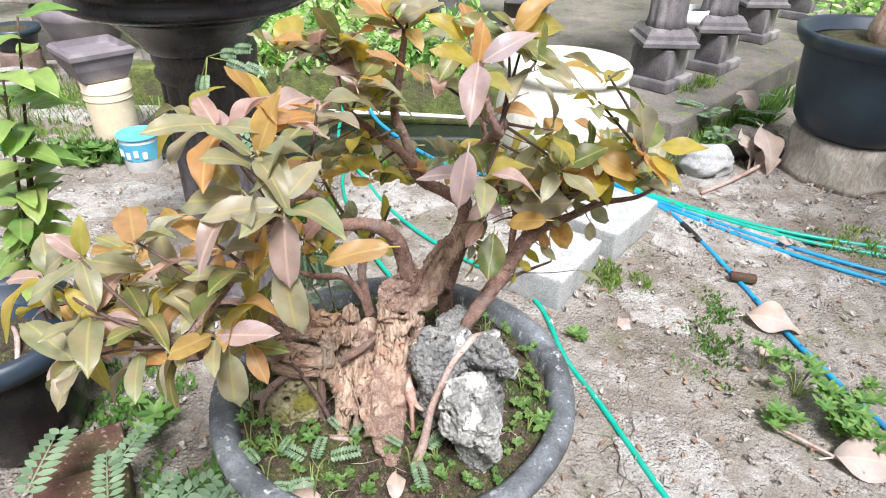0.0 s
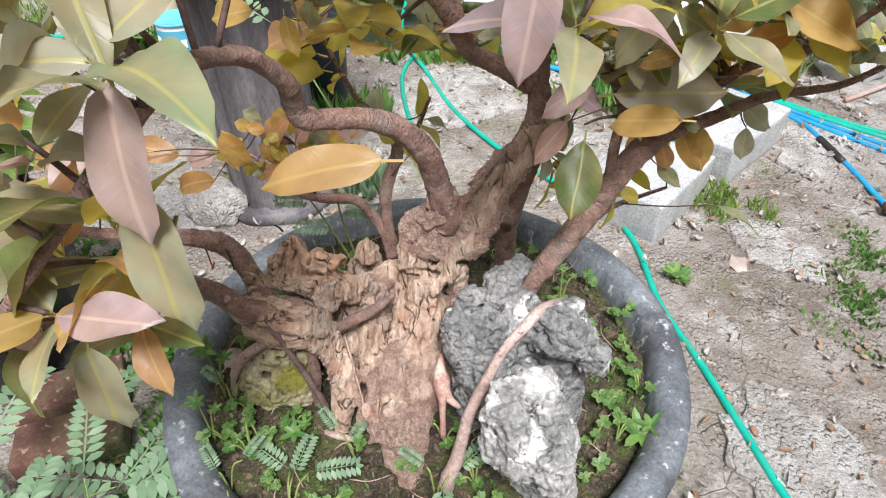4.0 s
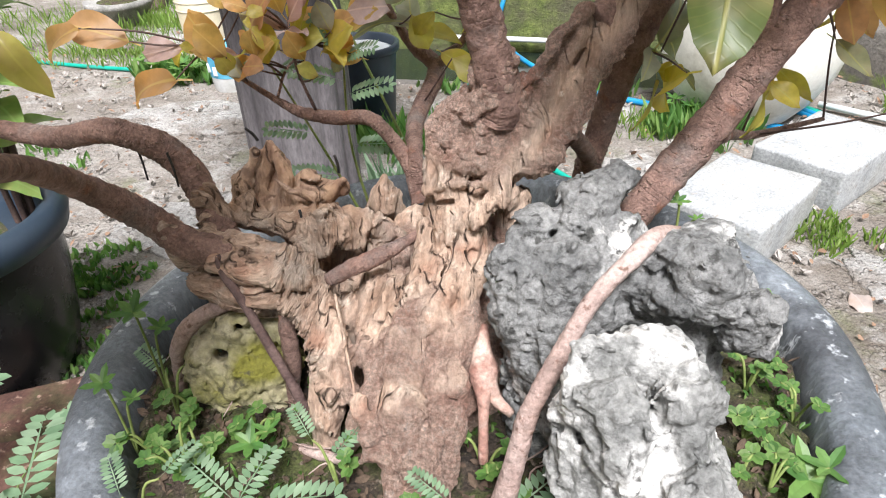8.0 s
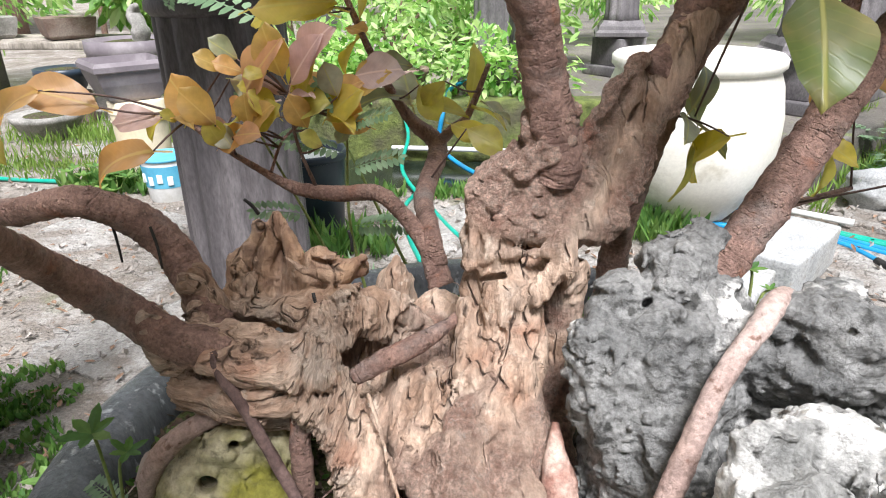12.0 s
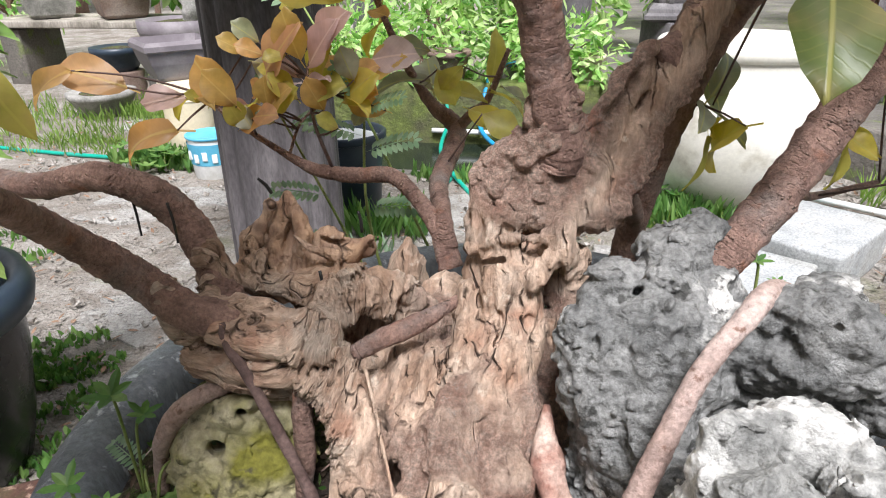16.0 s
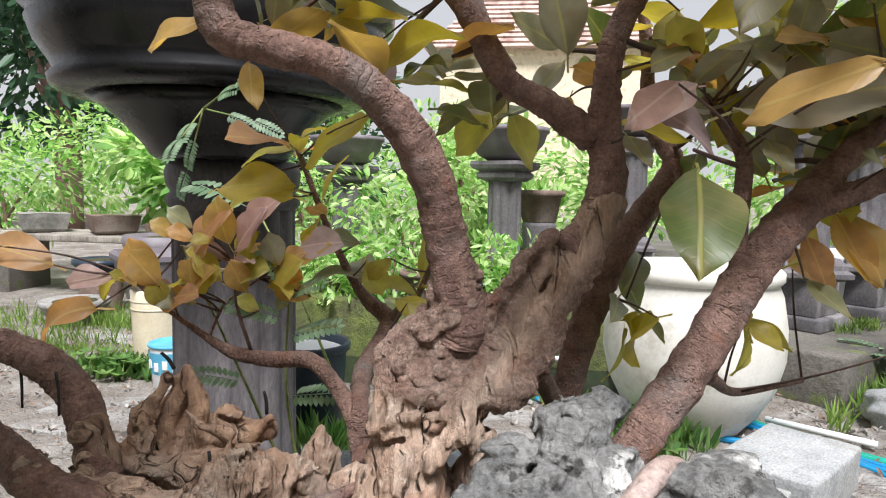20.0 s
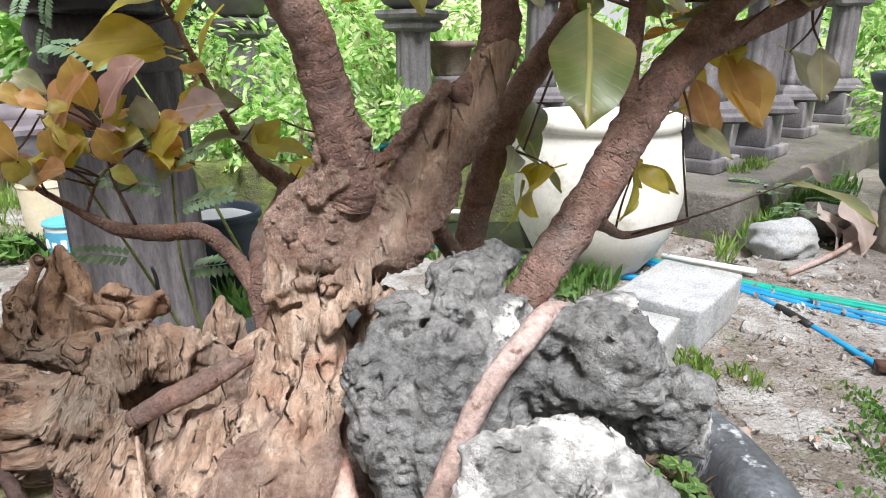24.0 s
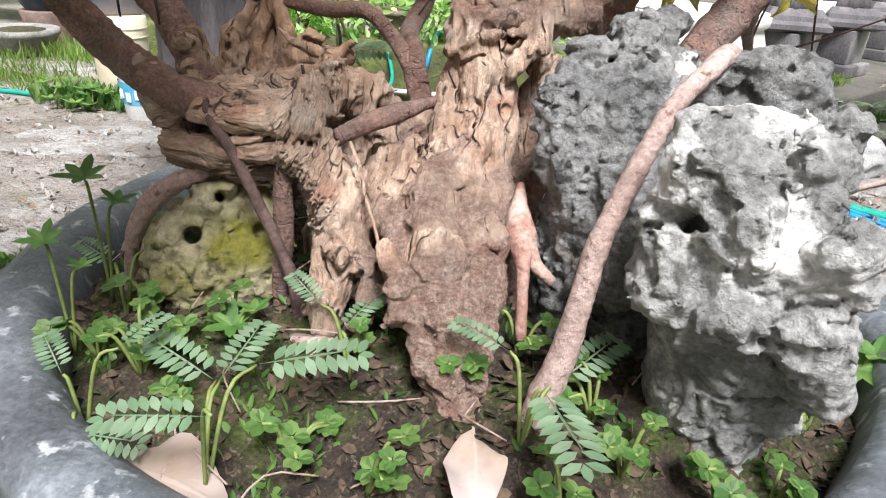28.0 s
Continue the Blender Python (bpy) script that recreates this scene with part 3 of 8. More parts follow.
def vnoise(p, f):
    """Smooth value noise at the points p (n, 3), about -1 to 1."""
    q = p * f + 31.7
    i = np.floor(q).astype(np.int64)
    u = (q - i).astype(np.float32)
    u = u * u * (3 - 2 * u)
    out = 0
    for a in (0, 1):
        for b in (0, 1):
            for c in (0, 1):
                w = (u[:, 0] if a else 1 - u[:, 0]) * (u[:, 1] if b else 1 - u[:, 1]) * (u[:, 2] if c else 1 - u[:, 2])
                out = out + w * HASH[(i[:, 0] + a) % 64, (i[:, 1] + b) % 64, (i[:, 2] + c) % 64]
    return out * 2 - 1


def cone_dist(p, a, b, ra, rb):
    a, b = np.array(a, np.float32), np.array(b, np.float32)
    ab = b - a
    t = np.clip(((p - a) @ ab) / max(ab @ ab, 1e-9), 0, 1)
    return np.linalg.norm(p - a - t[:, None] * ab, axis=1) - (ra + (rb - ra) * t)


def smin(a, b, k):
    h = np.clip(0.5 + 0.5 * (b - a) / k, 0, 1)
    return b + (a - b) * h - k * h * (1 - h)


def solid(name, cones, lo, hi, h, k, detail, mat, cuts=()):
    """A knotted solid: round cones run together, cut and roughened, skinned as one mesh."""
    ax = [np.arange(lo[i], hi[i] + h, h, dtype=np.float32) for i in range(3)]
    shape = tuple(len(a) for a in ax)
    d = np.full(shape, 9.0, np.float32)
    for cones_, add in ((cones, True), (cuts, False)):
        for a, ra, b, rb in cones_:
            m = max(ra, rb) + (0.032 if add else k + 0.002)
            sl = tuple(slice(max(int((min(a[i], b[i]) - m - lo[i]) / h), 0), max(int((max(a[i], b[i]) + m - lo[i]) / h) + 2, 0)) for i in range(3))
            if d[sl].size:
                p = np.stack(np.meshgrid(*(ax[i][sl[i]] for i in range(3)), indexing="ij"), -1)
                c = cone_dist(p.reshape(-1, 3), a, b, ra, rb).reshape(d[sl].shape)
                d[sl] = smin(d[sl], c, k) if add else -smin(-d[sl], c, k * 0.3)
        if add:
            near = np.argwhere(np.abs(d) < 0.016)
            p = np.stack([ax[i][near[:, i]] for i in range(3)], 1)
            d[near[:, 0], near[:, 1], near[:, 2]] += detail(p)
    v = d.reshape(shape)
    s = v < 0
    n = [x - 1 for x in shape]
    cut = lambda o: tuple(slice(o[i], o[i] + n[i]) for i in range(3))  # noqa: E731
    corners = [(i, j, q) for i in (0, 1) for j in (0, 1) for q in (0, 1)]
    cnt = sum(s[cut(c)].astype(np.int8) for c in corners)
    mask = (cnt > 0) & (cnt < 8)
    idx = np.full(mask.shape, -1, np.int64)
    idx[mask] = np.arange(mask.sum())
    acc, num = np.zeros((mask.sum(), 3), np.float32), np.zeros((mask.sum(), 1), np.float32)
    for c in corners:
        for axis in range(3):
            if c[axis]:
                continue
            e = list(c)
            e[axis] = 1
            va, vb = v[cut(c)][mask], v[cut(e)][mask]
            x = (va < 0) != (vb < 0)
            t = np.where(x, va / np.where(x, va - vb, 1), 0)
            o = np.tile(np.array(c, np.float32), (len(t), 1))
            o[:, axis] += t
            acc += o * x[:, None]
            num += x[:, None]
    cells = np.argwhere(mask)
    co = (cells + acc / np.maximum(num, 1)) * h + np.array(lo, np.float32)
    faces = []
    for axis in range(3):
        b, c = [i for i in range(3) if i != axis]
        sl0 = [slice(1, n[i]) for i in range(3)]
        sl0[axis] = slice(0, n[axis])
        sl1 = list(sl0)
        sl1[axis] = slice(1, n[axis] + 1)
        s0, s1 = s[tuple(sl0)], s[tuple(sl1)]
        w = np.argwhere(s0 != s1)
        flip = s0[s0 != s1]
        base = w.copy()
        base[:, b] += 1
        base[:, c] += 1
        q = []
        for ob_, oc in ((-1, -1), (0, -1), (0, 0), (-1, 0)):
            k2 = base.copy()
            k2[:, b] += ob_
            k2[:, c] += oc
            q.append(idx[k2[:, 0], k2[:, 1], k2[:, 2]])
        q = np.stack(q, 1)
        if axis == 1:
            flip = ~flip
        q[~flip] = q[~flip][:, ::-1]
        faces.append(q)
    faces = np.concatenate(faces)
    faces = faces[(faces >= 0).all(1)]
    me = bpy.data.meshes.new(name)
    me.from_pydata(co.tolist(), [], faces.tolist())
    me.materials.append(mat)
    me.update()
    for q in me.polygons:
        q.use_smooth = True
    return me


def leaf_mesh(name, mat, width=0.5, bend=0.25, fold=0.25, wave=0.04, tip=1.0, rows=12, pw=0.8):
    """A pointed leaf one unit long along y, folded on its midrib and bent down, with a stalk."""
    bm = bmesh.new()
    prev = None
    sway = 0.07 * (round(width * 100) % 3 - 1)
    for i in range(rows + 1):
        u = i / rows
        w = width * 0.5 * (math.sin(math.pi * min(1, u**pw)) ** 0.66) * (1 - 0.12 * u) * tip + 0.004
        if u > 0.86:
            w *= max(0.06, 1 - (u - 0.86) / 0.14 * 0.85)
        y = u * (1 - 0.3 * abs(bend) * u)
        z = -bend * u * u
        row = []
        for k, s in enumerate((-1, -0.55, 0, 0.55, 1)):
            row.append(bm.verts.new((w * s + sway * u * u, y, z + fold * w * abs(s) + 1.7 * wave * math.sin(u * 8 + s * 2.4) * abs(s))))
        if prev:
            for k in range(4):
                bm.faces.new((prev[k], prev[k + 1], row[k + 1], row[k]))
        prev = row
    st = [bm.verts.new(v) for v in ((-0.012, -0.16, -0.05), (0.012, -0.16, -0.05), (0.012, 0.02, 0.0), (-0.012, 0.02, 0.0))]
    bm.faces.new(st)
    return mesh_of(name, bm, mat)


def aim(p, d, n, size, width=1.0):
    """A pose at p with y along d and z near n."""
    y = Vector(d).normalized()
    z = Vector(n) - y * Vector(n).dot(y)
    if z.length < 1e-3:
        z = Vector((0.3, 0.5, 0.8)) - y * Vector((0.3, 0.5, 0.8)).dot(y)
    z.normalize()
    x = y.cross(z)
    m = Matrix((x, y, z)).transposed().to_4x4()
    return Matrix.Translation(p) @ m @ Matrix.Diagonal((size * width, size, size, 1))

# ---- ground, platform, pond ----
POND = (-1.55, 0.42, 2.93, 3.62)


def axis_lines(a, b, step, far):
    near = np.arange(a, b + step / 2, step)
    out = [a - 0.3 * 1.6**i for i in range(14) if a - 0.3 * 1.6**i > far[0]][::-1]
    return np.concatenate([[far[0]], out, near, [b + 0.3 * 1.6**i for i in range(14) if b + 0.3 * 1.6**i < far[1]], [far[1]]])


def make_ground():
    xs, ys = axis_lines(-3.2, 3.2, 0.04, (-90, 90)), axis_lines(-0.6, 4.6, 0.04, (-60, 120))
    X, Y = np.meshgrid(xs, ys, indexing="ij")
    p = np.stack([X, Y, 0 * X], -1).reshape(-1, 3)
    z = 0.008 * vnoise(p, 3.0) + 0.005 * vnoise(p, 11.0) + 0.003 * vnoise(p, 24.0)
    inside = (p[:, 0] > POND[0]) & (p[:, 0] < POND[1]) & (p[:, 1] > POND[2]) & (p[:, 1] < POND[3])
    p[:, 2] = np.where(inside, -0.45, z)
    n, m = X.shape
    i = np.arange(n * m).reshape(n, m)
    f = np.stack([i[:-1, :-1], i[1:, :-1], i[1:, 1:], i[:-1, 1:]], -1).reshape(-1, 4)
    me = bpy.data.meshes.new("ground")
    me.from_pydata(p.tolist(), [], f.tolist())
    me.materials.append(M_ground)
    for q in me.polygons:
        q.use_smooth = True
    tagged(new("ground", me), "pale pebbly dirt and old cement yard ground", "ground", kind="structure")


make_ground()


def prism(poly, z0, z1, bev=0.01, sub=0):
    bm = bmesh.new()
    vs = [bm.verts.new((x, y, z0)) for x, y in poly]
    f = bm.faces.new(vs)
    r = bmesh.ops.extrude_face_region(bm, geom=[f])
    bmesh.ops.translate(bm, verts=[v for v in r["geom"] if isinstance(v, bmesh.types.BMVert)], vec=(0, 0, z1 - z0))
    bmesh.ops.recalc_face_normals(bm, faces=bm.faces)
    if bev:
        bmesh.ops.bevel(bm, geom=bm.edges[:], offset=bev, segments=2, profile=0.6, affect="EDGES")
    return bm


single("platform", prism([(1.16, 2.98), (2.70, 4.58), (7.0, 9.0), (7.0, 13.0), (-1.0, 13.0), (-0.3, 4.3), (0.55, 3.62)], -0.05, 0.20, 0.015), M_kerb,
       "raised old concrete platform with a mossy worn edge", "platform", kind="structure")
single("water", box(bmesh.new(), ((POND[0] + POND[1]) / 2, (POND[2] + POND[3]) / 2, -0.075), (POND[1] - POND[0] + 0.1, POND[3] - POND[2] + 0.1, 0.01)), M_water, "dark still green-black pond water", "water", kind="structure", smooth=False)
pond = thing("pond_wall", "low mossy wall round a dark pond", "wall", (-0.55, 3.66, -0.4), kind="structure")
part("back_wall", box(bmesh.new(), (-0.72, 3.70, -0.10), (2.5, 0.16, 0.66), 0.02), M_moss, pond, "moss-grown concrete wall")
part("front_edge", box(bmesh.new(), (-0.56, 2.92, -0.20), (2.06, 0.05, 0.42), 0.012), M_kerb, pond)
part("side_edge", box(bmesh.new(), (0.43, 3.28, -0.20), (0.06, 0.66, 0.42), 0.012), M_kerb, pond)
part("side_edge", box(bmesh.new(), (-1.56, 3.28, -0.20), (0.06, 0.66, 0.42), 0.012), M_kerb, pond)
part("overflow_pipe", tube([(-0.62, 3.60, 0.0, 0.012), (-0.2, 3.58, 0.0, 0.012), (0.2, 3.57, -0.01, 0.012)], 10, 4), M_white, pond, "white plastic pipe")

# mortar patches and slabs on the ground


def patch(cx, cy, rx, ry, rot, z=0.012, seed=0, n=26):
    rnd = random.Random(seed)
    poly = []
    for i in range(n):
        a = 2 * math.pi * i / n
        k = 0.82 + 0.36 * rnd.random()
        x, y = rx * k * math.cos(a), ry * k * math.sin(a)
        poly.append((cx + x * math.cos(rot) - y * math.sin(rot), cy + x * math.sin(rot) + y * math.cos(rot)))
    return prism(poly, -0.02, z, 0.004)


for i, (cx, cy, rx, ry, rot) in enumerate([(1.15, 2.26, 0.30, 0.20, -0.3), (0.62, 1.06, 0.13, 0.22, 0.2), (-0.15, 2.55, 0.35, 0.22, 0.5), (0.25, 2.2, 0.16, 0.14, 0.0), (-1.35, 2.45, 0.34, 0.16, 0.2), (-0.95, 1.75, 0.22, 0.13, 0.3), (-1.75, 3.55, 0.5, 0.22, 0.1), (1.3, 2.75, 0.22, 0.14, 0.4), (0.75, 1.75, 0.10, 0.14, 0.6), (-0.55, 2.05, 0.2, 0.1, 0.2)]):
    single("mortar_patch", patch(cx, cy, rx, ry, rot, 0.008, i), M_slab, "thin white worn mortar patch on the yard ground", "mortar", group="mortar patches")

# ---- the two concrete blocks ----


def concrete_block(c, s, yaw):
    bm = bmesh.new()
    box(bm, (0, 0, s[2] / 2), s, 0.008)
    bmesh.ops.subdivide_edges(bm, edges=[e for e in bm.edges if e.calc_length() > 0.06], cuts=4, use_grid_fill=True)
    for v in bm.verts:
        v.co += Vector((noise.noise(v.co * 14), noise.noise(v.co * 14 + Vector((9, 0, 0))), noise.noise(v.co * 14 + Vector((0, 7, 0))))) * 0.004
    ob = single("concrete_block", bm, M_block, "pale weathered concrete block lying on the ground", "block", group="blocks beside the pot")
    ob.matrix_basis = pose(*c, 0, 0, yaw)
    return ob


concrete_block((0.42, 1.94, -0.005), (0.33, 0.24, 0.125), 55)
concrete_block((0.70, 2.26, -0.005), (0.36, 0.24, 0.125), 50)

# ---- hoses ----


def hose(name, pts, r, mat, label):
    return single(name, tube([(x, y, z if len(p) > 2 else r * 0.95, r) for p in pts for x, y, z in [(p[0], p[1], p[2] if len(p) > 2 else r)]], 10, 8), mat, label, "hose", group="garden hoses")


G_L, B_L = "bright green garden hose lying across the yard", "bright blue garden hose lying across the yard"
hose("green_hose", [(-0.75, 3.9, 0.28), (-0.62, 3.72, 0.25), (-0.52, 3.5, 0.1), (-0.48, 3.05, 0.05), (-0.316, 2.70), (-0.19, 2.43), (-0.04, 2.21), (0.10, 2.06), (0.29, 1.88), (0.37, 1.74), (0.408, 1.50), (0.475, 1.31), (0.565, 1.02), (0.66, 0.75), (0.75, 0.3)], 0.0085, M_hoseg, G_L)
hose("green_hose", [(-0.40, 2.93, 0.0), (-0.42, 2.70), (-0.36, 2.42), (-0.25, 2.12), (-0.12, 1.86), (-0.06, 1.70)], 0.0085, M_hoseg, G_L)
hose("green_hose", [(0.55, 3.3, 0.04), (0.75, 2.86), (0.97, 2.60), (1.35, 2.33), (1.75, 2.18), (2.4, 2.05)], 0.0095, M_hoseg, G_L)
hose("green_hose", [(0.52, 3.25, 0.05), (0.78, 2.80), (1.0, 2.55), (1.38, 2.27), (1.72, 2.12), (2.4, 1.9)], 0.0095, M_hoseg, G_L)
hose("blue_hose", [(0.50, 3.2), (0.80, 2.74), (1.03, 2.49), (1.36, 2.2), (1.70, 1.98), (2.3, 1.7)], 0.009, M_hoseb, B_L)
hose("blue_hose", [(0.47, 3.15), (0.79, 2.70), (1.02, 2.46), (1.34, 2.15), (1.65, 1.92), (2.2, 1.55)], 0.009, M_hoseb, B_L)
hose("blue_hose", [(0.92, 2.52), (1.01, 2.43), (1.07, 2.15), (1.11, 1.88), (1.14, 1.66), (1.17, 1.50), (1.24, 1.22), (1.4, 0.9), (1.6, 0.4)], 0.009, M_hoseb, B_L)
single("hose_joint", tube([(1.03, 2.33, 0.012, 0.012), (1.045, 2.26, 0.012, 0.012), (1.055, 2.19, 0.012, 0.012)], 10, 4), M_wire, "black rubber sleeve joining a blue hose", "hose joint")
hose("blue_hose", [(-0.12, 4.2, 0.30), (-0.22, 3.9, 0.29), (-0.33, 3.76, 0.27), (-0.36, 3.60, 0.18), (-0.37, 3.56, 0.02), (-0.20, 3.3, -0.03), (0.05, 2.88), (0.30, 2.75), (0.6, 2.62), (0.9, 2.52)], 0.011, M_hoseb, B_L)
hose("green_hose", [(-3.4, 3.12), (-2.65, 3.03), (-2.03, 2.95), (-1.75, 2.98), (-1.5, 3.3), (-1.2, 3.9)], 0.009, M_hoseg, G_L)
single("white_pipe", tube([(0.83, 2.80, 0.02, 0.011), (1.10, 2.62, 0.02, 0.011)], 10, 2), M_white, "short white plastic pipe on the hoses", "pipe")

# ---- the fluted column with the wide black bowl ----
COL = (-0.655, 1.88, 0.0)
col = thing("pedestal_column", "dark grey fluted cement column standing behind the pot", "column", COL)
part("shaft", lathe([(0.145, 0.0), (0.142, 0.03), (0.136, 0.06), (0.133, 0.73), (0.133, 0.75)], 112, COL, flutes=14, depth=0.09), M_column, col)
part("base", lathe([(0.17, -0.01), (0.17, 0.02), (0.15, 0.035)], 40, COL, wob=0.03), M_column, col)
part("capital", lathe([(0.133, 0.73), (0.144, 0.742), (0.144, 0.757), (0.134, 0.768), (0.143, 0.785), (0.146, 0.812), (0.136, 0.836)], 48, COL), M_column, col)
BOWL = (-0.638, 1.79, 0.0)
bowl = thing("planter_bowl", "wide glossy black planter bowl on the fluted column", "planter", (BOWL[0], BOWL[1], 0.83))
part("bowl_foot", lathe([(0.126, 0.834), (0.138, 0.842), (0.150, 0.862), (0.180, 0.895), (0.215, 0.928), (0.25, 0.948), (0.01, 0.952)], 72, BOWL), M_black, bowl)
part("bowl_body", lathe([(0.2387, 0.95), (0.2865, 0.952), (0.3075, 0.963), (0.3113, 0.978), (0.2999, 0.991), (0.3075, 1.008), (0.3304, 1.042), (0.3419, 1.076), (0.3342, 1.088), (0.34, 1.1), (0.3553, 1.11), (0.3572, 1.13), (0.3419, 1.136), (0.3228, 1.115), (0.3056, 1.06), (0.0191, 1.05)], 72, BOWL), M_black, bowl)
part("bowl_soil", lathe([(0.325, 1.065), (0.25, 1.09), (0.1, 1.10), (0.01, 1.10)], 40, BOWL, wob=0.1), M_soil, bowl)

# ---- grey fluted pedestals with planters, on the platform and beyond the pond ----


def pedestal(top=None):
    p = thing("garden_pedestal", "grey fluted cement pedestal with stepped square base", "pedestal", group="pedestals in the yard")
    part("plinth", box(bmesh.new(), (0, 0, 0.03), (0.30, 0.30, 0.06), 0.008), M_greycol, p)
    part("base_block", box(bmesh.new(), (0, 0, 0.14), (0.23, 0.23, 0.16), 0.006), M_greycol, p)
    part("base_moulding", lathe([(0.13, 0.22), (0.17, 0.235), (0.17, 0.255), (0.15, 0.27), (0.145, 0.29), (0.12, 0.32)], 32, square=True), M_greycol, p, smooth=False)
    part("shaft", lathe([(0.115, 0.30), (0.10, 0.36), (0.095, 0.80), (0.10, 0.83)], 80, flutes=10, depth=0.10), M_greycol, p)
    part("capital", lathe([(0.10, 0.82), (0.13, 0.84), (0.135, 0.86), (0.12, 0.875), (0.155, 0.89), (0.165, 0.91), (0.16, 0.93)], 32, square=True), M_greycol, p, smooth=False)
    return p


ped0 = pedestal()
PEDS = [(1.24, 3.62, 0.2, 46), (1.66, 3.98, 0.2, 46), (2.25, 4.75, 0.2, 46), (-0.15, 4.15, 0.02, 20), (-1.2, 4.6, 0.0, 10), (0.62, 4.7, 0.2, 40), (2.95, 5.5, 0.2, 46)]
ped0.matrix_basis = pose(PEDS[0][0], PEDS[0][1], PEDS[0][2], 0, 0, PEDS[0][3])
for x, y, z, a in PEDS[1:]:
    copy_thing(ped0, pose(x, y, z, 0, 0, a))


def top_planter():
    p = thing("round_planter", "round dark planter pot standing on a pedestal", "planter", group="planters on pedestals")
    part("pot_body", lathe([(0.09, 0.0), (0.15, 0.03), (0.21, 0.10), (0.225, 0.15), (0.24, 0.16), (0.24, 0.185), (0.215, 0.185), (0.20, 0.14), (0.01, 0.13)], 40), M_mauve, p)
    part("pot_soil", lathe([(0.2, 0.15), (0.1, 0.17), (0.01, 0.175)], 24), M_soil, p)
    return p


tp0 = top_planter()
for i, (x, y, z, a) in enumerate(PEDS):
    m = pose(x, y, z + 0.93, 0, 0, a)
    if i == 0:
        tp0.matrix_basis = m
    else:
        copy_thing(tp0, m)

# ---- buckets, jar, pots ----
JAR = (0.56, 2.76, 0.0)
jar = thing("jar", "large pale cream round jar with a rolled rim", "jar", JAR)
part("jar_body", lathe([(0.15, 0.0), (0.17, 0.01), (0.22, 0.07), (0.268, 0.16), (0.292, 0.26), (0.29, 0.36), (0.272, 0.46), (0.255, 0.505), (0.26, 0.51), (0.262, 0.52)], 64, JAR, wob=0.012, cap=False), M_jar, jar)
part("rim", lathe([(0.262, 0.505), (0.272, 0.515), (0.272, 0.54), (0.262, 0.55), (0.245, 0.545), (0.235, 0.50), (0.22, 0.30), (0.01, 0.05)], 64, JAR, wob=0.012), M_jar, jar)

BK = (-0.69, 2.47, 0.0)
bk = thing("bucket", "dark navy plastic bucket with a white filled top", "bucket", BK)
part("bucket_body", lathe([(0.095, 0.0), (0.10, 0.005), (0.118, 0.25), (0.119, 0.27)], 48, BK, cap=False), M_navy, bk)
part("rim", lathe([(0.119, 0.262), (0.13, 0.266), (0.131, 0.285), (0.124, 0.29), (0.115, 0.285), (0.113, 0.20), (0.01, 0.19)], 48, BK), M_navy, bk)
part("filling", lathe([(0.114, 0.262), (0.09, 0.272), (0.05, 0.276), (0.005, 0.276)], 32, BK, wob=0.15), M_white, bk, "white crumbled filling")

CR = (-1.585, 3.06, 0.0)
cr = thing("plant_stand", "cream ceramic cylinder used as a plant stand", "stand", CR)
part("stand_body", lathe([(0.095, 0.0), (0.10, 0.01), (0.103, 0.1), (0.108, 0.24), (0.112, 0.33), (0.108, 0.335)], 40, CR), M_cream, cr)
part("ring", lathe([(0.110, 0.25), (0.113, 0.254), (0.110, 0.258)], 40, CR, cap=False), M_cream, cr)
part("ring", lathe([(0.111, 0.285), (0.114, 0.289), (0.111, 0.293)], 40, CR, cap=False), M_cream, cr)
SQ = (-1.62, 3.08, 0.335)
sq = thing("square_planter", "mauve-grey tapered square planter on the cream stand", "planter", SQ)
part("planter_body", lathe([(0.10, 0.0), (0.115, 0.015), (0.14, 0.07), (0.155, 0.12), (0.165, 0.125), (0.165, 0.145), (0.15, 0.16), (0.14, 0.13), (0.01, 0.12)], 32, SQ, square=True), M_mauve, sq, smooth=False)

PB = (-1.36, 2.80, 0.0)
pb = thing("paint_bucket", "small white bucket with a blue printed band", "bucket", PB)
part("bucket_body", lathe([(0.075, 0.0), (0.078, 0.004), (0.088, 0.14), (0.09, 0.165)], 40, PB, cap=False), M_white, pb)
part("print_band", lathe([(0.0835, 0.06), (0.0925, 0.145)], 40, PB, cap=False), M_bluep, pb, "blue printed band")
part("rim", lathe([(0.09, 0.16), (0.095, 0.163), (0.095, 0.172), (0.088, 0.174), (0.084, 0.13), (0.01, 0.12)], 40, PB), M_bluep, pb)
for k in range(5):
    a = 3.6 + k * 0.42
    part("print_mark", box(bmesh.new(), (PB[0] + 0.087 * math.cos(a), PB[1] + 0.087 * math.sin(a), 0.09 + 0.01 * (k % 2)), (0.02, 0.006, 0.035), 0.002, Matrix.Rotation(a + math.pi / 2, 3, "Z")), M_white, pb)

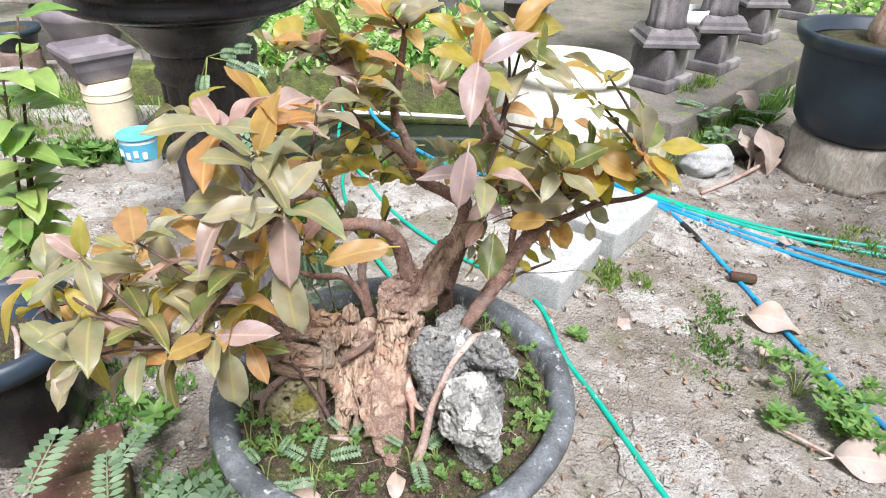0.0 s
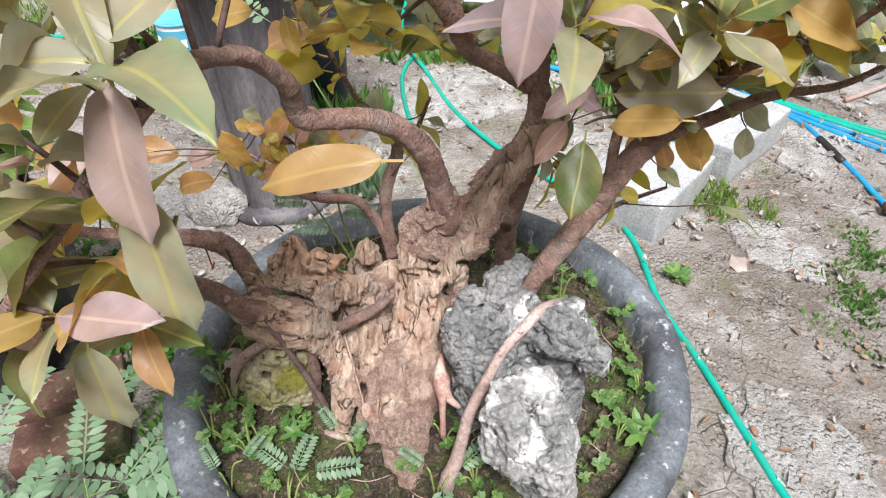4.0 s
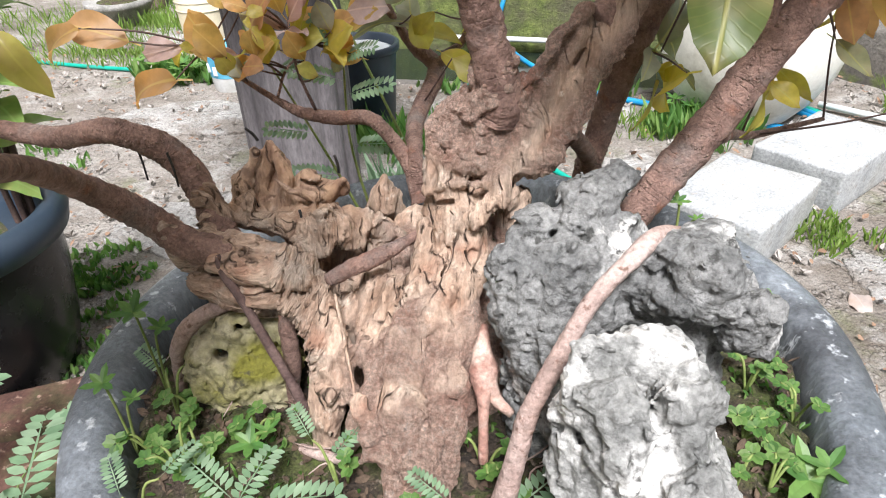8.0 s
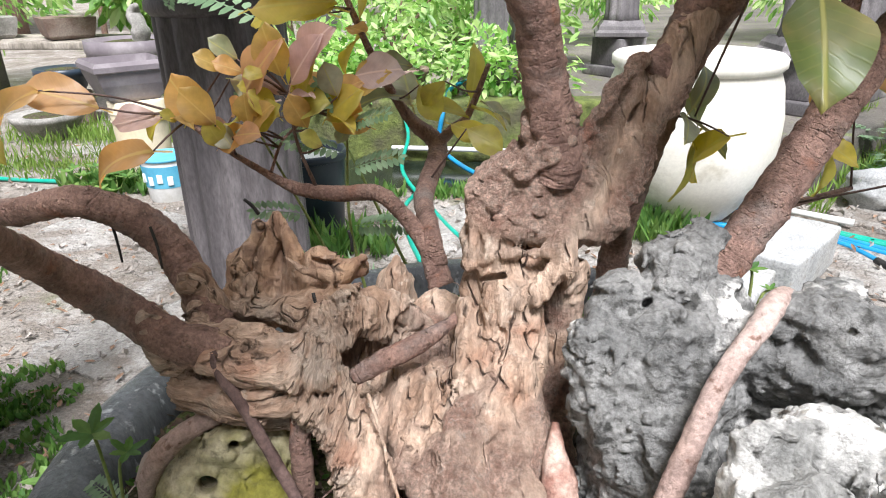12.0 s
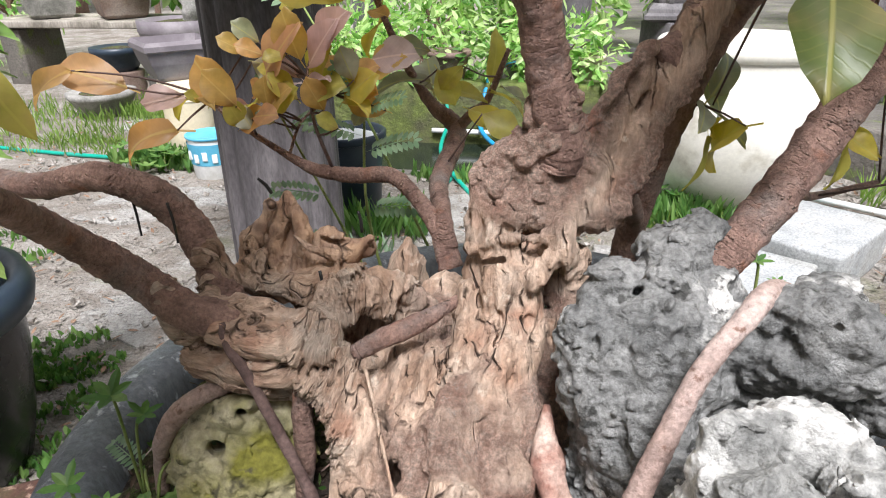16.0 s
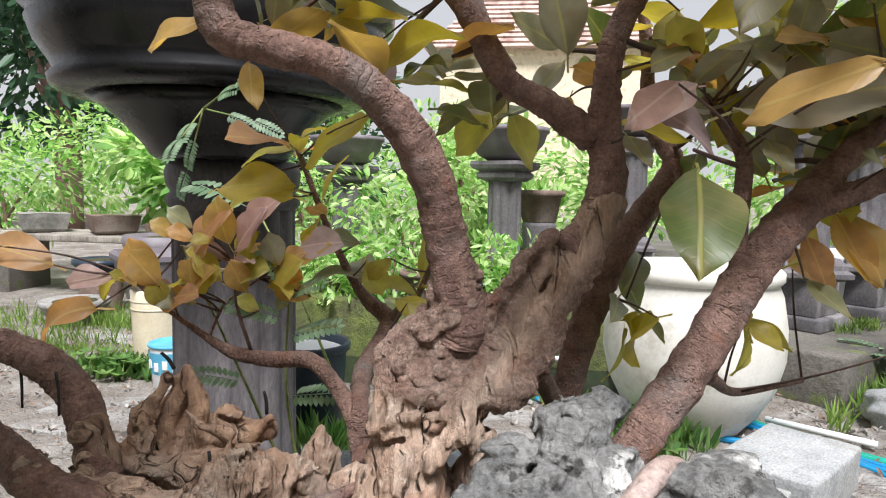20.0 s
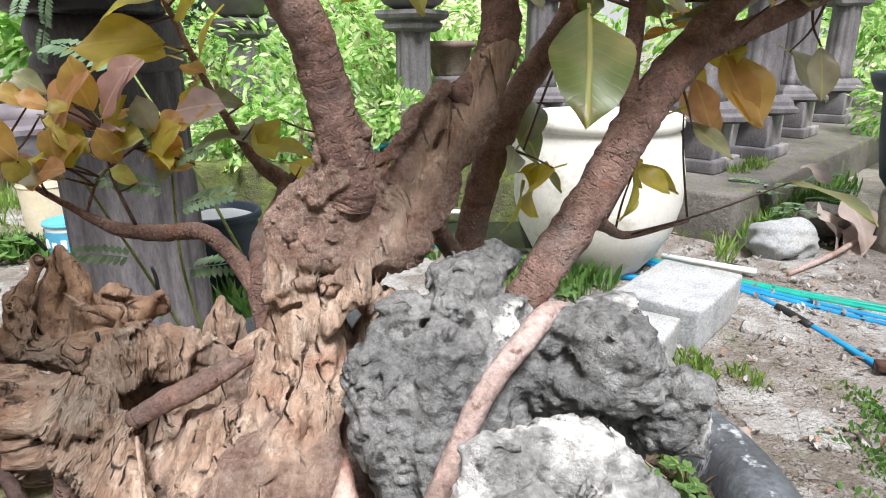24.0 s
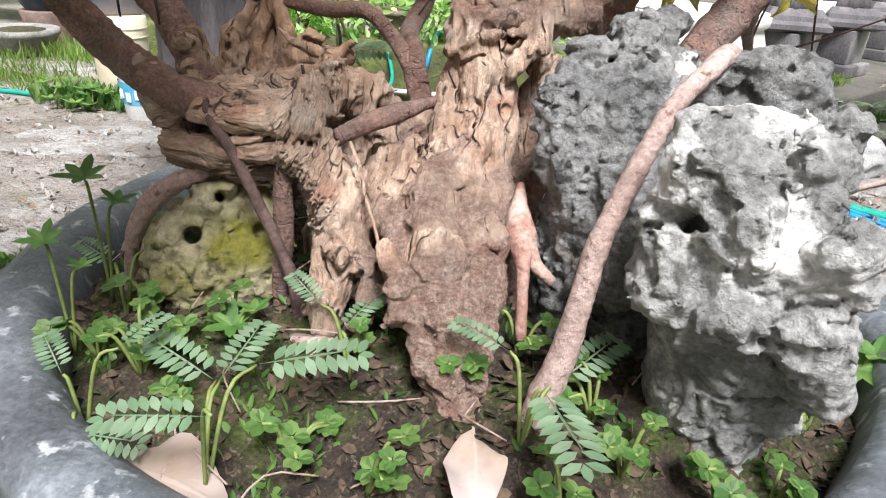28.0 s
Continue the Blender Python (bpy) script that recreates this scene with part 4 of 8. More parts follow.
WB = (1.50, 4.0, 0.2)
wb = thing("white_bucket", "white plastic bucket with a wire handle", "bucket", WB)
part("bucket_body", lathe([(0.085, 0.0), (0.09, 0.005), (0.112, 0.26), (0.118, 0.262), (0.12, 0.29), (0.118, 0.34), (0.105, 0.34), (0.1, 0.2), (0.01, 0.1)], 40, WB), M_white, wb)
part("handle", tube([(WB[0] + 0.12, WB[1], 0.50, 0.004), (WB[0] + 0.15, WB[1] - 0.04, 0.45, 0.004), (WB[0] + 0.15, WB[1] - 0.06, 0.36, 0.004), (WB[0] + 0.11, WB[1] - 0.05, 0.32, 0.004)], 8, 6), M_white, wb)

ST = (1.98, 2.90, 0.0)
st = thing("stump", "rough pale stone stump under a large pot", "stump", ST)
part("stump_body", lathe([(0.27, -0.01), (0.265, 0.03), (0.255, 0.08), (0.25, 0.15), (0.245, 0.20), (0.22, 0.21), (0.01, 0.21)], 48, ST, wob=0.12), M_stump, st)
BP = (1.98, 2.90, 0.21)
bp_ = thing("large_pot", "large navy-black plastic plant pot with a broad rim", "pot", BP)
part("pot_body", lathe([(0.22, 0.0), (0.245, 0.015), (0.275, 0.06), (0.30, 0.20), (0.315, 0.37), (0.32, 0.40)], 64, BP, cap=False), M_navy, bp_)
part("rim", lathe([(0.32, 0.385), (0.345, 0.39), (0.365, 0.43), (0.37, 0.455), (0.355, 0.46), (0.33, 0.45), (0.31, 0.38), (0.01, 0.37)], 64, BP), M_navy, bp_)
part("pot_soil", lathe([(0.315, 0.40), (0.2, 0.42), (0.01, 0.43)], 40, BP, wob=0.1), M_soil, bp_)
part("plant_trunk", tube([(1.97, 2.89, 0.60, 0.09), (1.95, 2.87, 0.72, 0.075), (1.99, 2.89, 0.86, 0.05), (2.06, 2.91, 1.0, 0.03)], 14, 5, 0.25, 14), M_trunk, bp_)

LP = (-1.025, 1.20, 0.0)
lp = thing("round_pot", "scuffed dark round pot with a thick rolled rim", "pot", LP, group="round cement pots")
part("pot_body", lathe([(0.12, 0.0), (0.13, 0.01), (0.155, 0.10), (0.175, 0.22), (0.18, 0.30)], 56, LP, cap=False), M_black, lp)
part("rim", lathe([(0.18, 0.285), (0.20, 0.295), (0.208, 0.325), (0.20, 0.348), (0.185, 0.352), (0.168, 0.34), (0.16, 0.24), (0.01, 0.23)], 56, LP), M_navy, lp, "dark navy rim with pale scuffs")
part("pot_soil", lathe([(0.163, 0.27), (0.10, 0.285), (0.01, 0.29)], 32, LP, wob=0.12), M_soil, lp)
part("dry_root", tube([(-0.945, 1.15, 0.28, 0.006), (-0.965, 1.20, 0.31, 0.006), (-1.015, 1.26, 0.29, 0.005)], 8, 5), M_root, lp)

for i, (x, y, a) in enumerate([(-0.78, 0.98, 25), (-0.84, 1.09, 30)]):
    b = bmesh.new()
    box(b, (0, 0, 0.028), (0.20, 0.10, 0.056), 0.006)
    ob = single("loose_brick", b, M_brick, "red clay brick lying on the ground beside the pot", "brick", group="loose bricks")
    ob.matrix_basis = pose(x, y, 0, 0, 0, a)
b = bmesh.new()
box(b, (0, 0, 0.012), (0.09, 0.035, 0.024), 0.006)
single("brick_chip", b, M_brick, "small red brick chip lying on the ground", "brick").matrix_basis = pose(1.116, 1.925, 0.012, 0, 0, -15)


def stone(name, c, s, seed, mat, label, f=9.0, amp=0.3):
    bm = bmesh.new()
    bmesh.ops.create_icosphere(bm, subdivisions=4, radius=1.0)
    o = Vector((seed * 3.1, seed * 1.7, seed))
    for v in bm.verts:
        k = 1 + amp * noise.noise(v.co * 1.6 + o) + amp * 0.4 * noise.noise(v.co * 4 + o) + 0.06 * noise.noise(v.co * f + o)
        v.co = Vector((v.co.x * s[0] * k, v.co.y * s[1] * k, v.co.z * s[2] * k))
    ob = single(name, bm, mat, label, "stone")
    ob.location = c
    return ob


stone("grey_stone", (1.30, 2.86, 0.06), (0.13, 0.10, 0.085), 3, M_block, "pale grey stone with black spots lying by the platform")
stone("grey_stone", (1.62, 3.10, 0.05), (0.16, 0.12, 0.09), 5, M_kerb, "mossy grey stone lying below the platform edge")
stone("grey_stone", (-0.42, 0.72, 0.02), (0.10, 0.08, 0.05), 8, M_slab, "pale broken stone lying on the ground")
stone("pale_lump", (-0.80, 1.76, 0.03), (0.09, 0.07, 0.07), 11, M_slab, "pale plaster lump at the foot of the column")
single("dry_stick", tube([(1.20, 2.60, 0.02, 0.008), (1.42, 2.75, 0.03, 0.010), (1.68, 2.95, 0.05, 0.009)], 8, 5, 0.2, 30), M_root, "dry pale stick lying on the ground", "stick")
single("dry_stick", tube([(0.93, 1.22, 0.02, 0.004), (1.00, 1.16, 0.018, 0.005), (1.08, 1.08, 0.02, 0.004)], 8, 5, 0.2, 30), M_root, "thin pale curved stick lying on the ground", "stick")

# ---- the bonsai's own pot ----
POT = (-0.058, 0.897)
STAND = (POT[0], POT[1], 0.0)
sd = thing("pot_stand", "plain cement block stand under the bonsai pot", "stand", STAND)
part("stand_block", lathe([(0.20, -0.01), (0.20, 0.27), (0.19, 0.28), (0.01, 0.28)], 40, STAND), M_kerb, sd)
PZ = 0.28
pot = thing("bonsai_pot", "scuffed grey round cement bowl with a broad rim", "pot", (POT[0], POT[1], PZ))
PC = (POT[0], POT[1], 0)
part("pot_body", lathe([(0.17, PZ), (0.18, PZ + 0.005), (0.23, 0.33), (0.268, 0.40), (0.29, 0.45)], 80, PC, wob=0.01), M_pot, pot)
part("rim", lathe([(0.288, 0.44), (0.312, 0.452), (0.324, 0.472), (0.322, 0.488), (0.312, 0.494), (0.292, 0.494), (0.282, 0.486), (0.276, 0.46), (0.268, 0.42), (0.25, 0.40)], 96, PC, wob=0.012, cap=False), M_pot, pot, "wide worn rim with pale scratches")


def make_soil():
    bm = bmesh.new()
    R = 0.277
    xs = np.arange(-R, R + 0.004, 0.006)
    grid = {}
    for i, x in enumerate(xs):
        for j, y in enumerate(xs):
            r = math.hypot(x, y)
            if r < R + 0.003:
                q = Vector((x, y, 0))
                z = 0.460 + 0.033 * (1 - (r / R) ** 4) + 0.009 * noise.noise(q * 22) + 0.006 * noise.noise(q * 60) + 0.004 * noise.noise(q * 140)
                grid[i, j] = bm.verts.new((POT[0] + x, POT[1] + y, z))
    for (i, j), v in grid.items():
        w = [grid.get(k) for k in ((i + 1, j), (i + 1, j + 1), (i, j + 1))]
        if all(w):
            bm.faces.new((v, *w))
    return bm


def soil_z(x, y):
    r = math.hypot(x - POT[0], y - POT[1])
    return 0.460 + 0.033 * (1 - (r / 0.277) ** 4)


single("potting_soil", make_soil(), M_soil, "dark crumbly potting soil with moss in the bonsai pot", "soil", kind="stuff")

# ---- the bonsai ----
TB = (-0.10, 0.84, 0.47)
tree = thing("bonsai_tree", "gnarled bonsai tree with bronze and olive leaves in a pot", "bonsai", TB)

def strand(*pts):
    """Round cones end to end through (x, y, z, radius)."""
    return [(p[:3], p[3], q[:3], q[3]) for p, q in zip(pts, pts[1:])]


BODY = (strand((-0.1145, 0.8475, 0.5701, 0.014), (-0.102, 0.7971, 0.5583, 0.0141), (-0.09, 0.7578, 0.5475, 0.0121), (-0.0786, 0.7369, 0.5283, 0.0117), (-0.0628, 0.7197, 0.5049, 0.0109), (-0.0517, 0.7109, 0.4868, 0.0104))
    + strand((-0.0903, 0.8407, 0.5769, 0.0162), (-0.0792, 0.7938, 0.5693, 0.0181), (-0.0709, 0.7494, 0.5551, 0.0164), (-0.0612, 0.7332, 0.5297, 0.0146), (-0.0499, 0.718, 0.5008, 0.0114))
    + strand((-0.0616, 0.8178, 0.5801, 0.0164), (-0.0539, 0.8058, 0.5646, 0.018), (-0.0499, 0.7695, 0.5503, 0.0151), (-0.0448, 0.7545, 0.5286, 0.0121), (-0.0445, 0.7414, 0.5017, 0.0088))
    + strand((-0.04, 0.8198, 0.5769, 0.0109), (-0.0382, 0.8058, 0.5507, 0.0103), (-0.0384, 0.7831, 0.5268, 0.01))
    + strand((-0.0985, 0.7461, 0.5617, 0.005), (-0.0879, 0.7317, 0.5423, 0.006), (-0.0885, 0.7308, 0.5233, 0.0051)))
LEG = (strand((-0.1516, 0.8183, 0.5886, 0.0117), (-0.1402, 0.8009, 0.5793, 0.0125), (-0.1319, 0.7833, 0.5639, 0.0122), (-0.1296, 0.7718, 0.5417, 0.0122), (-0.1336, 0.7671, 0.5137, 0.0118), (-0.1366, 0.764, 0.4892, 0.0096))
    + strand((-0.1335, 0.8015, 0.5866, 0.0063), (-0.1215, 0.7822, 0.5653, 0.0074), (-0.1144, 0.7684, 0.5416, 0.0067), (-0.11, 0.7597, 0.5217, 0.0061), (-0.1138, 0.7562, 0.5025, 0.0056))
    + strand((-0.1589, 0.8061, 0.5679, 0.0072), (-0.1465, 0.7908, 0.5547, 0.0058), (-0.1408, 0.7765, 0.5336, 0.0057), (-0.1442, 0.7699, 0.5002, 0.0052)))
ARM = (strand((-0.2163, 0.8308, 0.6161, 0.0067), (-0.1925, 0.8218, 0.6127, 0.0078), (-0.1704, 0.8214, 0.6106, 0.0071), (-0.1552, 0.8259, 0.6026, 0.0066))
    + strand((-0.2207, 0.8162, 0.6033, 0.0097), (-0.1954, 0.8082, 0.6031, 0.0095), (-0.1711, 0.8052, 0.6036, 0.0094), (-0.1555, 0.8078, 0.6018, 0.0088))
    + strand((-0.2412, 0.8224, 0.5792, 0.0129), (-0.2142, 0.8138, 0.5792, 0.0106), (-0.1856, 0.8041, 0.5863, 0.0083), (-0.1647, 0.8011, 0.5847, 0.0095), (-0.1469, 0.7941, 0.575, 0.0106))
    + strand((-0.2308, 0.8192, 0.5659, 0.0052), (-0.2015, 0.8137, 0.5664, 0.0044), (-0.1751, 0.8089, 0.5684, 0.0047))
    + strand((-0.2347, 0.8551, 0.5794, 0.018), (-0.1755, 0.8492, 0.5795, 0.0161))
    + strand((-0.2468, 0.8271, 0.6031, 0.0146), (-0.255, 0.8188, 0.6233, 0.0106))
    + strand((-0.2345, 0.8341, 0.6104, 0.0108), (-0.2373, 0.8463, 0.6208, 0.0096), (-0.2408, 0.8497, 0.6393, 0.0088)))
KNOT = (strand((-0.0799, 0.8637, 0.6176, 0.0123), (-0.0751, 0.8527, 0.6014, 0.0136), (-0.0718, 0.8274, 0.5897, 0.0136), (-0.0712, 0.8102, 0.5831, 0.0113))
    + strand((-0.0588, 0.8593, 0.6309, 0.0139), (-0.054, 0.8509, 0.6106, 0.0159), (-0.0532, 0.8254, 0.5917, 0.0146))
    + strand((-0.0417, 0.8502, 0.6187, 0.0086), (-0.0388, 0.8414, 0.5968, 0.008), (-0.0379, 0.8251, 0.5819, 0.0078))
    + strand((-0.0493, 0.8338, 0.617, 0.0029), (-0.0462, 0.832, 0.6055, 0.0033))
    + strand((-0.0656, 0.8907, 0.6772, 0.0149), (-0.0421, 0.893, 0.6877, 0.0192))
    + strand((-0.0744, 0.8848, 0.6608, 0.009), (-0.078, 0.8754, 0.6416, 0.0076))
    + strand((-0.0608, 0.8783, 0.6592, 0.0095), (-0.0409, 0.8755, 0.6673, 0.0138), (-0.0135, 0.8848, 0.6699, 0.0172))
    + strand((-0.0091, 0.8922, 0.6822, 0.0185), (0.0021, 0.8874, 0.6699, 0.0127))
    + strand((-0.025, 0.8583, 0.6648, 0.0064), (-0.0267, 0.8513, 0.6516, 0.0055), (-0.0364, 0.8438, 0.6409, 0.0061), (-0.0504, 0.8458, 0.6322, 0.0039), (-0.0654, 0.8552, 0.6293, 0.0034))
    + strand((-0.0277, 0.8571, 0.659, 0.0042), (-0.047, 0.8609, 0.6558, 0.004), (-0.0635, 0.8659, 0.6515, 0.004), (-0.077, 0.87, 0.6402, 0.0042))
    + strand((-0.018, 0.8865, 0.6153, 0.0121), (-0.0202, 0.8733, 0.5727, 0.0123), (-0.0205, 0.8494, 0.5432, 0.0107))
    + strand((-0.0489, 0.8773, 0.637, 0.0117), (-0.0303, 0.8731, 0.6425, 0.0115), (-0.0169, 0.882, 0.6353, 0.0104))
    + strand((-0.0749, 0.8917, 0.6486, 0.012), (-0.0511, 0.8948, 0.6701, 0.0171))
    + strand((-0.0654, 0.8658, 0.6214, 0.0103), (-0.0446, 0.8609, 0.624, 0.0114)))
FORK = (strand((-0.0671, 0.8961, 0.6775, 0.0174), (-0.0305, 0.8887, 0.7066, 0.0165), (-0.034, 0.8858, 0.7274, 0.0142))
    + strand((0.0061, 0.8985, 0.6726, 0.0134), (0.0184, 0.9167, 0.6964, 0.0123), (0.033, 0.9372, 0.7243, 0.0125), (0.0493, 0.9499, 0.7527, 0.0132), (0.0587, 0.96, 0.776, 0.0132))
    + strand((-0.0173, 0.8907, 0.7047, 0.0049), (-0.0104, 0.8992, 0.7181, 0.0043), (0.0042, 0.9166, 0.7401, 0.0047), (0.0209, 0.9324, 0.7547, 0.0055))
    + strand((-0.0079, 0.9065, 0.6764, 0.0069), (0.0003, 0.9166, 0.7067, 0.0089), (0.0163, 0.9331, 0.7372, 0.0083))
    + strand((-0.0247, 0.8895, 0.6783, 0.0144), (-0.0005, 0.884, 0.667, 0.013))
    + strand((-0.0111, 0.9149, 0.6635, 0.0107), (-0.0036, 0.9248, 0.695, 0.0113), (0.0104, 0.9383, 0.7234, 0.0106), (0.0246, 0.9491, 0.7434, 0.0092)))
CROWN = (strand((-0.2241, 0.869, 0.6163, 0.008), (-0.2195, 0.8668, 0.6413, 0.0053), (-0.2067, 0.8715, 0.6637, 0.0038))
    + strand((-0.2118, 0.8799, 0.6174, 0.0089), (-0.205, 0.8776, 0.6466, 0.0061), (-0.1968, 0.8763, 0.6701, 0.0025))
    + strand((-0.1918, 0.8759, 0.6196, 0.0087), (-0.187, 0.8732, 0.6447, 0.0057), (-0.1933, 0.8753, 0.6652, 0.0025))
    + strand((-0.1768, 0.8774, 0.6218, 0.008), (-0.1723, 0.879, 0.6402, 0.0054), (-0.1617, 0.8847, 0.6422, 0.0029))
    + strand((-0.1626, 0.8821, 0.6256, 0.0066), (-0.1469, 0.8848, 0.6392, 0.0029))
    + strand((-0.2077, 0.8622, 0.6464, 0.0024), (-0.2123, 0.8585, 0.6256, 0.0028))
    + strand((-0.1887, 0.8602, 0.6495, 0.0024), (-0.1779, 0.8599, 0.6402, 0.0031), (-0.1634, 0.8649, 0.6352, 0.0032))
    + strand((-0.2243, 0.8629, 0.6105, 0.0079), (-0.1872, 0.86, 0.6152, 0.0078), (-0.1657, 0.8639, 0.6218, 0.0064))
    + strand((-0.1796, 0.8583, 0.6106, 0.0092), (-0.1496, 0.8576, 0.6223, 0.0103), (-0.1306, 0.87, 0.6111, 0.0086), (-0.1156, 0.8812, 0.5995, 0.0067))
    + strand((-0.167, 0.844, 0.6031, 0.0089), (-0.1527, 0.8398, 0.6026, 0.0075))
    + strand((-0.1436, 0.853, 0.6124, 0.0076), (-0.1329, 0.8616, 0.6024, 0.0071))
    + strand((-0.1409, 0.9548, 0.5779, 0.0105), (-0.1382, 0.9567, 0.604, 0.0039))
    + strand((-0.2226, 0.886, 0.6171, 0.0112), (-0.2166, 0.886, 0.6367, 0.0088), (-0.2046, 0.8847, 0.6559, 0.0051))
    + strand((-0.1992, 0.8868, 0.618, 0.0119), (-0.1998, 0.8888, 0.6405, 0.0095), (-0.2003, 0.884, 0.6598, 0.0043))
    + strand((-0.1765, 0.8903, 0.6219, 0.0111), (-0.1795, 0.8902, 0.6341, 0.0088))
    + strand((-0.1721, 0.8896, 0.627, 0.0103), (-0.1522, 0.8903, 0.63, 0.0067))
    + strand((-0.218, 0.8704, 0.6065, 0.0095), (-0.1908, 0.8698, 0.6081, 0.0109), (-0.1597, 0.8671, 0.6106, 0.0121), (-0.1321, 0.8775, 0.6046, 0.0102))
    + strand((-0.1589, 0.8495, 0.6127, 0.0082), (-0.1419, 0.8543, 0.6175, 0.0089)))
# the wood behind the faces that show
CORE = [
    ((-0.070, 0.800, 0.45), 0.045, (-0.070, 0.835, 0.555), 0.028), ((-0.125, 0.830, 0.45), 0.034, (-0.135, 0.830, 0.555), 0.018), ((-0.060, 0.870, 0.56), 0.036, (-0.058, 0.880, 0.64), 0.020),
    ((-0.13, 0.885, 0.50), 0.050, (-0.13, 0.895, 0.565), 0.032), ((-0.17, 0.905, 0.55), 0.036, (-0.19, 0.892, 0.595), 0.020), ((-0.15, 0.97, 0.54), 0.022, (-0.142, 0.965, 0.580), 0.012), ((-0.10, 0.93, 0.53), 0.040, (-0.10, 0.93, 0.570), 0.022),
    ((-0.030, 0.905, 0.665), 0.024, (-0.015, 0.905, 0.690), 0.018), ((-0.03, 0.83, 0.46), 0.035, (-0.03, 0.85, 0.54), 0.018),
]
TRUNK = BODY + LEG + ARM + KNOT + FORK + CROWN + CORE


def along(w, d, k):
    d = np.array(d, np.float32) / np.linalg.norm(d)
    return w - ((w @ d) * k)[:, None] * d.astype(np.float32)


def bark_zone(p):
    """1 where the living bark covers the trunk, 0 on the bare wood."""
    low = 0.85 * np.clip(1.3 * vnoise(p, 30.0) + 0.9 * vnoise(p, 75.0) + (0.592 - p[:, 2]) / 0.024, 0, 1) / (1 + np.exp((-0.115 - p[:, 0]) / 0.005))
    high = 1 / (1 + np.exp((0.664 + 0.015 * vnoise(p, 40.0) + 0.3 * np.clip(-0.045 - p[:, 0], 0, 1) - p[:, 2]) / 0.004)) / (1 + np.exp((p[:, 0] + 0.016 - 0.55 * (p[:, 2] - 0.68)) / 0.004)) / (1 + np.exp((-0.10 - p[:, 0]) / 0.004))
    edge = 1 / (1 + np.exp((0.660 - p[:, 2]) / 0.004)) / (1 + np.exp((0.004 + 0.75 * (p[:, 2] - 0.68) - p[:, 0]) / 0.004))
    return np.clip(np.maximum(np.maximum(low, high), edge), 0, 1)


def arm_zone(p):
    """1 on the level arm of the deadwood, whose grain runs sideways."""
    return 1 / (1 + np.exp((p[:, 0] + 0.150) / 0.007)) / (1 + np.exp((0.566 - p[:, 2]) / 0.006)) / (1 + np.exp((p[:, 1] - 0.845) / 0.008))


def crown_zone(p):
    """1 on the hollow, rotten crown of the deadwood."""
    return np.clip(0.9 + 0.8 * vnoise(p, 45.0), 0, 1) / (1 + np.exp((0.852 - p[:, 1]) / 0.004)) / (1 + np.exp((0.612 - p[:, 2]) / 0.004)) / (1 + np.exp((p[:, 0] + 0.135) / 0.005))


def trunk_grain(p):
    w = p + 0.006 * np.stack([vnoise(p, 30), vnoise(p + 5, 30), vnoise(p + 9, 30)], 1) + 0.0022 * np.stack([vnoise(p, 95), vnoise(p + 5, 95), vnoise(p + 9, 95)], 1)
    left = arm_zone(p)
    bark = bark_zone(p)
    q = along(w, (0.05, 0.45, 0.89), 0.86) * (1 - left[:, None]) + along(w, (0.95, -0.10, 0.10), 0.86) * left[:, None]
    q2 = along(w, (0.05, 0.45, 0.89), 0.70) * (1 - left[:, None]) + along(w, (0.95, -0.10, 0.10), 0.70) * left[:, None]
    ridge = 0.0030 * (0.30 - np.abs(vnoise(q2, 52.0))) + 0.0030 * (0.30 - np.abs(vnoise(q2 + 5, 105.0))) + 0.0026 * (0.30 - np.abs(vnoise(q + 8, 210.0))) + 0.0012 * vnoise(q, 340.0)
    split = np.exp(-((vnoise(q + 4.0, 40.0) / 0.05) ** 2)) * np.clip(0.1 + 1.6 * vnoise(p + 2.0, 24.0), 0, 1)
    pit = np.clip(vnoise(w + 2.2, 62.0) - 0.52, 0, 1)
    chunk = np.tanh(10 * vnoise(w + 11, 42.0)) * np.clip(0.3 + 1.5 * vnoise(p + 4, 20.0), 0, 1)
    wood = ridge + 0.0080 * split + 0.0014 * np.tanh(8 * vnoise(w + 7, 60.0)) + 0.0020 * chunk + 0.012 * pit
    flakes = 0.6 - np.abs(vnoise(w * (1, 1, 1.7), 120.0)) - 0.7 * np.abs(vnoise(w * (1, 1, 1.5) + 3, 250.0))
    scaly = 0.0034 * flakes + 0.0020 * np.tanh(8 * vnoise(w + 6, 75.0)) + 0.004 * pit + 0.0022 * split
    calm = 1 - 0.45 / (1 + np.exp((0.672 - p[:, 2]) / 0.004)) - 0.5 / (1 + np.exp((0.858 - p[:, 1]) / 0.004)) / (1 + np.exp((0.615 - p[:, 2]) / 0.004)) / (1 + np.exp((p[:, 0] + 0.14) / 0.004))
    return 0.0022 * vnoise(p, 34.0) * calm + wood * (1 - bark) * calm + scaly * bark


def sunk(strands, deep):
    """The cones again, run back into the wood step by step, so that they cut a cleft."""
    return [((a[0], a[1] + o, a[2] - 0.4 * o), ra, (b[0], b[1] + o, b[2] - 0.4 * o), rb) for a, ra, b, rb in strands for o in (0.0, deep * 0.33, deep * 0.66, deep)]


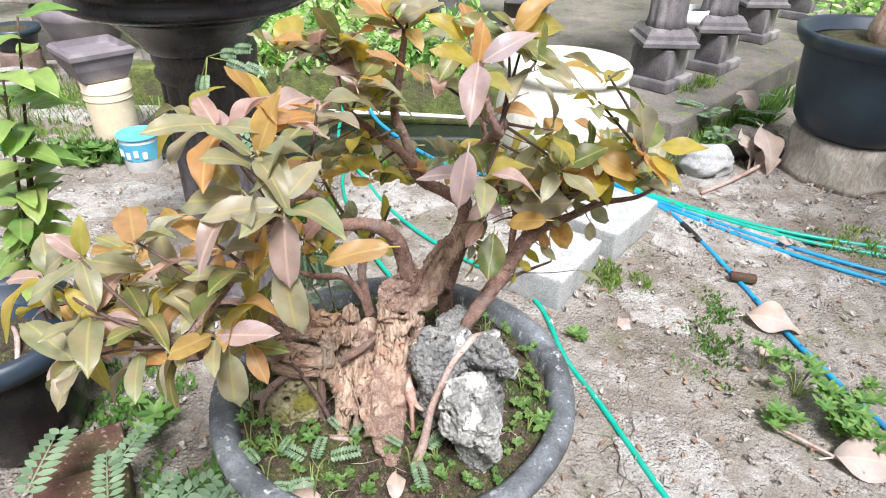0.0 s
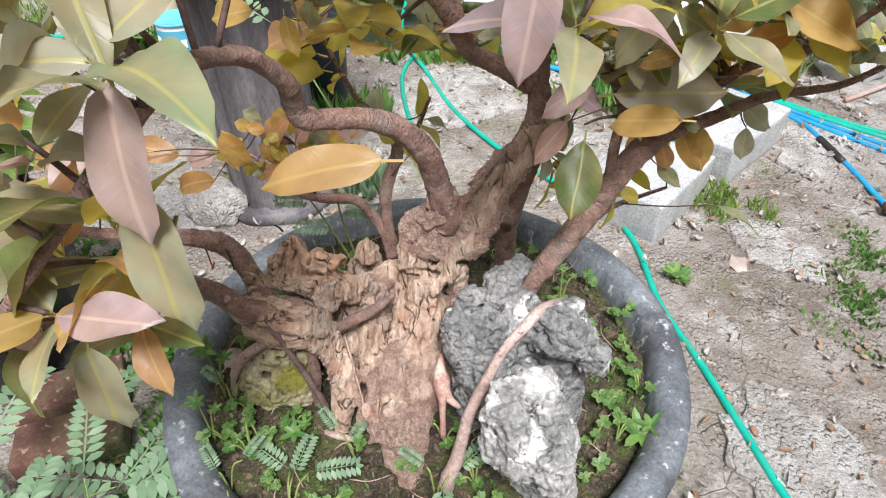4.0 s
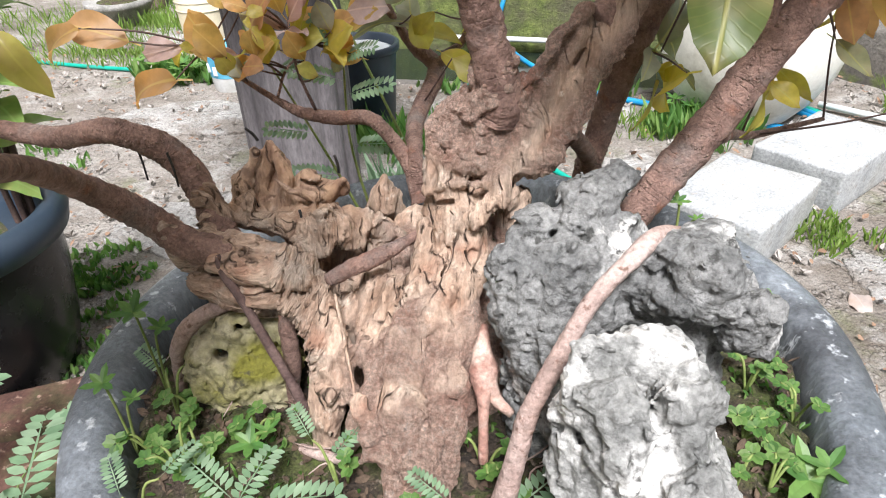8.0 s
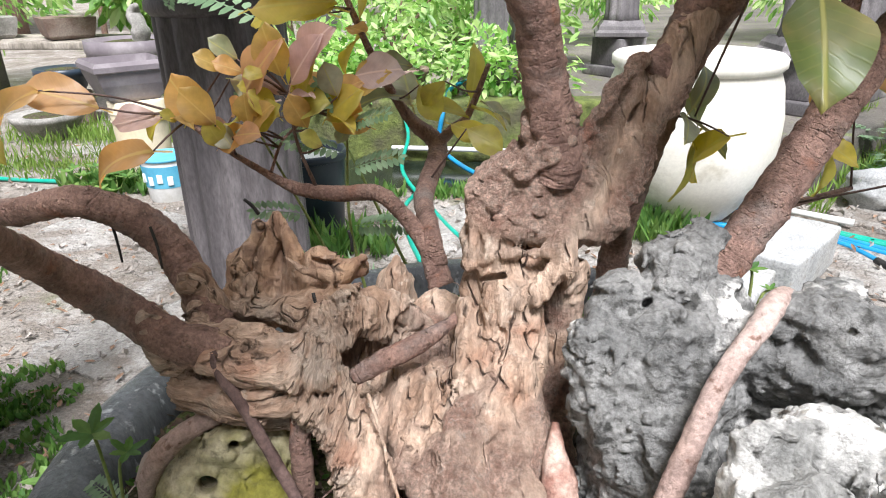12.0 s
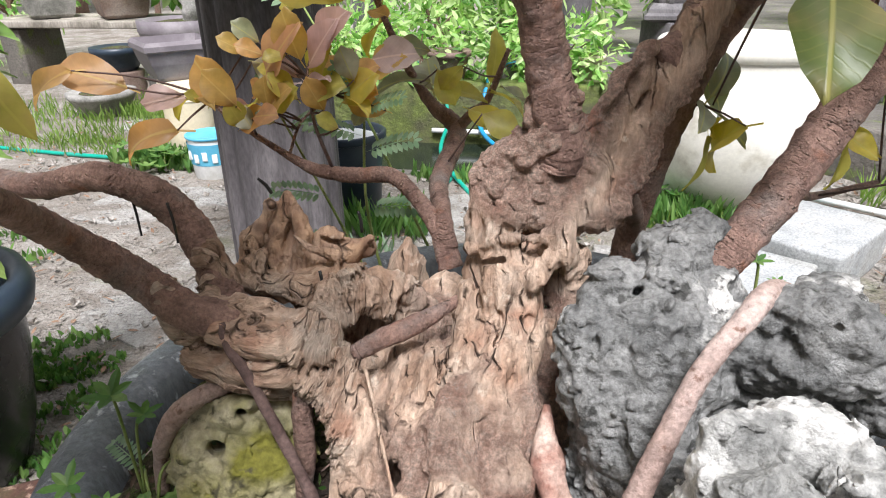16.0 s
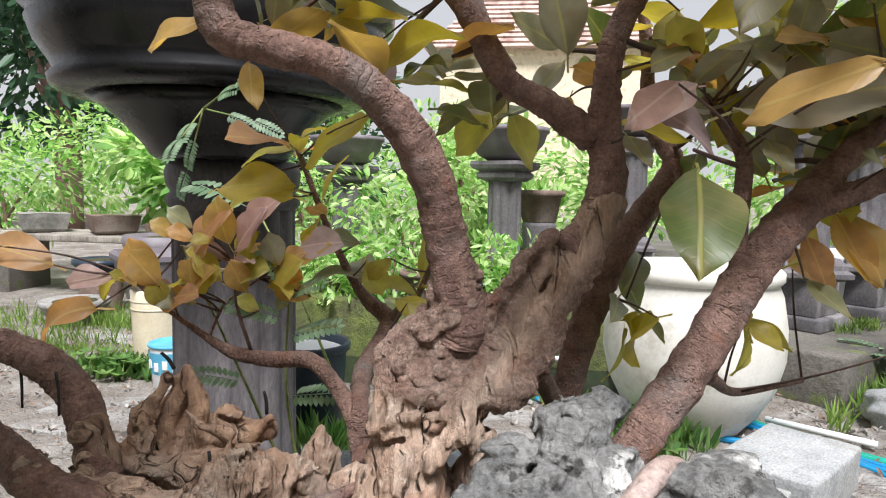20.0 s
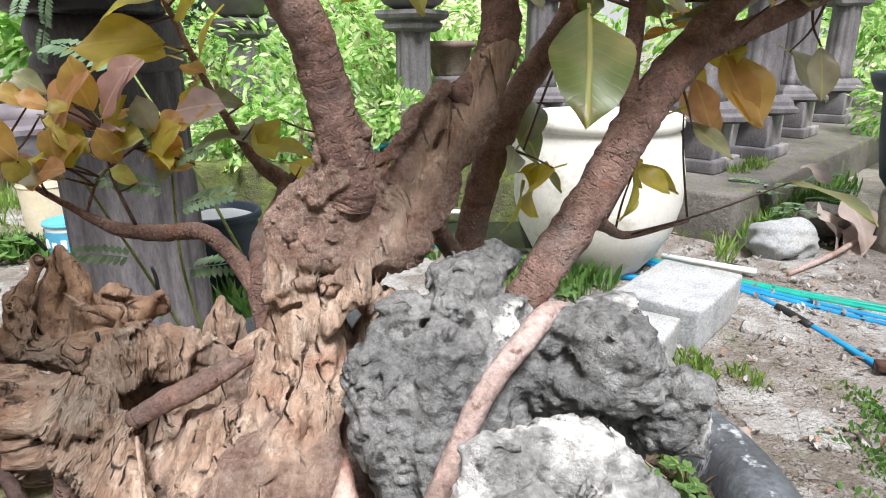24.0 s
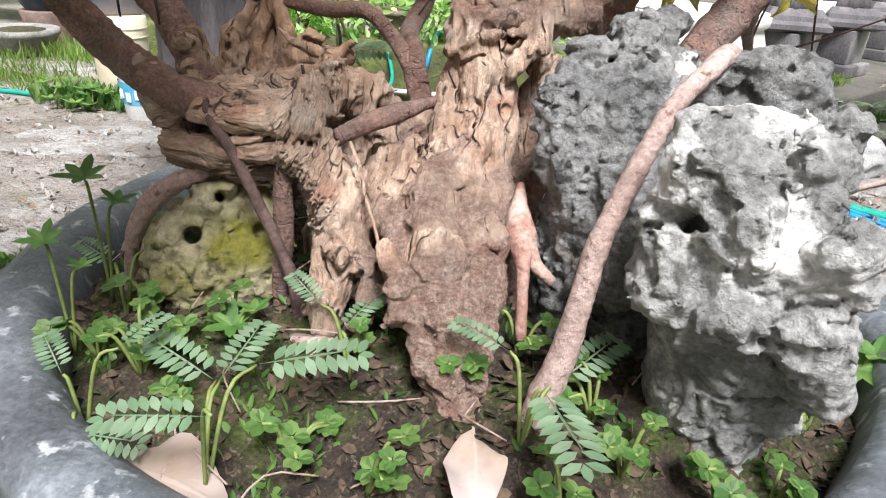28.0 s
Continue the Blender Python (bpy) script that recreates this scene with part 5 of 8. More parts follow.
SPLITS = (strand((-0.1301, 0.8025, 0.5962, 0.0028), (-0.1194, 0.7776, 0.5855, 0.0018), (-0.1081, 0.7592, 0.5661, 0.0015), (-0.0983, 0.7391, 0.5529, 0.0014), (-0.0959, 0.7361, 0.538, 0.0014))
    + strand((-0.1359, 0.8135, 0.5888, 0.0039), (-0.1238, 0.8293, 0.5863, 0.0047))
    + strand((-0.0701, 0.86, 0.6382, 0.002), (-0.0578, 0.8553, 0.6435, 0.0023))
    + strand((-0.2005, 0.8067, 0.6116, 0.0008), (-0.1766, 0.804, 0.6107, 0.0011), (-0.158, 0.8067, 0.61, 0.0008))
    + strand((-0.2099, 0.8037, 0.5942, 0.0008), (-0.189, 0.7979, 0.5973, 0.0011), (-0.1664, 0.7938, 0.5978, 0.0009))
    + strand((-0.2119, 0.8068, 0.5747, 0.001), (-0.1932, 0.8038, 0.5778, 0.001), (-0.1744, 0.7988, 0.5794, 0.001))
    + strand((-0.22, 0.8398, 0.6157, 0.0021), (-0.2019, 0.8384, 0.6135, 0.0027), (-0.1763, 0.8361, 0.6142, 0.0024))
    + strand((-0.1136, 0.7536, 0.5373, 0.0021), (-0.1225, 0.7534, 0.5158, 0.0018))
    + strand((-0.1457, 0.8309, 0.6198, 0.001), (-0.1425, 0.8235, 0.6068, 0.0016))
    + strand((-0.2015, 0.8649, 0.6371, 0.0032), (-0.196, 0.8696, 0.654, 0.0018))
    + strand((-0.1759, 0.8666, 0.6449, 0.0018), (-0.159, 0.87, 0.6387, 0.0021))
    + strand((-0.0775, 0.8029, 0.5932, 0.0009), (-0.0883, 0.8159, 0.5955, 0.001))
    + strand((-0.0728, 0.7991, 0.5994, 0.0012), (-0.068, 0.7981, 0.5988, 0.0012))
    + strand((-0.104, 0.8363, 0.5894, 0.0014), (-0.0969, 0.8209, 0.5836, 0.001))
    + strand((-0.0141, 0.8767, 0.6772, 0.0029), (-0.0103, 0.8845, 0.6844, 0.0026))
    + strand((-0.0258, 0.8481, 0.6341, 0.0033), (-0.027, 0.8458, 0.6103, 0.004), (-0.0273, 0.8344, 0.5894, 0.0027)))
trunk_me = solid("trunk", TRUNK, (-0.29, 0.67, 0.445), (0.085, 1.01, 0.80), 0.0014, 0.0042, trunk_grain, M_trunk, cuts=sunk(SPLITS, 0.011))
vc = np.empty(len(trunk_me.vertices) * 3, np.float32)
trunk_me.vertices.foreach_get("co", vc)
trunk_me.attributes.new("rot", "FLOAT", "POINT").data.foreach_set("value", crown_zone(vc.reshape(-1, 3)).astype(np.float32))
trunk_me.attributes.new("flow", "FLOAT", "POINT").data.foreach_set("value", arm_zone(vc.reshape(-1, 3)).astype(np.float32))
trunk_me.attributes.new("bark", "FLOAT", "POINT").data.foreach_set("value", bark_zone(vc.reshape(-1, 3)).astype(np.float32))
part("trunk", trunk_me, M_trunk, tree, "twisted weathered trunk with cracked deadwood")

LIMB = {
    "A": [(-0.030, 0.888, 0.695, 0.019), (-0.028, 0.885, 0.709, 0.0165), (-0.039, 0.882, 0.752, 0.0143), (-0.046, 0.872, 0.787, 0.0141), (-0.064, 0.855, 0.821, 0.0126), (-0.089, 0.835, 0.842, 0.0107), (-0.118, 0.82, 0.849, 0.0098), (-0.135, 0.81, 0.853, 0.0105), (-0.141, 0.805, 0.87, 0.0103), (-0.138, 0.79, 0.895, 0.009), (-0.15, 0.755, 0.93, 0.008), (-0.165, 0.70, 0.945, 0.007), (-0.195, 0.645, 0.915, 0.006), (-0.235, 0.605, 0.865, 0.005), (-0.275, 0.59, 0.82, 0.004)],
    "B": [(0.030, 0.940, 0.744, 0.014), (0.048, 0.955, 0.757, 0.0160), (0.059, 0.962, 0.791, 0.0144), (0.055, 0.962, 0.824, 0.0136), (0.056, 0.962, 0.861, 0.0105), (0.058, 0.96, 0.879, 0.0101), (0.069, 0.955, 0.905, 0.0093), (0.095, 0.93, 0.945, 0.009), (0.10, 0.87, 0.985, 0.008), (0.085, 0.77, 1.01, 0.007), (0.075, 0.70, 1.04, 0.006), (0.06, 0.69, 1.08, 0.004)],
    "B_side": [(0.048, 0.962, 0.819, 0.0125), (0.017, 0.955, 0.84, 0.0108), (-0.013, 0.95, 0.857, 0.0097), (-0.038, 0.945, 0.899, 0.0083), (-0.06, 0.94, 0.922, 0.0074), (-0.089, 0.935, 0.946, 0.0066), (-0.12, 0.91, 0.99, 0.005), (-0.13, 0.90, 1.05, 0.004)],
    "B_back": [(-0.01, 0.955, 0.86, 0.0075), (-0.026, 0.96, 0.885, 0.0078), (-0.041, 0.97, 0.923, 0.0075), (-0.055, 0.97, 0.96, 0.007), (-0.045, 0.93, 1.03, 0.006), (-0.035, 0.92, 1.09, 0.004)],
    "C": [(0.028, 1.015, 0.465, 0.016), (0.032, 1.018, 0.54, 0.0145), (0.035, 1.02, 0.60, 0.013), (0.042, 1.03, 0.624, 0.0127), (0.052, 1.03, 0.671, 0.0135), (0.066, 1.035, 0.712, 0.0135), (0.086, 1.05, 0.75, 0.0119), (0.114, 1.06, 0.789, 0.011), (0.12, 1.06, 0.812, 0.009), (0.101, 1.06, 0.84, 0.007), (0.09, 1.03, 0.90, 0.005), (0.07, 1.0, 0.97, 0.004)],
    "C_root": [(0.000, 0.915, 0.685, 0.007), (0.012, 0.93, 0.672, 0.0066), (0.022, 0.96, 0.649, 0.0071), (0.034, 1.0, 0.615, 0.0076), (0.034, 1.018, 0.585, 0.007)],
    "D": [(0.045, 0.872, 0.48, 0.014), (0.050, 0.873, 0.55, 0.0135), (0.055, 0.875, 0.60, 0.013), (0.068, 0.88, 0.635, 0.0134), (0.097, 0.90, 0.67, 0.0146), (0.123, 0.92, 0.704, 0.0151), (0.143, 0.93, 0.737, 0.0145), (0.173, 0.945, 0.773, 0.0141), (0.195, 0.955, 0.797, 0.0107), (0.221, 0.965, 0.822, 0.0086), (0.258, 0.97, 0.846, 0.007), (0.29, 0.93, 0.88, 0.005), (0.31, 0.89, 0.93, 0.003)],
    "D_low": [(0.174, 0.946, 0.772, 0.0104), (0.23, 0.955, 0.795, 0.0075), (0.279, 0.965, 0.815, 0.0061), (0.33, 0.95, 0.835, 0.004), (0.36, 0.93, 0.87, 0.003)],
    "D_twig": [(0.134, 0.926, 0.735, 0.0051), (0.136, 0.935, 0.77, 0.0056), (0.138, 0.94, 0.805, 0.005), (0.129, 0.95, 0.827, 0.0044), (0.118, 0.96, 0.846, 0.0029)],
    "D_twig2": [(0.120, 0.925, 0.672, 0.006), (0.138, 0.97, 0.655, 0.0044), (0.172, 1.03, 0.631, 0.0033), (0.234, 1.07, 0.632, 0.002)],
    "E": [(-0.222, 0.838, 0.6, 0.0126), (-0.238, 0.848, 0.622, 0.0112), (-0.254, 0.86, 0.645, 0.0118), (-0.27, 0.862, 0.665, 0.012), (-0.284, 0.852, 0.68, 0.0105), (-0.3, 0.845, 0.688, 0.0092), (-0.325, 0.845, 0.684, 0.0087), (-0.355, 0.85, 0.678, 0.0087), (-0.41, 0.84, 0.69, 0.006), (-0.45, 0.81, 0.72, 0.0042)],
    "F": [(-0.215, 0.825, 0.605, 0.0129), (-0.243, 0.818, 0.615, 0.0122), (-0.27, 0.822, 0.63, 0.0118), (-0.283, 0.808, 0.653, 0.0105), (-0.286, 0.787, 0.6756, 0.0092), (-0.277, 0.756, 0.7006, 0.008), (-0.262, 0.727, 0.72, 0.007), (-0.25, 0.7, 0.733, 0.0064), (-0.257, 0.68, 0.741, 0.006), (-0.294, 0.64, 0.757, 0.005), (-0.33, 0.61, 0.775, 0.0035)],
    "G": [(-0.268, 0.738, 0.713, 0.0055), (-0.3, 0.715, 0.712, 0.0048), (-0.34, 0.69, 0.716, 0.004), (-0.38, 0.66, 0.735, 0.003)],
    "small": [(-0.105, 0.955, 0.585, 0.010), (-0.115, 0.965, 0.611, 0.0078), (-0.134, 0.975, 0.634, 0.0061), (-0.156, 0.98, 0.65, 0.0062), (-0.185, 0.98, 0.649, 0.0062), (-0.218, 0.98, 0.653, 0.0049), (-0.245, 0.98, 0.667, 0.0027), (-0.28, 0.98, 0.69, 0.0022), (-0.303, 0.98, 0.71, 0.0018)],
    "small_up": [(-0.108, 0.96, 0.60, 0.008), (-0.113, 0.97, 0.623, 0.0069), (-0.126, 1.03, 0.631, 0.0082), (-0.121, 1.10, 0.655, 0.0086), (-0.142, 1.10, 0.677, 0.0064), (-0.158, 1.10, 0.699, 0.0042), (-0.182, 1.10, 0.746, 0.0031), (-0.205, 1.10, 0.803, 0.0026), (-0.214, 1.10, 0.823, 0.002)],
    "small_side": [(-0.122, 1.10, 0.656, 0.006), (-0.108, 1.10, 0.672, 0.0045), (-0.093, 1.10, 0.686, 0.0035), (-0.075, 1.10, 0.73, 0.002)],
    "small_twig": [(-0.203, 0.98, 0.655, 0.0015), (-0.214, 0.98, 0.689, 0.0013), (-0.217, 0.98, 0.725, 0.0010)],
    "small_twig2": [(-0.238, 0.98, 0.663, 0.0013), (-0.226, 0.985, 0.69, 0.0011), (-0.2, 0.99, 0.71, 0.0009)],
}
LIMB_OB = {}
SLIM = {"A": 0.87, "B": 0.84, "B_side": 0.88, "C": 0.92, "D": 0.87, "D_low": 0.88, "E": 0.95, "F": 0.95}
for key, pts in LIMB.items():
    big = max(p[3] for p in pts) > 0.008
    pts = [(*p[:3], p[3] * SLIM.get(key, 1.0)) for p in pts]
    LIMB_OB[key] = part("limb" if big else "branch", tube(pts, 20 if big else 9, 14 if big else 6, 0.13 if big else 0.06, 110.0, knots=0.045 if big else 0.03), M_bark if key != "small_twig" else M_twig, tree)

ROOTS = {
    "cross_root": ([(-0.1417, 0.8204, 0.5934, 0.0049), (-0.1263, 0.8257, 0.6008, 0.0062), (-0.1075, 0.8358, 0.6073, 0.0063), (-0.0905, 0.8536, 0.6106, 0.0038), (-0.0832, 0.8731, 0.6087, 0.0033)], M_bark),
    "aerial_root": ([(0.0954, 0.8352, 0.6432, 0.0036), (0.0851, 0.8216, 0.6535, 0.0041), (0.0699, 0.7999, 0.6623, 0.0054), (0.0569, 0.7837, 0.6562, 0.0052), (0.0432, 0.7716, 0.6444, 0.0051), (0.0331, 0.7615, 0.631, 0.0051), (0.026, 0.7526, 0.6176, 0.0053), (0.0191, 0.7447, 0.6038, 0.0055), (0.0126, 0.7376, 0.5896, 0.0056), (0.0075, 0.7317, 0.5746, 0.0058), (0.0041, 0.7258, 0.5563, 0.0062), (0.0007, 0.72, 0.5374, 0.0067), (-0.004, 0.7142, 0.5178, 0.0073), (-0.0092, 0.7096, 0.5018, 0.0082), (-0.0141, 0.7049, 0.4815, 0.0091)], M_root),
    "swollen_root": ([(-0.0277, 0.8077, 0.5795, 0.0019), (-0.0275, 0.7974, 0.5658, 0.0062), (-0.0257, 0.7883, 0.5541, 0.0098), (-0.0237, 0.7765, 0.5461, 0.0055), (-0.0224, 0.7679, 0.5337, 0.0036), (-0.0203, 0.7545, 0.5044, 0.0033)], M_pinkroot),
    "swollen_root2": ([(-0.0217, 0.7826, 0.5515, 0.0055), (-0.0148, 0.7775, 0.5406, 0.0043), (-0.0044, 0.7745, 0.5325, 0.0031)], M_pinkroot),
    "hanging_root": ([(-0.219, 0.812, 0.612, 0.0027), (-0.212, 0.806, 0.6, 0.0034), (-0.198, 0.798, 0.585, 0.0034), (-0.18, 0.788, 0.557, 0.0035), (-0.166, 0.782, 0.53, 0.0035), (-0.157, 0.778, 0.505, 0.0038), (-0.155, 0.775, 0.46, 0.0032)], M_darkroot),
    "post_root": ([(-0.17, 0.815, 0.595, 0.006), (-0.170, 0.802, 0.564, 0.0061), (-0.171, 0.80, 0.529, 0.0064), (-0.173, 0.795, 0.498, 0.0051), (-0.171, 0.79, 0.45, 0.0044)], M_bark),
    "arched_root": ([(-0.2152, 0.8342, 0.5617, 0.005), (-0.2197, 0.8226, 0.5638, 0.0056), (-0.2369, 0.8109, 0.5606, 0.0062), (-0.2531, 0.8029, 0.5491, 0.0065), (-0.2641, 0.7993, 0.5322, 0.0059), (-0.2722, 0.8003, 0.5099, 0.0046), (-0.2784, 0.8031, 0.4805, 0.0045)], M_root),
    "crack_root": ([(-0.1288, 0.801, 0.597, 0.0011), (-0.1199, 0.7839, 0.5891, 0.001), (-0.1137, 0.7718, 0.5754, 0.001), (-0.1068, 0.7587, 0.5665, 0.0009), (-0.1009, 0.7467, 0.5576, 0.0009), (-0.0952, 0.7357, 0.5506, 0.0008), (-0.0921, 0.7297, 0.5382, 0.0009)], M_trunk),
    "lying_root": ([(-0.155, 0.758, 0.487, 0.003), (-0.135, 0.752, 0.490, 0.004), (-0.11, 0.748, 0.492, 0.003)], M_root),
}
for key, (pts, m) in ROOTS.items():
    part("root", tube(pts, 12, 7, 0.12, 110.0, knots=0.04), m, tree, key.replace("_", " ").replace("2", ""))
for pts in ([(-0.215, 0.893, 0.664, 0.002), (-0.222, 0.89, 0.675, 0.0016)], [(-0.196, 0.880, 0.645, 0.002), (-0.193, 0.878, 0.622, 0.0018)], [(-0.160, 0.91, 0.632, 0.002), (-0.161, 0.908, 0.648, 0.0016)],
            [(-0.172, 0.856, 0.628, 0.0018), (-0.168, 0.850, 0.600, 0.0018)], [(-0.222, 0.87, 0.64, 0.0022), (-0.212, 0.868, 0.62, 0.0018)], [(-0.288, 0.85, 0.682, 0.0015), (-0.282, 0.845, 0.65, 0.0012)], [(-0.262, 0.848, 0.672, 0.0015), (-0.256, 0.842, 0.648, 0.0012)],
            [(-0.084, 0.842, 0.600, 0.0014), (-0.078, 0.836, 0.588, 0.0014)]):
    mid = tuple((a + b) / 2 + 0.0005 for a, b in zip(pts[0][:3], pts[1][:3])) + (pts[0][3],)
    part("wire_end", tube([(*q[:3], q[3] * 0.62) for q in (pts[0], mid, pts[1])], 6, 4), M_wire, tree, "black wire stub")

# ---- the rocks in the pot ----
GREY = (strand((-0.0037, 0.7928, 0.5995, 0.0165), (-0.0074, 0.8032, 0.6271, 0.0164), (0.0045, 0.821, 0.6484, 0.0158))
    + strand((0.0187, 0.7959, 0.5995, 0.0224), (0.0242, 0.8076, 0.6335, 0.0234), (0.0333, 0.836, 0.658, 0.017), (0.0517, 0.8553, 0.6699, 0.0099))
    + strand((0.0006, 0.7886, 0.5851, 0.0144), (0.0125, 0.7855, 0.5598, 0.0161), (0.019, 0.7769, 0.5368, 0.0148))
    + strand((0.0418, 0.7947, 0.6145, 0.0166), (0.0568, 0.8302, 0.6435, 0.0133))
    + strand((0.0259, 0.7848, 0.5956, 0.0193), (0.0332, 0.7719, 0.57, 0.0179), (0.0282, 0.7643, 0.5395, 0.0156))
    + strand((0.0559, 0.8097, 0.6345, 0.0141), (0.0749, 0.8034, 0.6286, 0.0152), (0.0881, 0.7998, 0.6367, 0.0136))
    + strand((0.0784, 0.8032, 0.6483, 0.0148), (0.0923, 0.7892, 0.6548, 0.0128), (0.1035, 0.7801, 0.6542, 0.0096))
    + strand((0.0869, 0.7885, 0.6349, 0.0157), (0.1058, 0.7848, 0.6359, 0.0117))
    + strand((0.1254, 0.7879, 0.6158, 0.0176), (0.1297, 0.7774, 0.6341, 0.0073))
    + strand((0.1005, 0.8108, 0.6522, 0.0131), (0.1088, 0.797, 0.6397, 0.0152)))
GREY += [((0.05, 0.815, 0.46), 0.046, (0.045, 0.825, 0.615), 0.030), ((0.010, 0.800, 0.46), 0.024, (0.010, 0.805, 0.56), 0.024), ((0.10, 0.815, 0.50), 0.03, (0.095, 0.81, 0.62), 0.022)]
WHITE = (strand((0.056, 0.69, 0.6081, 0.0158), (0.0721, 0.6875, 0.5961, 0.0159))
    + strand((0.0397, 0.7218, 0.6404, 0.0091), (0.0615, 0.7271, 0.6424, 0.0108))
    + strand((0.048, 0.706, 0.6273, 0.0171), (0.0601, 0.6903, 0.6193, 0.0172))
    + strand((0.0768, 0.706, 0.6366, 0.0139), (0.0806, 0.6931, 0.6031, 0.0178))
    + strand((0.038, 0.7138, 0.6222, 0.0118), (0.0371, 0.7153, 0.5972, 0.0166), (0.0375, 0.7121, 0.5736, 0.0171), (0.0574, 0.6893, 0.5768, 0.0186))
    + strand((0.0476, 0.7031, 0.5927, 0.017), (0.0522, 0.7013, 0.5599, 0.0157))
    + strand((0.0797, 0.7026, 0.5465, 0.0137), (0.0999, 0.7097, 0.5208, 0.0132), (0.1081, 0.7065, 0.5071, 0.0092))
    + strand((0.0912, 0.6806, 0.569, 0.0165), (0.1024, 0.6835, 0.545, 0.0118))
    + strand((0.0872, 0.6745, 0.6132, 0.0131), (0.0994, 0.6766, 0.5989, 0.0085))
    + strand((0.0728, 0.7222, 0.6393, 0.0137), (0.087, 0.7115, 0.6317, 0.0134)))
WHITE += [((0.085, 0.735, 0.46), 0.030, (0.075, 0.728, 0.56), 0.036), ((0.075, 0.728, 0.56), 0.036, (0.072, 0.735, 0.618), 0.024)]


def rock_skin(p):
    w = p + 0.005 * np.stack([vnoise(p, 42), vnoise(p + 5, 42), vnoise(p + 9, 42)], 1) + 0.002 * np.stack([vnoise(p, 110), vnoise(p + 5, 110), vnoise(p + 9, 110)], 1)
    pits = np.clip(vnoise(w, 78.0) - 0.34, 0, 1)
    holes = np.clip(vnoise(w + 3.3, 36.0) - 0.50, 0, 1)
    ledge = np.tanh(6 * vnoise(w + 1.3, 34.0))
    crack = np.exp(-((vnoise(w, 30.0) / 0.06) ** 2)) * np.clip(0.2 + 1.3 * vnoise(p, 18.0), 0, 1)
    rough = np.abs(vnoise(w, 90.0)) + 0.7 * np.abs(vnoise(w + 4, 170.0)) + 0.5 * np.abs(vnoise(w + 8, 300.0))
    return 0.0032 * vnoise(p, 24.0) + 0.0013 * ledge + 0.009 * pits + 0.022 * holes + 0.0045 * crack + 0.0046 * (0.55 - rough)


single("limestone_rock", solid("limestone_rock", GREY, (-0.04, 0.74, 0.45), (0.165, 0.89, 0.70), 0.0016, 0.007, rock_skin, M_rock), M_rock, "pitted grey limestone rock standing against the trunk", "rock")
single("limestone_rock", solid("limestone_rock", WHITE, (0.005, 0.64, 0.45), (0.15, 0.78, 0.67), 0.0016, 0.009, rock_skin, M_rockw), M_rockw, "white-crusted craggy limestone rock standing in the pot", "rock")
SMALL = (strand((-0.263, 0.8078, 0.4945, 0.0109), (-0.2512, 0.8094, 0.5121, 0.0128), (-0.2337, 0.8195, 0.5331, 0.0148))
    + strand((-0.2336, 0.8107, 0.5063, 0.021), (-0.2055, 0.8078, 0.5108, 0.0206), (-0.184, 0.8123, 0.5183, 0.0156))
    + strand((-0.2172, 0.8173, 0.5377, 0.0156), (-0.1975, 0.8241, 0.5353, 0.0174))
    + strand((-0.2325, 0.8015, 0.4862, 0.016), (-0.1937, 0.8004, 0.4908, 0.014))
    + strand((-0.261, 0.7991, 0.5095, 0.0057), (-0.2447, 0.8006, 0.5268, 0.0049), (-0.2236, 0.8058, 0.5498, 0.0048), (-0.2079, 0.8093, 0.5581, 0.0041))
    + strand((-0.2489, 0.7925, 0.5001, 0.0077), (-0.2177, 0.7901, 0.5048, 0.0069)))
SMALL_HOLES = (strand((-0.2217, 0.7819, 0.5378, 0.0052), (-0.2384, 0.8197, 0.5167, 0.0062))
    + strand((-0.2022, 0.7873, 0.5628, 0.0029), (-0.2215, 0.8229, 0.5442, 0.0036))
    + strand((-0.1784, 0.7778, 0.5501, 0.0035), (-0.1908, 0.8134, 0.5288, 0.0042)))
single("small_rock", solid("small_rock", SMALL, (-0.30, 0.77, 0.44), (-0.15, 0.86, 0.57), 0.0018, 0.007, rock_skin, M_smallrock, cuts=SMALL_HOLES), M_smallrock,
       "small yellowish mossy limestone with holes, under the trunk", "rock")
stone("pebble", (-0.055, 0.752, 0.497), (0.016, 0.012, 0.012), 4, M_rock, "small grey pebble at the foot of the trunk")

# ---- leaves of the bonsai ----
LEAF = {}
for kind, mat in M_leaf.items():
    LEAF[kind] = [leaf_mesh(kind + "_leaf", mat, w, b, f, wv, pw=pw) for w, b, f, wv, pw in ((0.40, 0.22, 0.22, 0.02, 0.85), (0.46, 0.45, 0.35, 0.03, 1.0), (0.45, 0.08, 0.15, 0.025, 0.9), (0.37, 0.60, 0.40, 0.03, 0.8), (0.58, 0.10, 0.22, 0.03, 1.1), (0.42, 0.15, 0.5, 0.035, 0.95), (0.74, 0.12, 0.18, 0.03, 1.25))]
rl = random.Random(5)


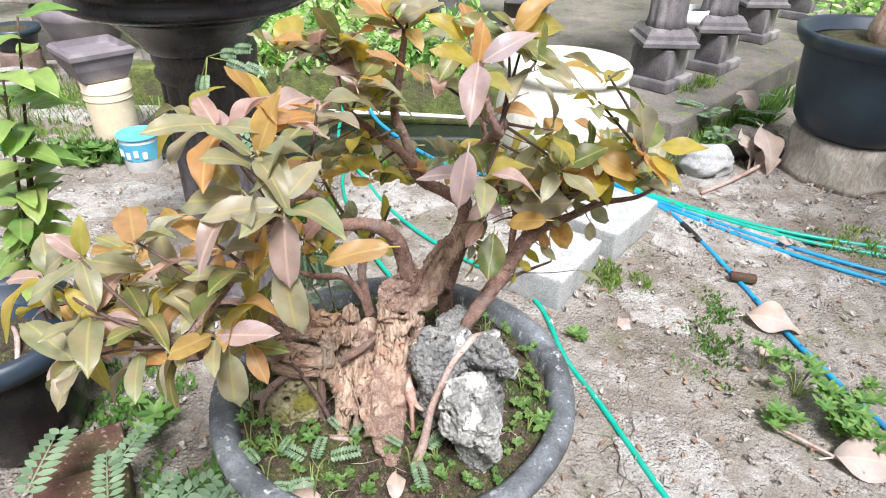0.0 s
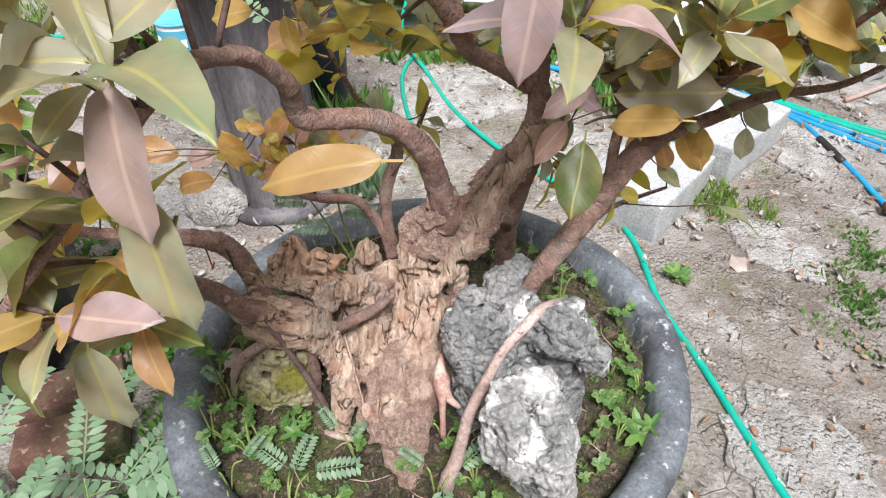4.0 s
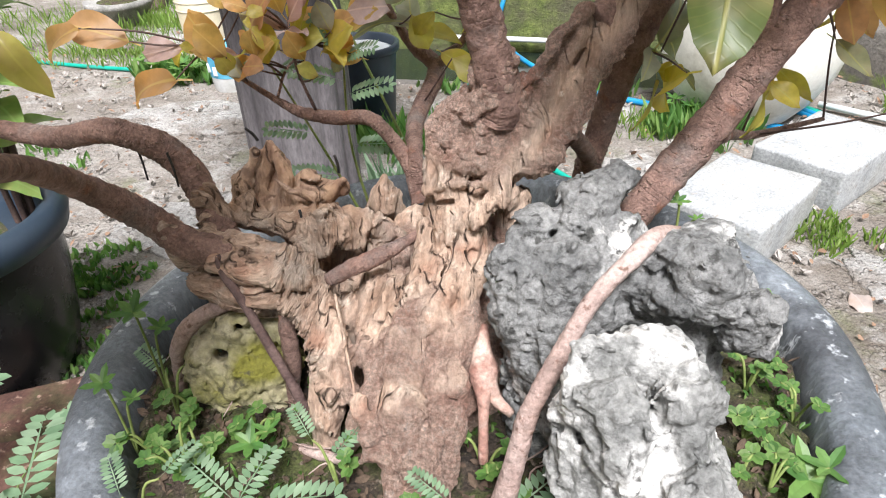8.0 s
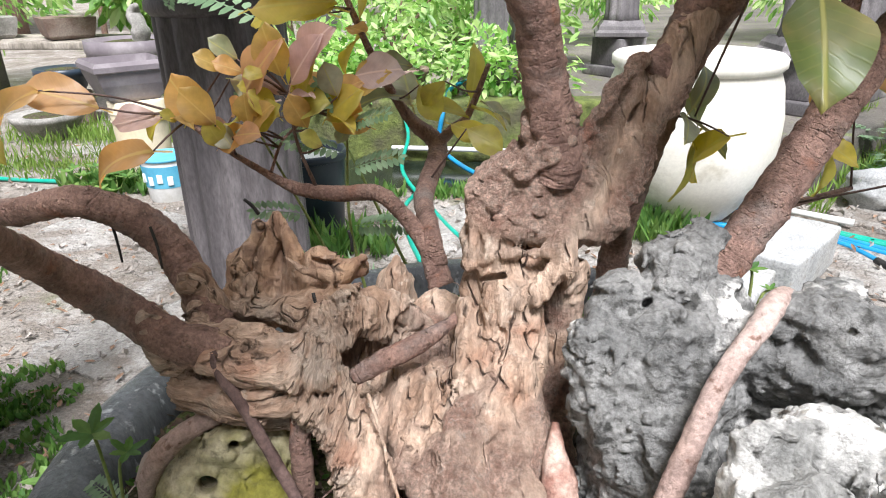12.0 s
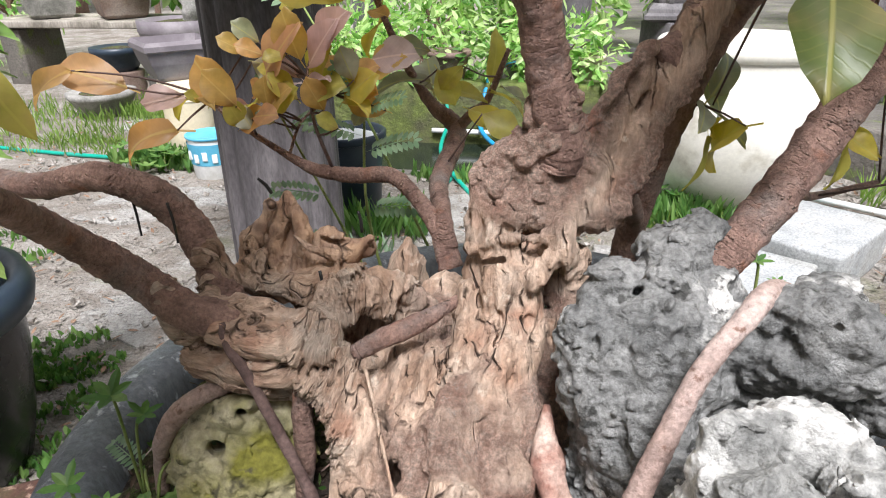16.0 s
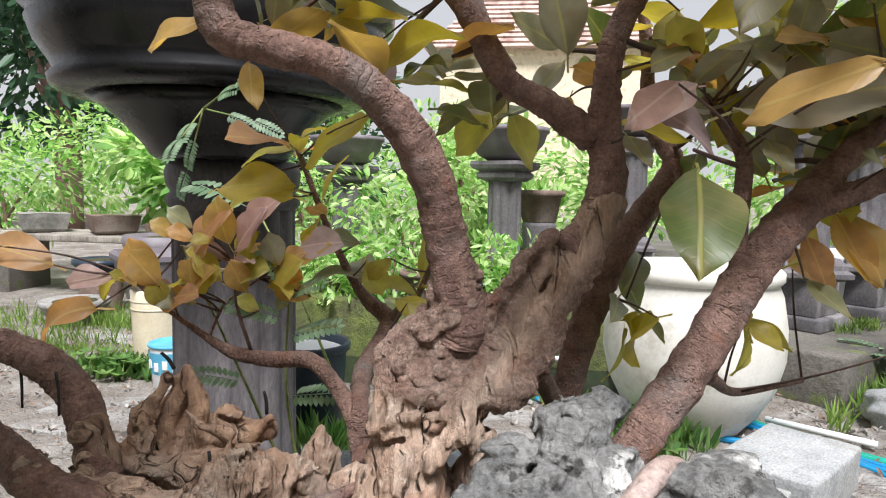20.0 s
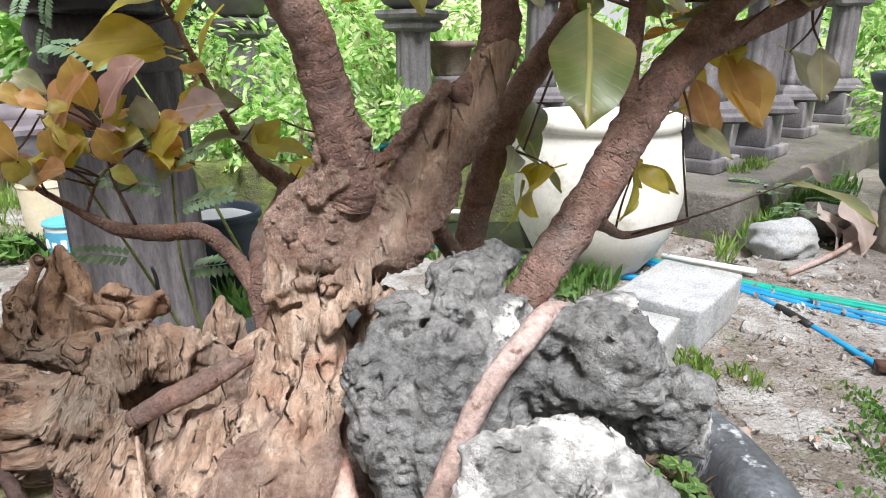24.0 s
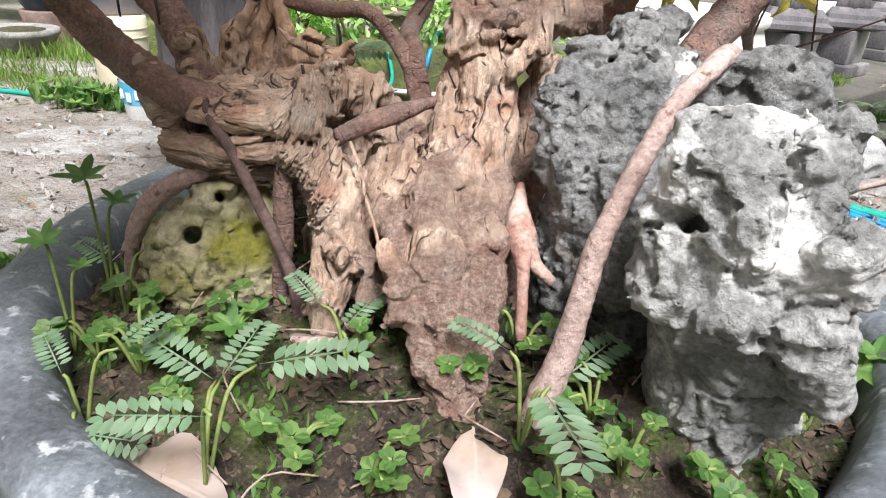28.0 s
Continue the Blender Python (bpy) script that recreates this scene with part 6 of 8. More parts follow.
def rosette(p, axis, n, size, kinds, parent=tree, openness=1.0, shapes=(0, 1, 2, 3, 5)):
    """A tuft of leaves round the end of a twig."""
    ax = Vector(axis).normalized()
    s = ax.orthogonal().normalized()
    t = ax.cross(s)
    a0 = rl.random() * 6.28
    for i in range(n):
        a = a0 + i * 2.4
        o = s * math.cos(a) + t * math.sin(a)
        k = openness * (0.55 + 0.75 * rl.random())
        d = (ax * (1 - 0.55 * k) + o * k + Vector((0, 0, -0.12))).normalized()
        q = Vector(p) - ax * (0.004 * i) + o * 0.004
        nrm = (ax * 0.7 + Vector((0, 0, 0.7)) - o * 0.45 + Vector((rl.uniform(-0.7, 0.7), rl.uniform(-0.7, 0.7), 0)))
        kind = rl.choice(kinds)
        placed("leaf", LEAF[kind][rl.choice(shapes)], parent, aim(q, d, nrm, size * (0.72 + 0.5 * rl.random())))


def twig(a, b, r=0.0022, mat=None, sag=0.0, parent=tree):
    a, b = Vector(a), Vector(b)
    m = (a + b) / 2 + Vector((rl.uniform(-1, 1), rl.uniform(-1, 1), rl.uniform(-1, 1))) * (b - a).length * 0.06 - Vector((0, 0, sag))
    part("twig", tube([(*a, r), (*m, r * 0.85), (*b, r * 0.6)], 7, 4), mat or M_twig, parent)


ENDS = {k: [Vector(p[:3]) for p in glide(v, 4)] for k, v in LIMB.items()}


def carry(p, keys):
    """The place on the named limbs from which a twig best reaches p."""
    best = min(((q - Vector(p)).length + 0.05 * abs(q.z - p[2] + 0.03), i, k) for k in keys for i, q in enumerate(ENDS[k]))
    return ENDS[best[2]][best[1]], LIMB_OB[best[2]]


def single_leaf(kind, a, b, shape=None):
    """One leaf from the end of its stalk to its tip, on a twig from the nearest limb."""
    a, b = Vector(a), Vector(b)
    d = b - a
    nrm = Vector((rl.uniform(-0.3, 0.3), -0.75, 0.65))
    q, limb = carry(a, LIMB_OB)
    placed("leaf", LEAF[kind][rl.choice((1, 2, 4)) if shape is None else shape], limb, aim(a, d, nrm, d.length * 1.04))
    if (q - a).length > 0.012:
        twig(q, a, 0.0010, parent=limb)


OL, OR, PK, GR, YE = "olive", "orange", "pink", "green", "yellow"
LEFT_HIGH = [(-0.143, 0.60, 1.00), (-0.174, 0.64, 1.035), (-0.222, 0.68, 1.05), (-0.267, 0.72, 1.04), (-0.177, 0.74, 1.05), (-0.13, 0.76, 1.045), (-0.187, 0.62, 1.0)]
LEFT_LOW = [(-0.303, 0.66, 0.858), (-0.27, 0.60, 0.823), (-0.325, 0.62, 0.838), (-0.384, 0.62, 0.837), (-0.408, 0.60, 0.786), (-0.237, 0.60, 0.832), (-0.194, 0.62, 0.904), (-0.342, 0.62, 0.787), (-0.45, 0.68, 0.74), (-0.40, 0.66, 0.89), (-0.47, 0.68, 0.85), (-0.31, 0.62, 0.94), (-0.262, 0.64, 0.855), (-0.222, 0.64, 0.84), (-0.319, 0.64, 0.778), (-0.215, 0.64, 0.785), (-0.235, 0.64, 0.93)]
LEFT_FAR = [(-0.489, 0.74, 0.78), (-0.43, 0.78, 0.79), (-0.40, 0.80, 0.76), (-0.46, 0.80, 0.73), (-0.50, 0.76, 0.71)]
TOP = [(-0.121, 0.90, 1.09), (-0.091, 0.88, 1.046), (-0.033, 0.92, 1.104), (-0.151, 0.90, 1.08), (-0.10, 0.94, 1.0), (-0.201, 0.92, 1.075), (-0.095, 0.92, 1.06), (-0.09, 0.92, 0.945), (-0.165, 0.92, 0.96), (-0.055, 0.92, 1.115), (-0.066, 0.92, 1.0)]
MID = [(0.054, 0.72, 1.11), (0.123, 0.78, 1.095), (0.045, 0.80, 1.115), (0.11, 0.80, 1.12), (0.071, 0.75, 0.965), (0.0, 0.80, 1.07), (0.076, 0.80, 1.03), (0.09, 0.80, 1.12)]
RIGHT = [(0.237, 0.90, 0.932), (0.189, 0.86, 0.925), (0.272, 0.92, 0.90), (0.308, 0.89, 0.945), (0.166, 0.85, 0.984), (0.34, 0.93, 0.89), (0.228, 0.88, 1.015), (0.236, 0.88, 1.05)]
BACK = [(-0.16, 0.93, 0.885), (-0.125, 0.95, 0.905), (-0.093, 0.95, 0.87), (-0.049, 0.97, 0.875), (-0.023, 1.0, 0.845), (0.029, 1.0, 0.885), (0.07, 1.0, 0.88), (0.121, 0.99, 0.895), (0.145, 0.99, 0.855), (0.17, 0.99, 0.865), (0.192, 0.99, 0.895), (0.20, 0.99, 0.85), (0.18, 1.0, 0.806), (0.21, 1.01, 0.80), (0.25, 0.99, 0.82), (0.23, 0.95, 0.87), (0.26, 0.96, 0.90), (0.15, 0.95, 0.90), (0.11, 0.95, 0.87), (0.30, 0.99, 0.86), (0.33, 1.0, 0.88), (0.28, 1.0, 0.92), (0.13, 1.03, 0.83), (0.22, 1.02, 0.84)]
for pts, keys, kinds, n, size, fwd in ((LEFT_HIGH, ("A",), (PK, OL, PK, OL, OL, OR, YE), 5, 0.074, (-0.2, -0.4, 0.9)), (LEFT_LOW, ("A",), (OL, OL, PK, OR, OL, YE, OL, GR), 5, 0.069, (-0.3, -0.4, 0.6)),
                                       (LEFT_FAR, ("E", "F", "G"), (OR, OL, YE, OL, PK), 6, 0.075, (-0.3, -0.1, 0.9)), (TOP, ("B_side", "B_back"), (OL, YE, PK, OL, GR, OL, OR), 6, 0.062, (0, 0, 1)),
                                       (MID, ("B",), (OL, GR, OR, PK, GR, YE, OL), 5, 0.066, (0, -0.3, 0.9)), (RIGHT, ("D", "D_low", "B"), (GR, OL, GR, YE, OR, OL), 5, 0.062, (0.4, -0.2, 0.7)),
                                       (BACK, ("B", "B_side", "D", "C"), (OL, OR, YE, OL, OL, GR, YE), 5, 0.056, (0.1, 0.1, 0.8))):
    for p in pts:
        ax = Vector(fwd) + Vector((rl.uniform(-0.5, 0.5), rl.uniform(-0.5, 0.5), rl.uniform(-0.2, 0.4)))
        ax.normalize()
        e = Vector(p)
        q, limb = carry(p, keys)
        twig(q, e, 0.0024, parent=limb)
        rosette(e, ax, n, size, kinds, limb, shapes=(1, 2, 4, 4) if p[1] > 0.84 else (0, 1, 2, 3, 5))
for p, ax, n, size, kinds in (((-0.303, 0.98, 0.71), (-0.3, 0, 0.8), 3, 0.038, (OR, YE)), ((-0.256, 0.98, 0.705), (-0.1, 0, 1), 3, 0.035, (OR, YE, PK)), ((-0.217, 0.98, 0.728), (0, 0, 1), 3, 0.038, (OR, OR, PK, YE)), ((-0.19, 1.0, 0.712), (0.4, 0, 0.8), 2, 0.04, (YE, OL)),
                              ((-0.142, 1.10, 0.70), (0.1, -0.1, 0.6), 3, 0.055, (YE, OL)), ((-0.085, 1.10, 0.70), (0.5, 0, 0.4), 3, 0.055, (YE, OL)), ((-0.214, 1.10, 0.823), (-0.2, -0.1, 0.8), 4, 0.055, (YE, OR)), ((-0.19, 1.1, 0.76), (-0.6, 0, 0.3), 3, 0.05, (YE, OR)),
                              ((0.081, 1.02, 0.705), (0.3, -0.2, 0.1), 3, 0.05, (GR, OL)), ((0.085, 1.02, 0.682), (0.4, -0.1, -0.2), 2, 0.05, (GR, YE)), ((0.15, 0.95, 0.70), (0.5, -0.2, -0.3), 2, 0.045, (YE,)), ((0.203, 1.0, 0.765), (0.2, -0.1, -0.5), 3, 0.06, (OR, YE))):
    rosette(p, ax, n, size, kinds, LIMB_OB["small" if p[0] < 0 else "D"])
twig((0.12, 1.05, 0.79), (0.083, 1.02, 0.702), 0.0012)
# single large leaves that stand out
for p, d, nrm, size, kind, v in (((0.101, 0.896, 0.796), (-0.12, -0.76, -0.63), (0, -0.6, 0.75), 0.078, GR, 4),
                                 ((-0.142, 0.60, 0.985), (0.0, -0.25, -0.6), (0.0, -0.7, 0.7), 0.085, PK, 0), ((-0.150, 0.60, 0.925), (0.1, -0.2, -0.7), (0, -0.7, 0.6), 0.085, OL, 2), ((-0.225, 0.60, 0.80), (-0.05, -0.1, -1), (0.1, -0.8, 0.4), 0.085, OL, 2),
                                 ((-0.045, 0.69, 0.895), (-1, -0.25, -0.05), (0, -0.5, 0.8), 0.085, OR, 0), ((0.044, 0.69, 1.02), (-0.1, -0.2, -0.7), (0, -0.8, 0.5), 0.075, PK, 0), ((0.32, 0.87, 0.955), (1, -0.1, 0.05), (0, -0.4, 0.9), 0.07, YE, 2), ((0.31, 0.87, 0.94), (0.8, -0.3, -0.4), (0, -0.4, 0.9), 0.065, YE, 0),
                                 ((0.075, 0.93, 0.835), (0.55, -0.2, -0.15), (0, -0.6, 0.7), 0.055, PK, 1)):
    placed("leaf", LEAF[kind][v], tree, aim(p, d, nrm, size))
twig((0.138, 0.94, 0.80), (0.100, 0.905, 0.808), 0.0018)
# leaves that can be told apart one by one: kind, stalk end, tip
for kind, a, b in ((PK, (.079, .855, .837), (.052, .824, .816)), (OR, (-.216, 1.093, .82), (-.24, 1.023, .829)), (YE, (-.224, 1.122, .773), (-.308, 1.12, .788)), (GR, (.078, 1.051, .718), (.115, 1.055, .685)),
                   (YE, (.102, .996, .693), (.067, 1.049, .656)), (OR, (.226, 1.088, .741), (.236, 1.04, .713)), (OL, (.279, 1.028, .773), (.327, 1.042, .734)), (OR, (.171, .85, .846), (.116, .88, .827)),
                   (OR, (-.218, .94, .894), (-.269, .95, .881)), (OR, (-.203, .98, .874), (-.192, .96, .839)), (YE, (-.131, 1.05, .843), (-.2, 1.08, .808)), (PK, (-.109, 1, .892), (-.104, 1, .854))):
    single_leaf(kind, a, b)
for kind, a, b in ((OR, (.217, .98, .774), (.237, .96, .728)), (OL, (-.021, 1.02, .887), (-.089, 1.02, .877)), (YE, (-.012, 1.02, .855), (-.056, 1.03, .812)),
                   (YE, (-.012, 1.03, .846), (.012, 1.05, .801)), (OL, (-.033, 1.02, .853), (-.07, 1.02, .829)), (YE, (-.104, 1.05, .688), (-.067, 1.03, .677)), (OR, (.034, 1, .852), (.025, 1, .824)),
                   (OL, (.1, .93, .87), (.072, .9, .856)), (PK, (.127, 1, .88), (.165, 1, .876)), (OL, (.158, .93, .865), (.164, .92, .901)), (YE, (.146, .97, .852), (.13, .97, .815)), (OR, (.18, 1.02, .74), (.162, 1.02, .709))):
    single_leaf(kind, a, b)
for kind, a, b in ((YE, (.171, 1.02, .692), (.197, 1, .673)), (YE, (.183, 1, .825), (.205, .98, .849)), (OR, (.228, 1, .763), (.24, .97, .735)), (OR, (.193, .96, .899), (.218, .95, .882)), (OR, (-.123, 1, .915), (-.151, .98, .902)), (OL, (-.177, .96, .901), (-.128, .96, .908))):
    single_leaf(kind, a, b)
# broad leaves among the upper limbs
for kind, a, b in ((OL, (0.124, 0.92, 0.832), (0.216, 0.9, 0.851)), (OL, (0.16, 0.92, 0.931), (0.112, 0.89, 0.877)), (GR, (0.099, 0.92, 0.931), (0.038, 0.9, 0.896)), (OR, (0.232, 0.92, 0.904), (0.181, 0.9, 0.92)), (PK, (0.103, 0.92, 0.846), (0.058, 0.89, 0.825)), (GR, (0.151, 0.92, 0.872), (0.166, 0.9, 0.853)), (OR, (0.265, 0.92, 0.897), (0.214, 0.9, 0.89)), (OL, (0.196, 0.92, 0.892), (0.164, 0.9, 0.918)), (OR, (0.174, 0.92, 0.872), (0.139, 0.9, 0.873)), (OL, (0.225, 0.92, 0.847), (0.244, 0.9, 0.858)), (OL, (0.076, 0.92, 0.901), (0.106, 0.9, 0.901)), (OR, (0.082, 0.92, 0.862), (0.112, 0.94, 0.872)), (YE, (0.101, 0.97, 0.903), (0.082, 0.95, 0.876))):
    single_leaf(kind, a, b, rl.choice((2, 4)))
for kind, a, b in ((OL, (0.133, 0.92, 0.869), (0.144, 0.9, 0.849)), (YE, (0.21, 0.97, 0.815), (0.211, 0.98, 0.834)), (OL, (0.143, 0.92, 0.816), (0.151, 0.9, 0.796)), (YE, (0.209, 0.97, 0.773), (0.197, 0.97, 0.794)), (OL, (0.209, 0.92, 0.8), (0.194, 0.91, 0.809)), (YE, (0.268, 0.97, 0.842), (0.283, 0.95, 0.843)), (OL, (0.064, 0.92, 0.818), (0.075, 0.9, 0.799)), (OR, (0.205, 0.97, 0.773), (0.231, 0.96, 0.725)), (OL, (0.269, 0.97, 0.777), (0.271, 0.96, 0.744)), (OR, (0.189, 0.97, 0.757), (0.2, 0.96, 0.727)), (YE, (0.155, 0.97, 0.697), (0.178, 0.96, 0.683)), (OL, (0.19, 0.97, 0.728), (0.218, 0.96, 0.705))):
    single_leaf(kind, a, b, rl.choice((2, 4)))
# upright round leaves on the low twigs behind the trunk
for kind, a, b in ((OR, (-0.22, 0.98, 0.736), (-0.228, 0.97, 0.769)), (PK, (-0.211, 0.98, 0.743), (-0.184, 0.97, 0.772)), (OR, (-0.282, 0.98, 0.7), (-0.3, 0.97, 0.734)), (OR, (-0.245, 0.97, 0.701), (-0.244, 0.96, 0.725)), (YE, (-0.243, 0.97, 0.701), (-0.223, 0.96, 0.721)), (YE, (-0.22, 0.98, 0.714), (-0.189, 0.97, 0.724)), (OL, (-0.256, 0.99, 0.748), (-0.269, 0.98, 0.762)), (OR, (-0.264, 0.98, 0.742), (-0.277, 0.97, 0.753)), (PK, (-0.312, 0.97, 0.709), (-0.342, 0.96, 0.708)), (OR, (-0.311, 0.95, 0.689), (-0.378, 0.94, 0.683)), (OR, (-0.271, 0.97, 0.687), (-0.247, 0.96, 0.702)), (OL, (-0.271, 0.97, 0.705), (-0.258, 0.96, 0.692))):
    single_leaf(kind, a, Vector(a).lerp(Vector(b), 1.1), 6 if (Vector(b) - Vector(a)).length < 0.05 else 3)
for kind, a, b in ((YE, (-0.199, 1.06, 0.78), (-0.268, 1.05, 0.792)), (PK, (-0.174, 1, 0.734), (-0.138, 0.99, 0.743)), (OR, (-0.189, 1, 0.719), (-0.168, 0.99, 0.733)), (YE, (-0.227, 0.97, 0.742), (-0.239, 0.96, 0.741)), (YE, (-0.239, 0.98, 0.726), (-0.248, 0.97, 0.732)), (OL, (-0.263, 0.99, 0.734), (-0.233, 0.98, 0.729)), (OR, (-0.262, 0.98, 0.708), (-0.253, 0.97, 0.723)), (YE, (-0.214, 0.98, 0.722), (-0.198, 0.97, 0.717)), (OR, (-0.187, 1, 0.711), (-0.168, 0.99, 0.714)), (OL, (-0.177, 1, 0.698), (-0.185, 0.99, 0.688)), (YE, (-0.299, 0.97, 0.707), (-0.304, 0.96, 0.714)), (OR, (-0.254, 0.96, 0.698), (-0.233, 0.95, 0.704))):
    single_leaf(kind, a, Vector(a).lerp(Vector(b), 1.1), 6 if (Vector(b) - Vector(a)).length < 0.05 else 3)
for kind, a, b in ((OR, (-.372, .93, .735), (-.425, .92, .720)), (OR, (-.345, .95, .720), (-.395, .94, .738)), (OR, (-.40, .86, .785), (-.445, .85, .765)), (YE, (-.38, .86, .752), (-.345, .84, .715)), (OR, (-.41, .88, .82), (-.37, .86, .835)), (YE, (-.43, .85, .83), (-.40, .83, .86))):
    single_leaf(kind, a, b)
for kind, a, b in ((OR, (-0.251, 0.975, 0.722), (-0.217, 0.965, 0.766)), (PK, (-0.213, 0.975, 0.732), (-0.188, 0.965, 0.768)), (OR, (-0.266, 0.96, 0.706), (-0.285, 0.95, 0.732)), (OR, (-0.242, 0.965, 0.704), (-0.223, 0.955, 0.723)), (YE, (-0.222, 0.97, 0.71), (-0.238, 0.96, 0.73)), (YE, (-0.217, 0.985, 0.717), (-0.2, 0.975, 0.75)), (OL, (-0.182, 0.985, 0.722), (-0.188, 0.975, 0.746)), (YE, (-0.194, 0.99, 0.704), (-0.166, 0.98, 0.73)), (OR, (-0.178, 1, 0.724), (-0.145, 0.99, 0.743)), (YE, (-0.266, 1.05, 0.779), (-0.195, 1.04, 0.789))):
    single_leaf(kind, a, b, 6 if (Vector(b) - Vector(a)).length < 0.04 else 4)
for kind, a, b in ((OR, (-0.202, 0.97, 0.702), (-0.211, 0.96, 0.726)), (YE, (-0.265, 0.965, 0.688), (-0.271, 0.955, 0.71)), (OR, (-0.162, 1, 0.696), (-0.19, 0.99, 0.704)), (YE, (-0.13, 1.05, 0.72), (-0.112, 1.04, 0.695)), (YE, (-0.109, 1.05, 0.723), (-0.126, 1.04, 0.706)), (OL, (-0.134, 1.04, 0.736), (-0.157, 1.03, 0.743)), (OR, (-0.249, 0.98, 0.74), (-0.266, 0.97, 0.749)), (YE, (-0.192, 0.97, 0.689), (-0.204, 0.96, 0.7)), (OL, (-0.242, 0.97, 0.692), (-0.251, 0.96, 0.701)), (YE, (-0.09, 1.03, 0.689), (-0.059, 1.02, 0.676))):
    single_leaf(kind, a, b, 6 if (Vector(b) - Vector(a)).length < 0.04 else 4)
placed("leaf", LEAF[OL][0], LIMB_OB["D_twig2"], aim((0.256, 0.955, 0.690), (0.06, -0.02, -0.013), (0, 0.3, 1), 0.062))
twig((0.172, 1.03, 0.631), (0.256, 0.955, 0.690), 0.0010, parent=LIMB_OB["D_twig2"])

# ---- weeds, moss and dead leaves in the pot ----
rw = random.Random(11)


def leaf_bits(bits, fold=0.25):
    """Many small pointed or rounded leaves in one mesh: (place, along, normal, length, width) each."""
    co, fa = [], []
    for p, d, n, L, W in bits:
        y = Vector(d).normalized()
        z = Vector(n) - y * Vector(n).dot(y)
        z = z.normalized() if z.length > 1e-4 else y.orthogonal().normalized()
        x = y.cross(z)
        p = Vector(p)
        i = len(co)
        for a, b, c in ((0, 0, 0), (-0.42, 0.35, fold), (-0.36, 0.72, fold), (0, 1, -0.05), (0.36, 0.72, fold), (0.42, 0.35, fold)):
            co.append(p + x * (a * W) + y * (b * L) + z * (c * abs(a) * W))
        fa += [(i, i + 3, i + 2, i + 1), (i, i + 5, i + 4, i + 3)]
    return co, fa


def bits_mesh(name, bits, mat, fold=0.25):
    co, fa = leaf_bits(bits, fold)
    me = bpy.data.meshes.new(name)
    me.from_pydata([tuple(c) for c in co], [], fa)
    me.materials.append(mat)
    me.update()
    return me


def feather_mesh(name, mat, pairs=9):
    """A feathery leaf one unit long along y: a midrib with paired oval leaflets."""
    bits = []
    for i in range(pairs):
        u = 0.18 + 0.80 * i / (pairs - 1)
        L = 0.25 * (1 - 0.55 * abs(u - 0.55) ** 1.3)
        z = 0.10 * math.sin(u * 2.6)
        for s in (-1, 1):
            bits.append(((0.01 * s, u, z), (s, 0.45, -0.12), (0.25 * s, 0.1, 1), L, 0.115))
    bits.append(((0, 0.98, 0.05), (0, 1, -0.2), (0, 0, 1), 0.16, 0.1))
    bits.append(((-0.012, 0, 0), (0, 1, 0.12), (0, 0, 1), 1.0, 0.03))
    return bits_mesh(name, bits, mat, 0.1)


def clover_mesh(name, mat):
    bits = []
    for k in range(3):
        a = k * 2.094
        d = Vector((math.cos(a), math.sin(a), 0.1))
        for s in (-0.35, 0.35):
            e = Vector((math.cos(a + s), math.sin(a + s), 0.12))
            bits.append((d * 0.03, e, (0, 0, 1), 0.55, 0.5))
    return bits_mesh(name, bits, mat, 0.15)


def broad_mesh(name, mat):
    bits = [((0, 0, 0), (math.cos(a), math.sin(a), 0.35), (0, 0, 1), 0.9 + 0.25 * (k % 2), 0.5) for k, a in enumerate(np.arange(0, 6.2, 1.04))]
    return bits_mesh(name, bits, mat, 0.2)


FEATHER, CLOVER, BROAD = feather_mesh("feather_leaf", M_fern), clover_mesh("clover_leaf", M_clover), broad_mesh("broad_weed", M_weed)


def sprout(name, label, base, tips, me, size, stem=M_stem, r=0.0011, cat="weed"):
    """A small weed: stems from its base to each tip, with a leaf there; tips are (place, direction)."""
    th = thing(name, label, cat, base, group=name + "s in the pot")
    for p, d, k in tips:
        a, b = Vector(base), Vector(p)
        mid = (a + b) / 2 + Vector((0, 0, 0.35 * (b - a).length))
        part("stem", tube([(*a, r), (*mid, r), (*b, r * 0.7)], 6, 4), stem, th)
        placed("leaf", me, th, aim(p, d, (rw.uniform(-0.25, 0.25), -0.25, 1), size * k))
    return th


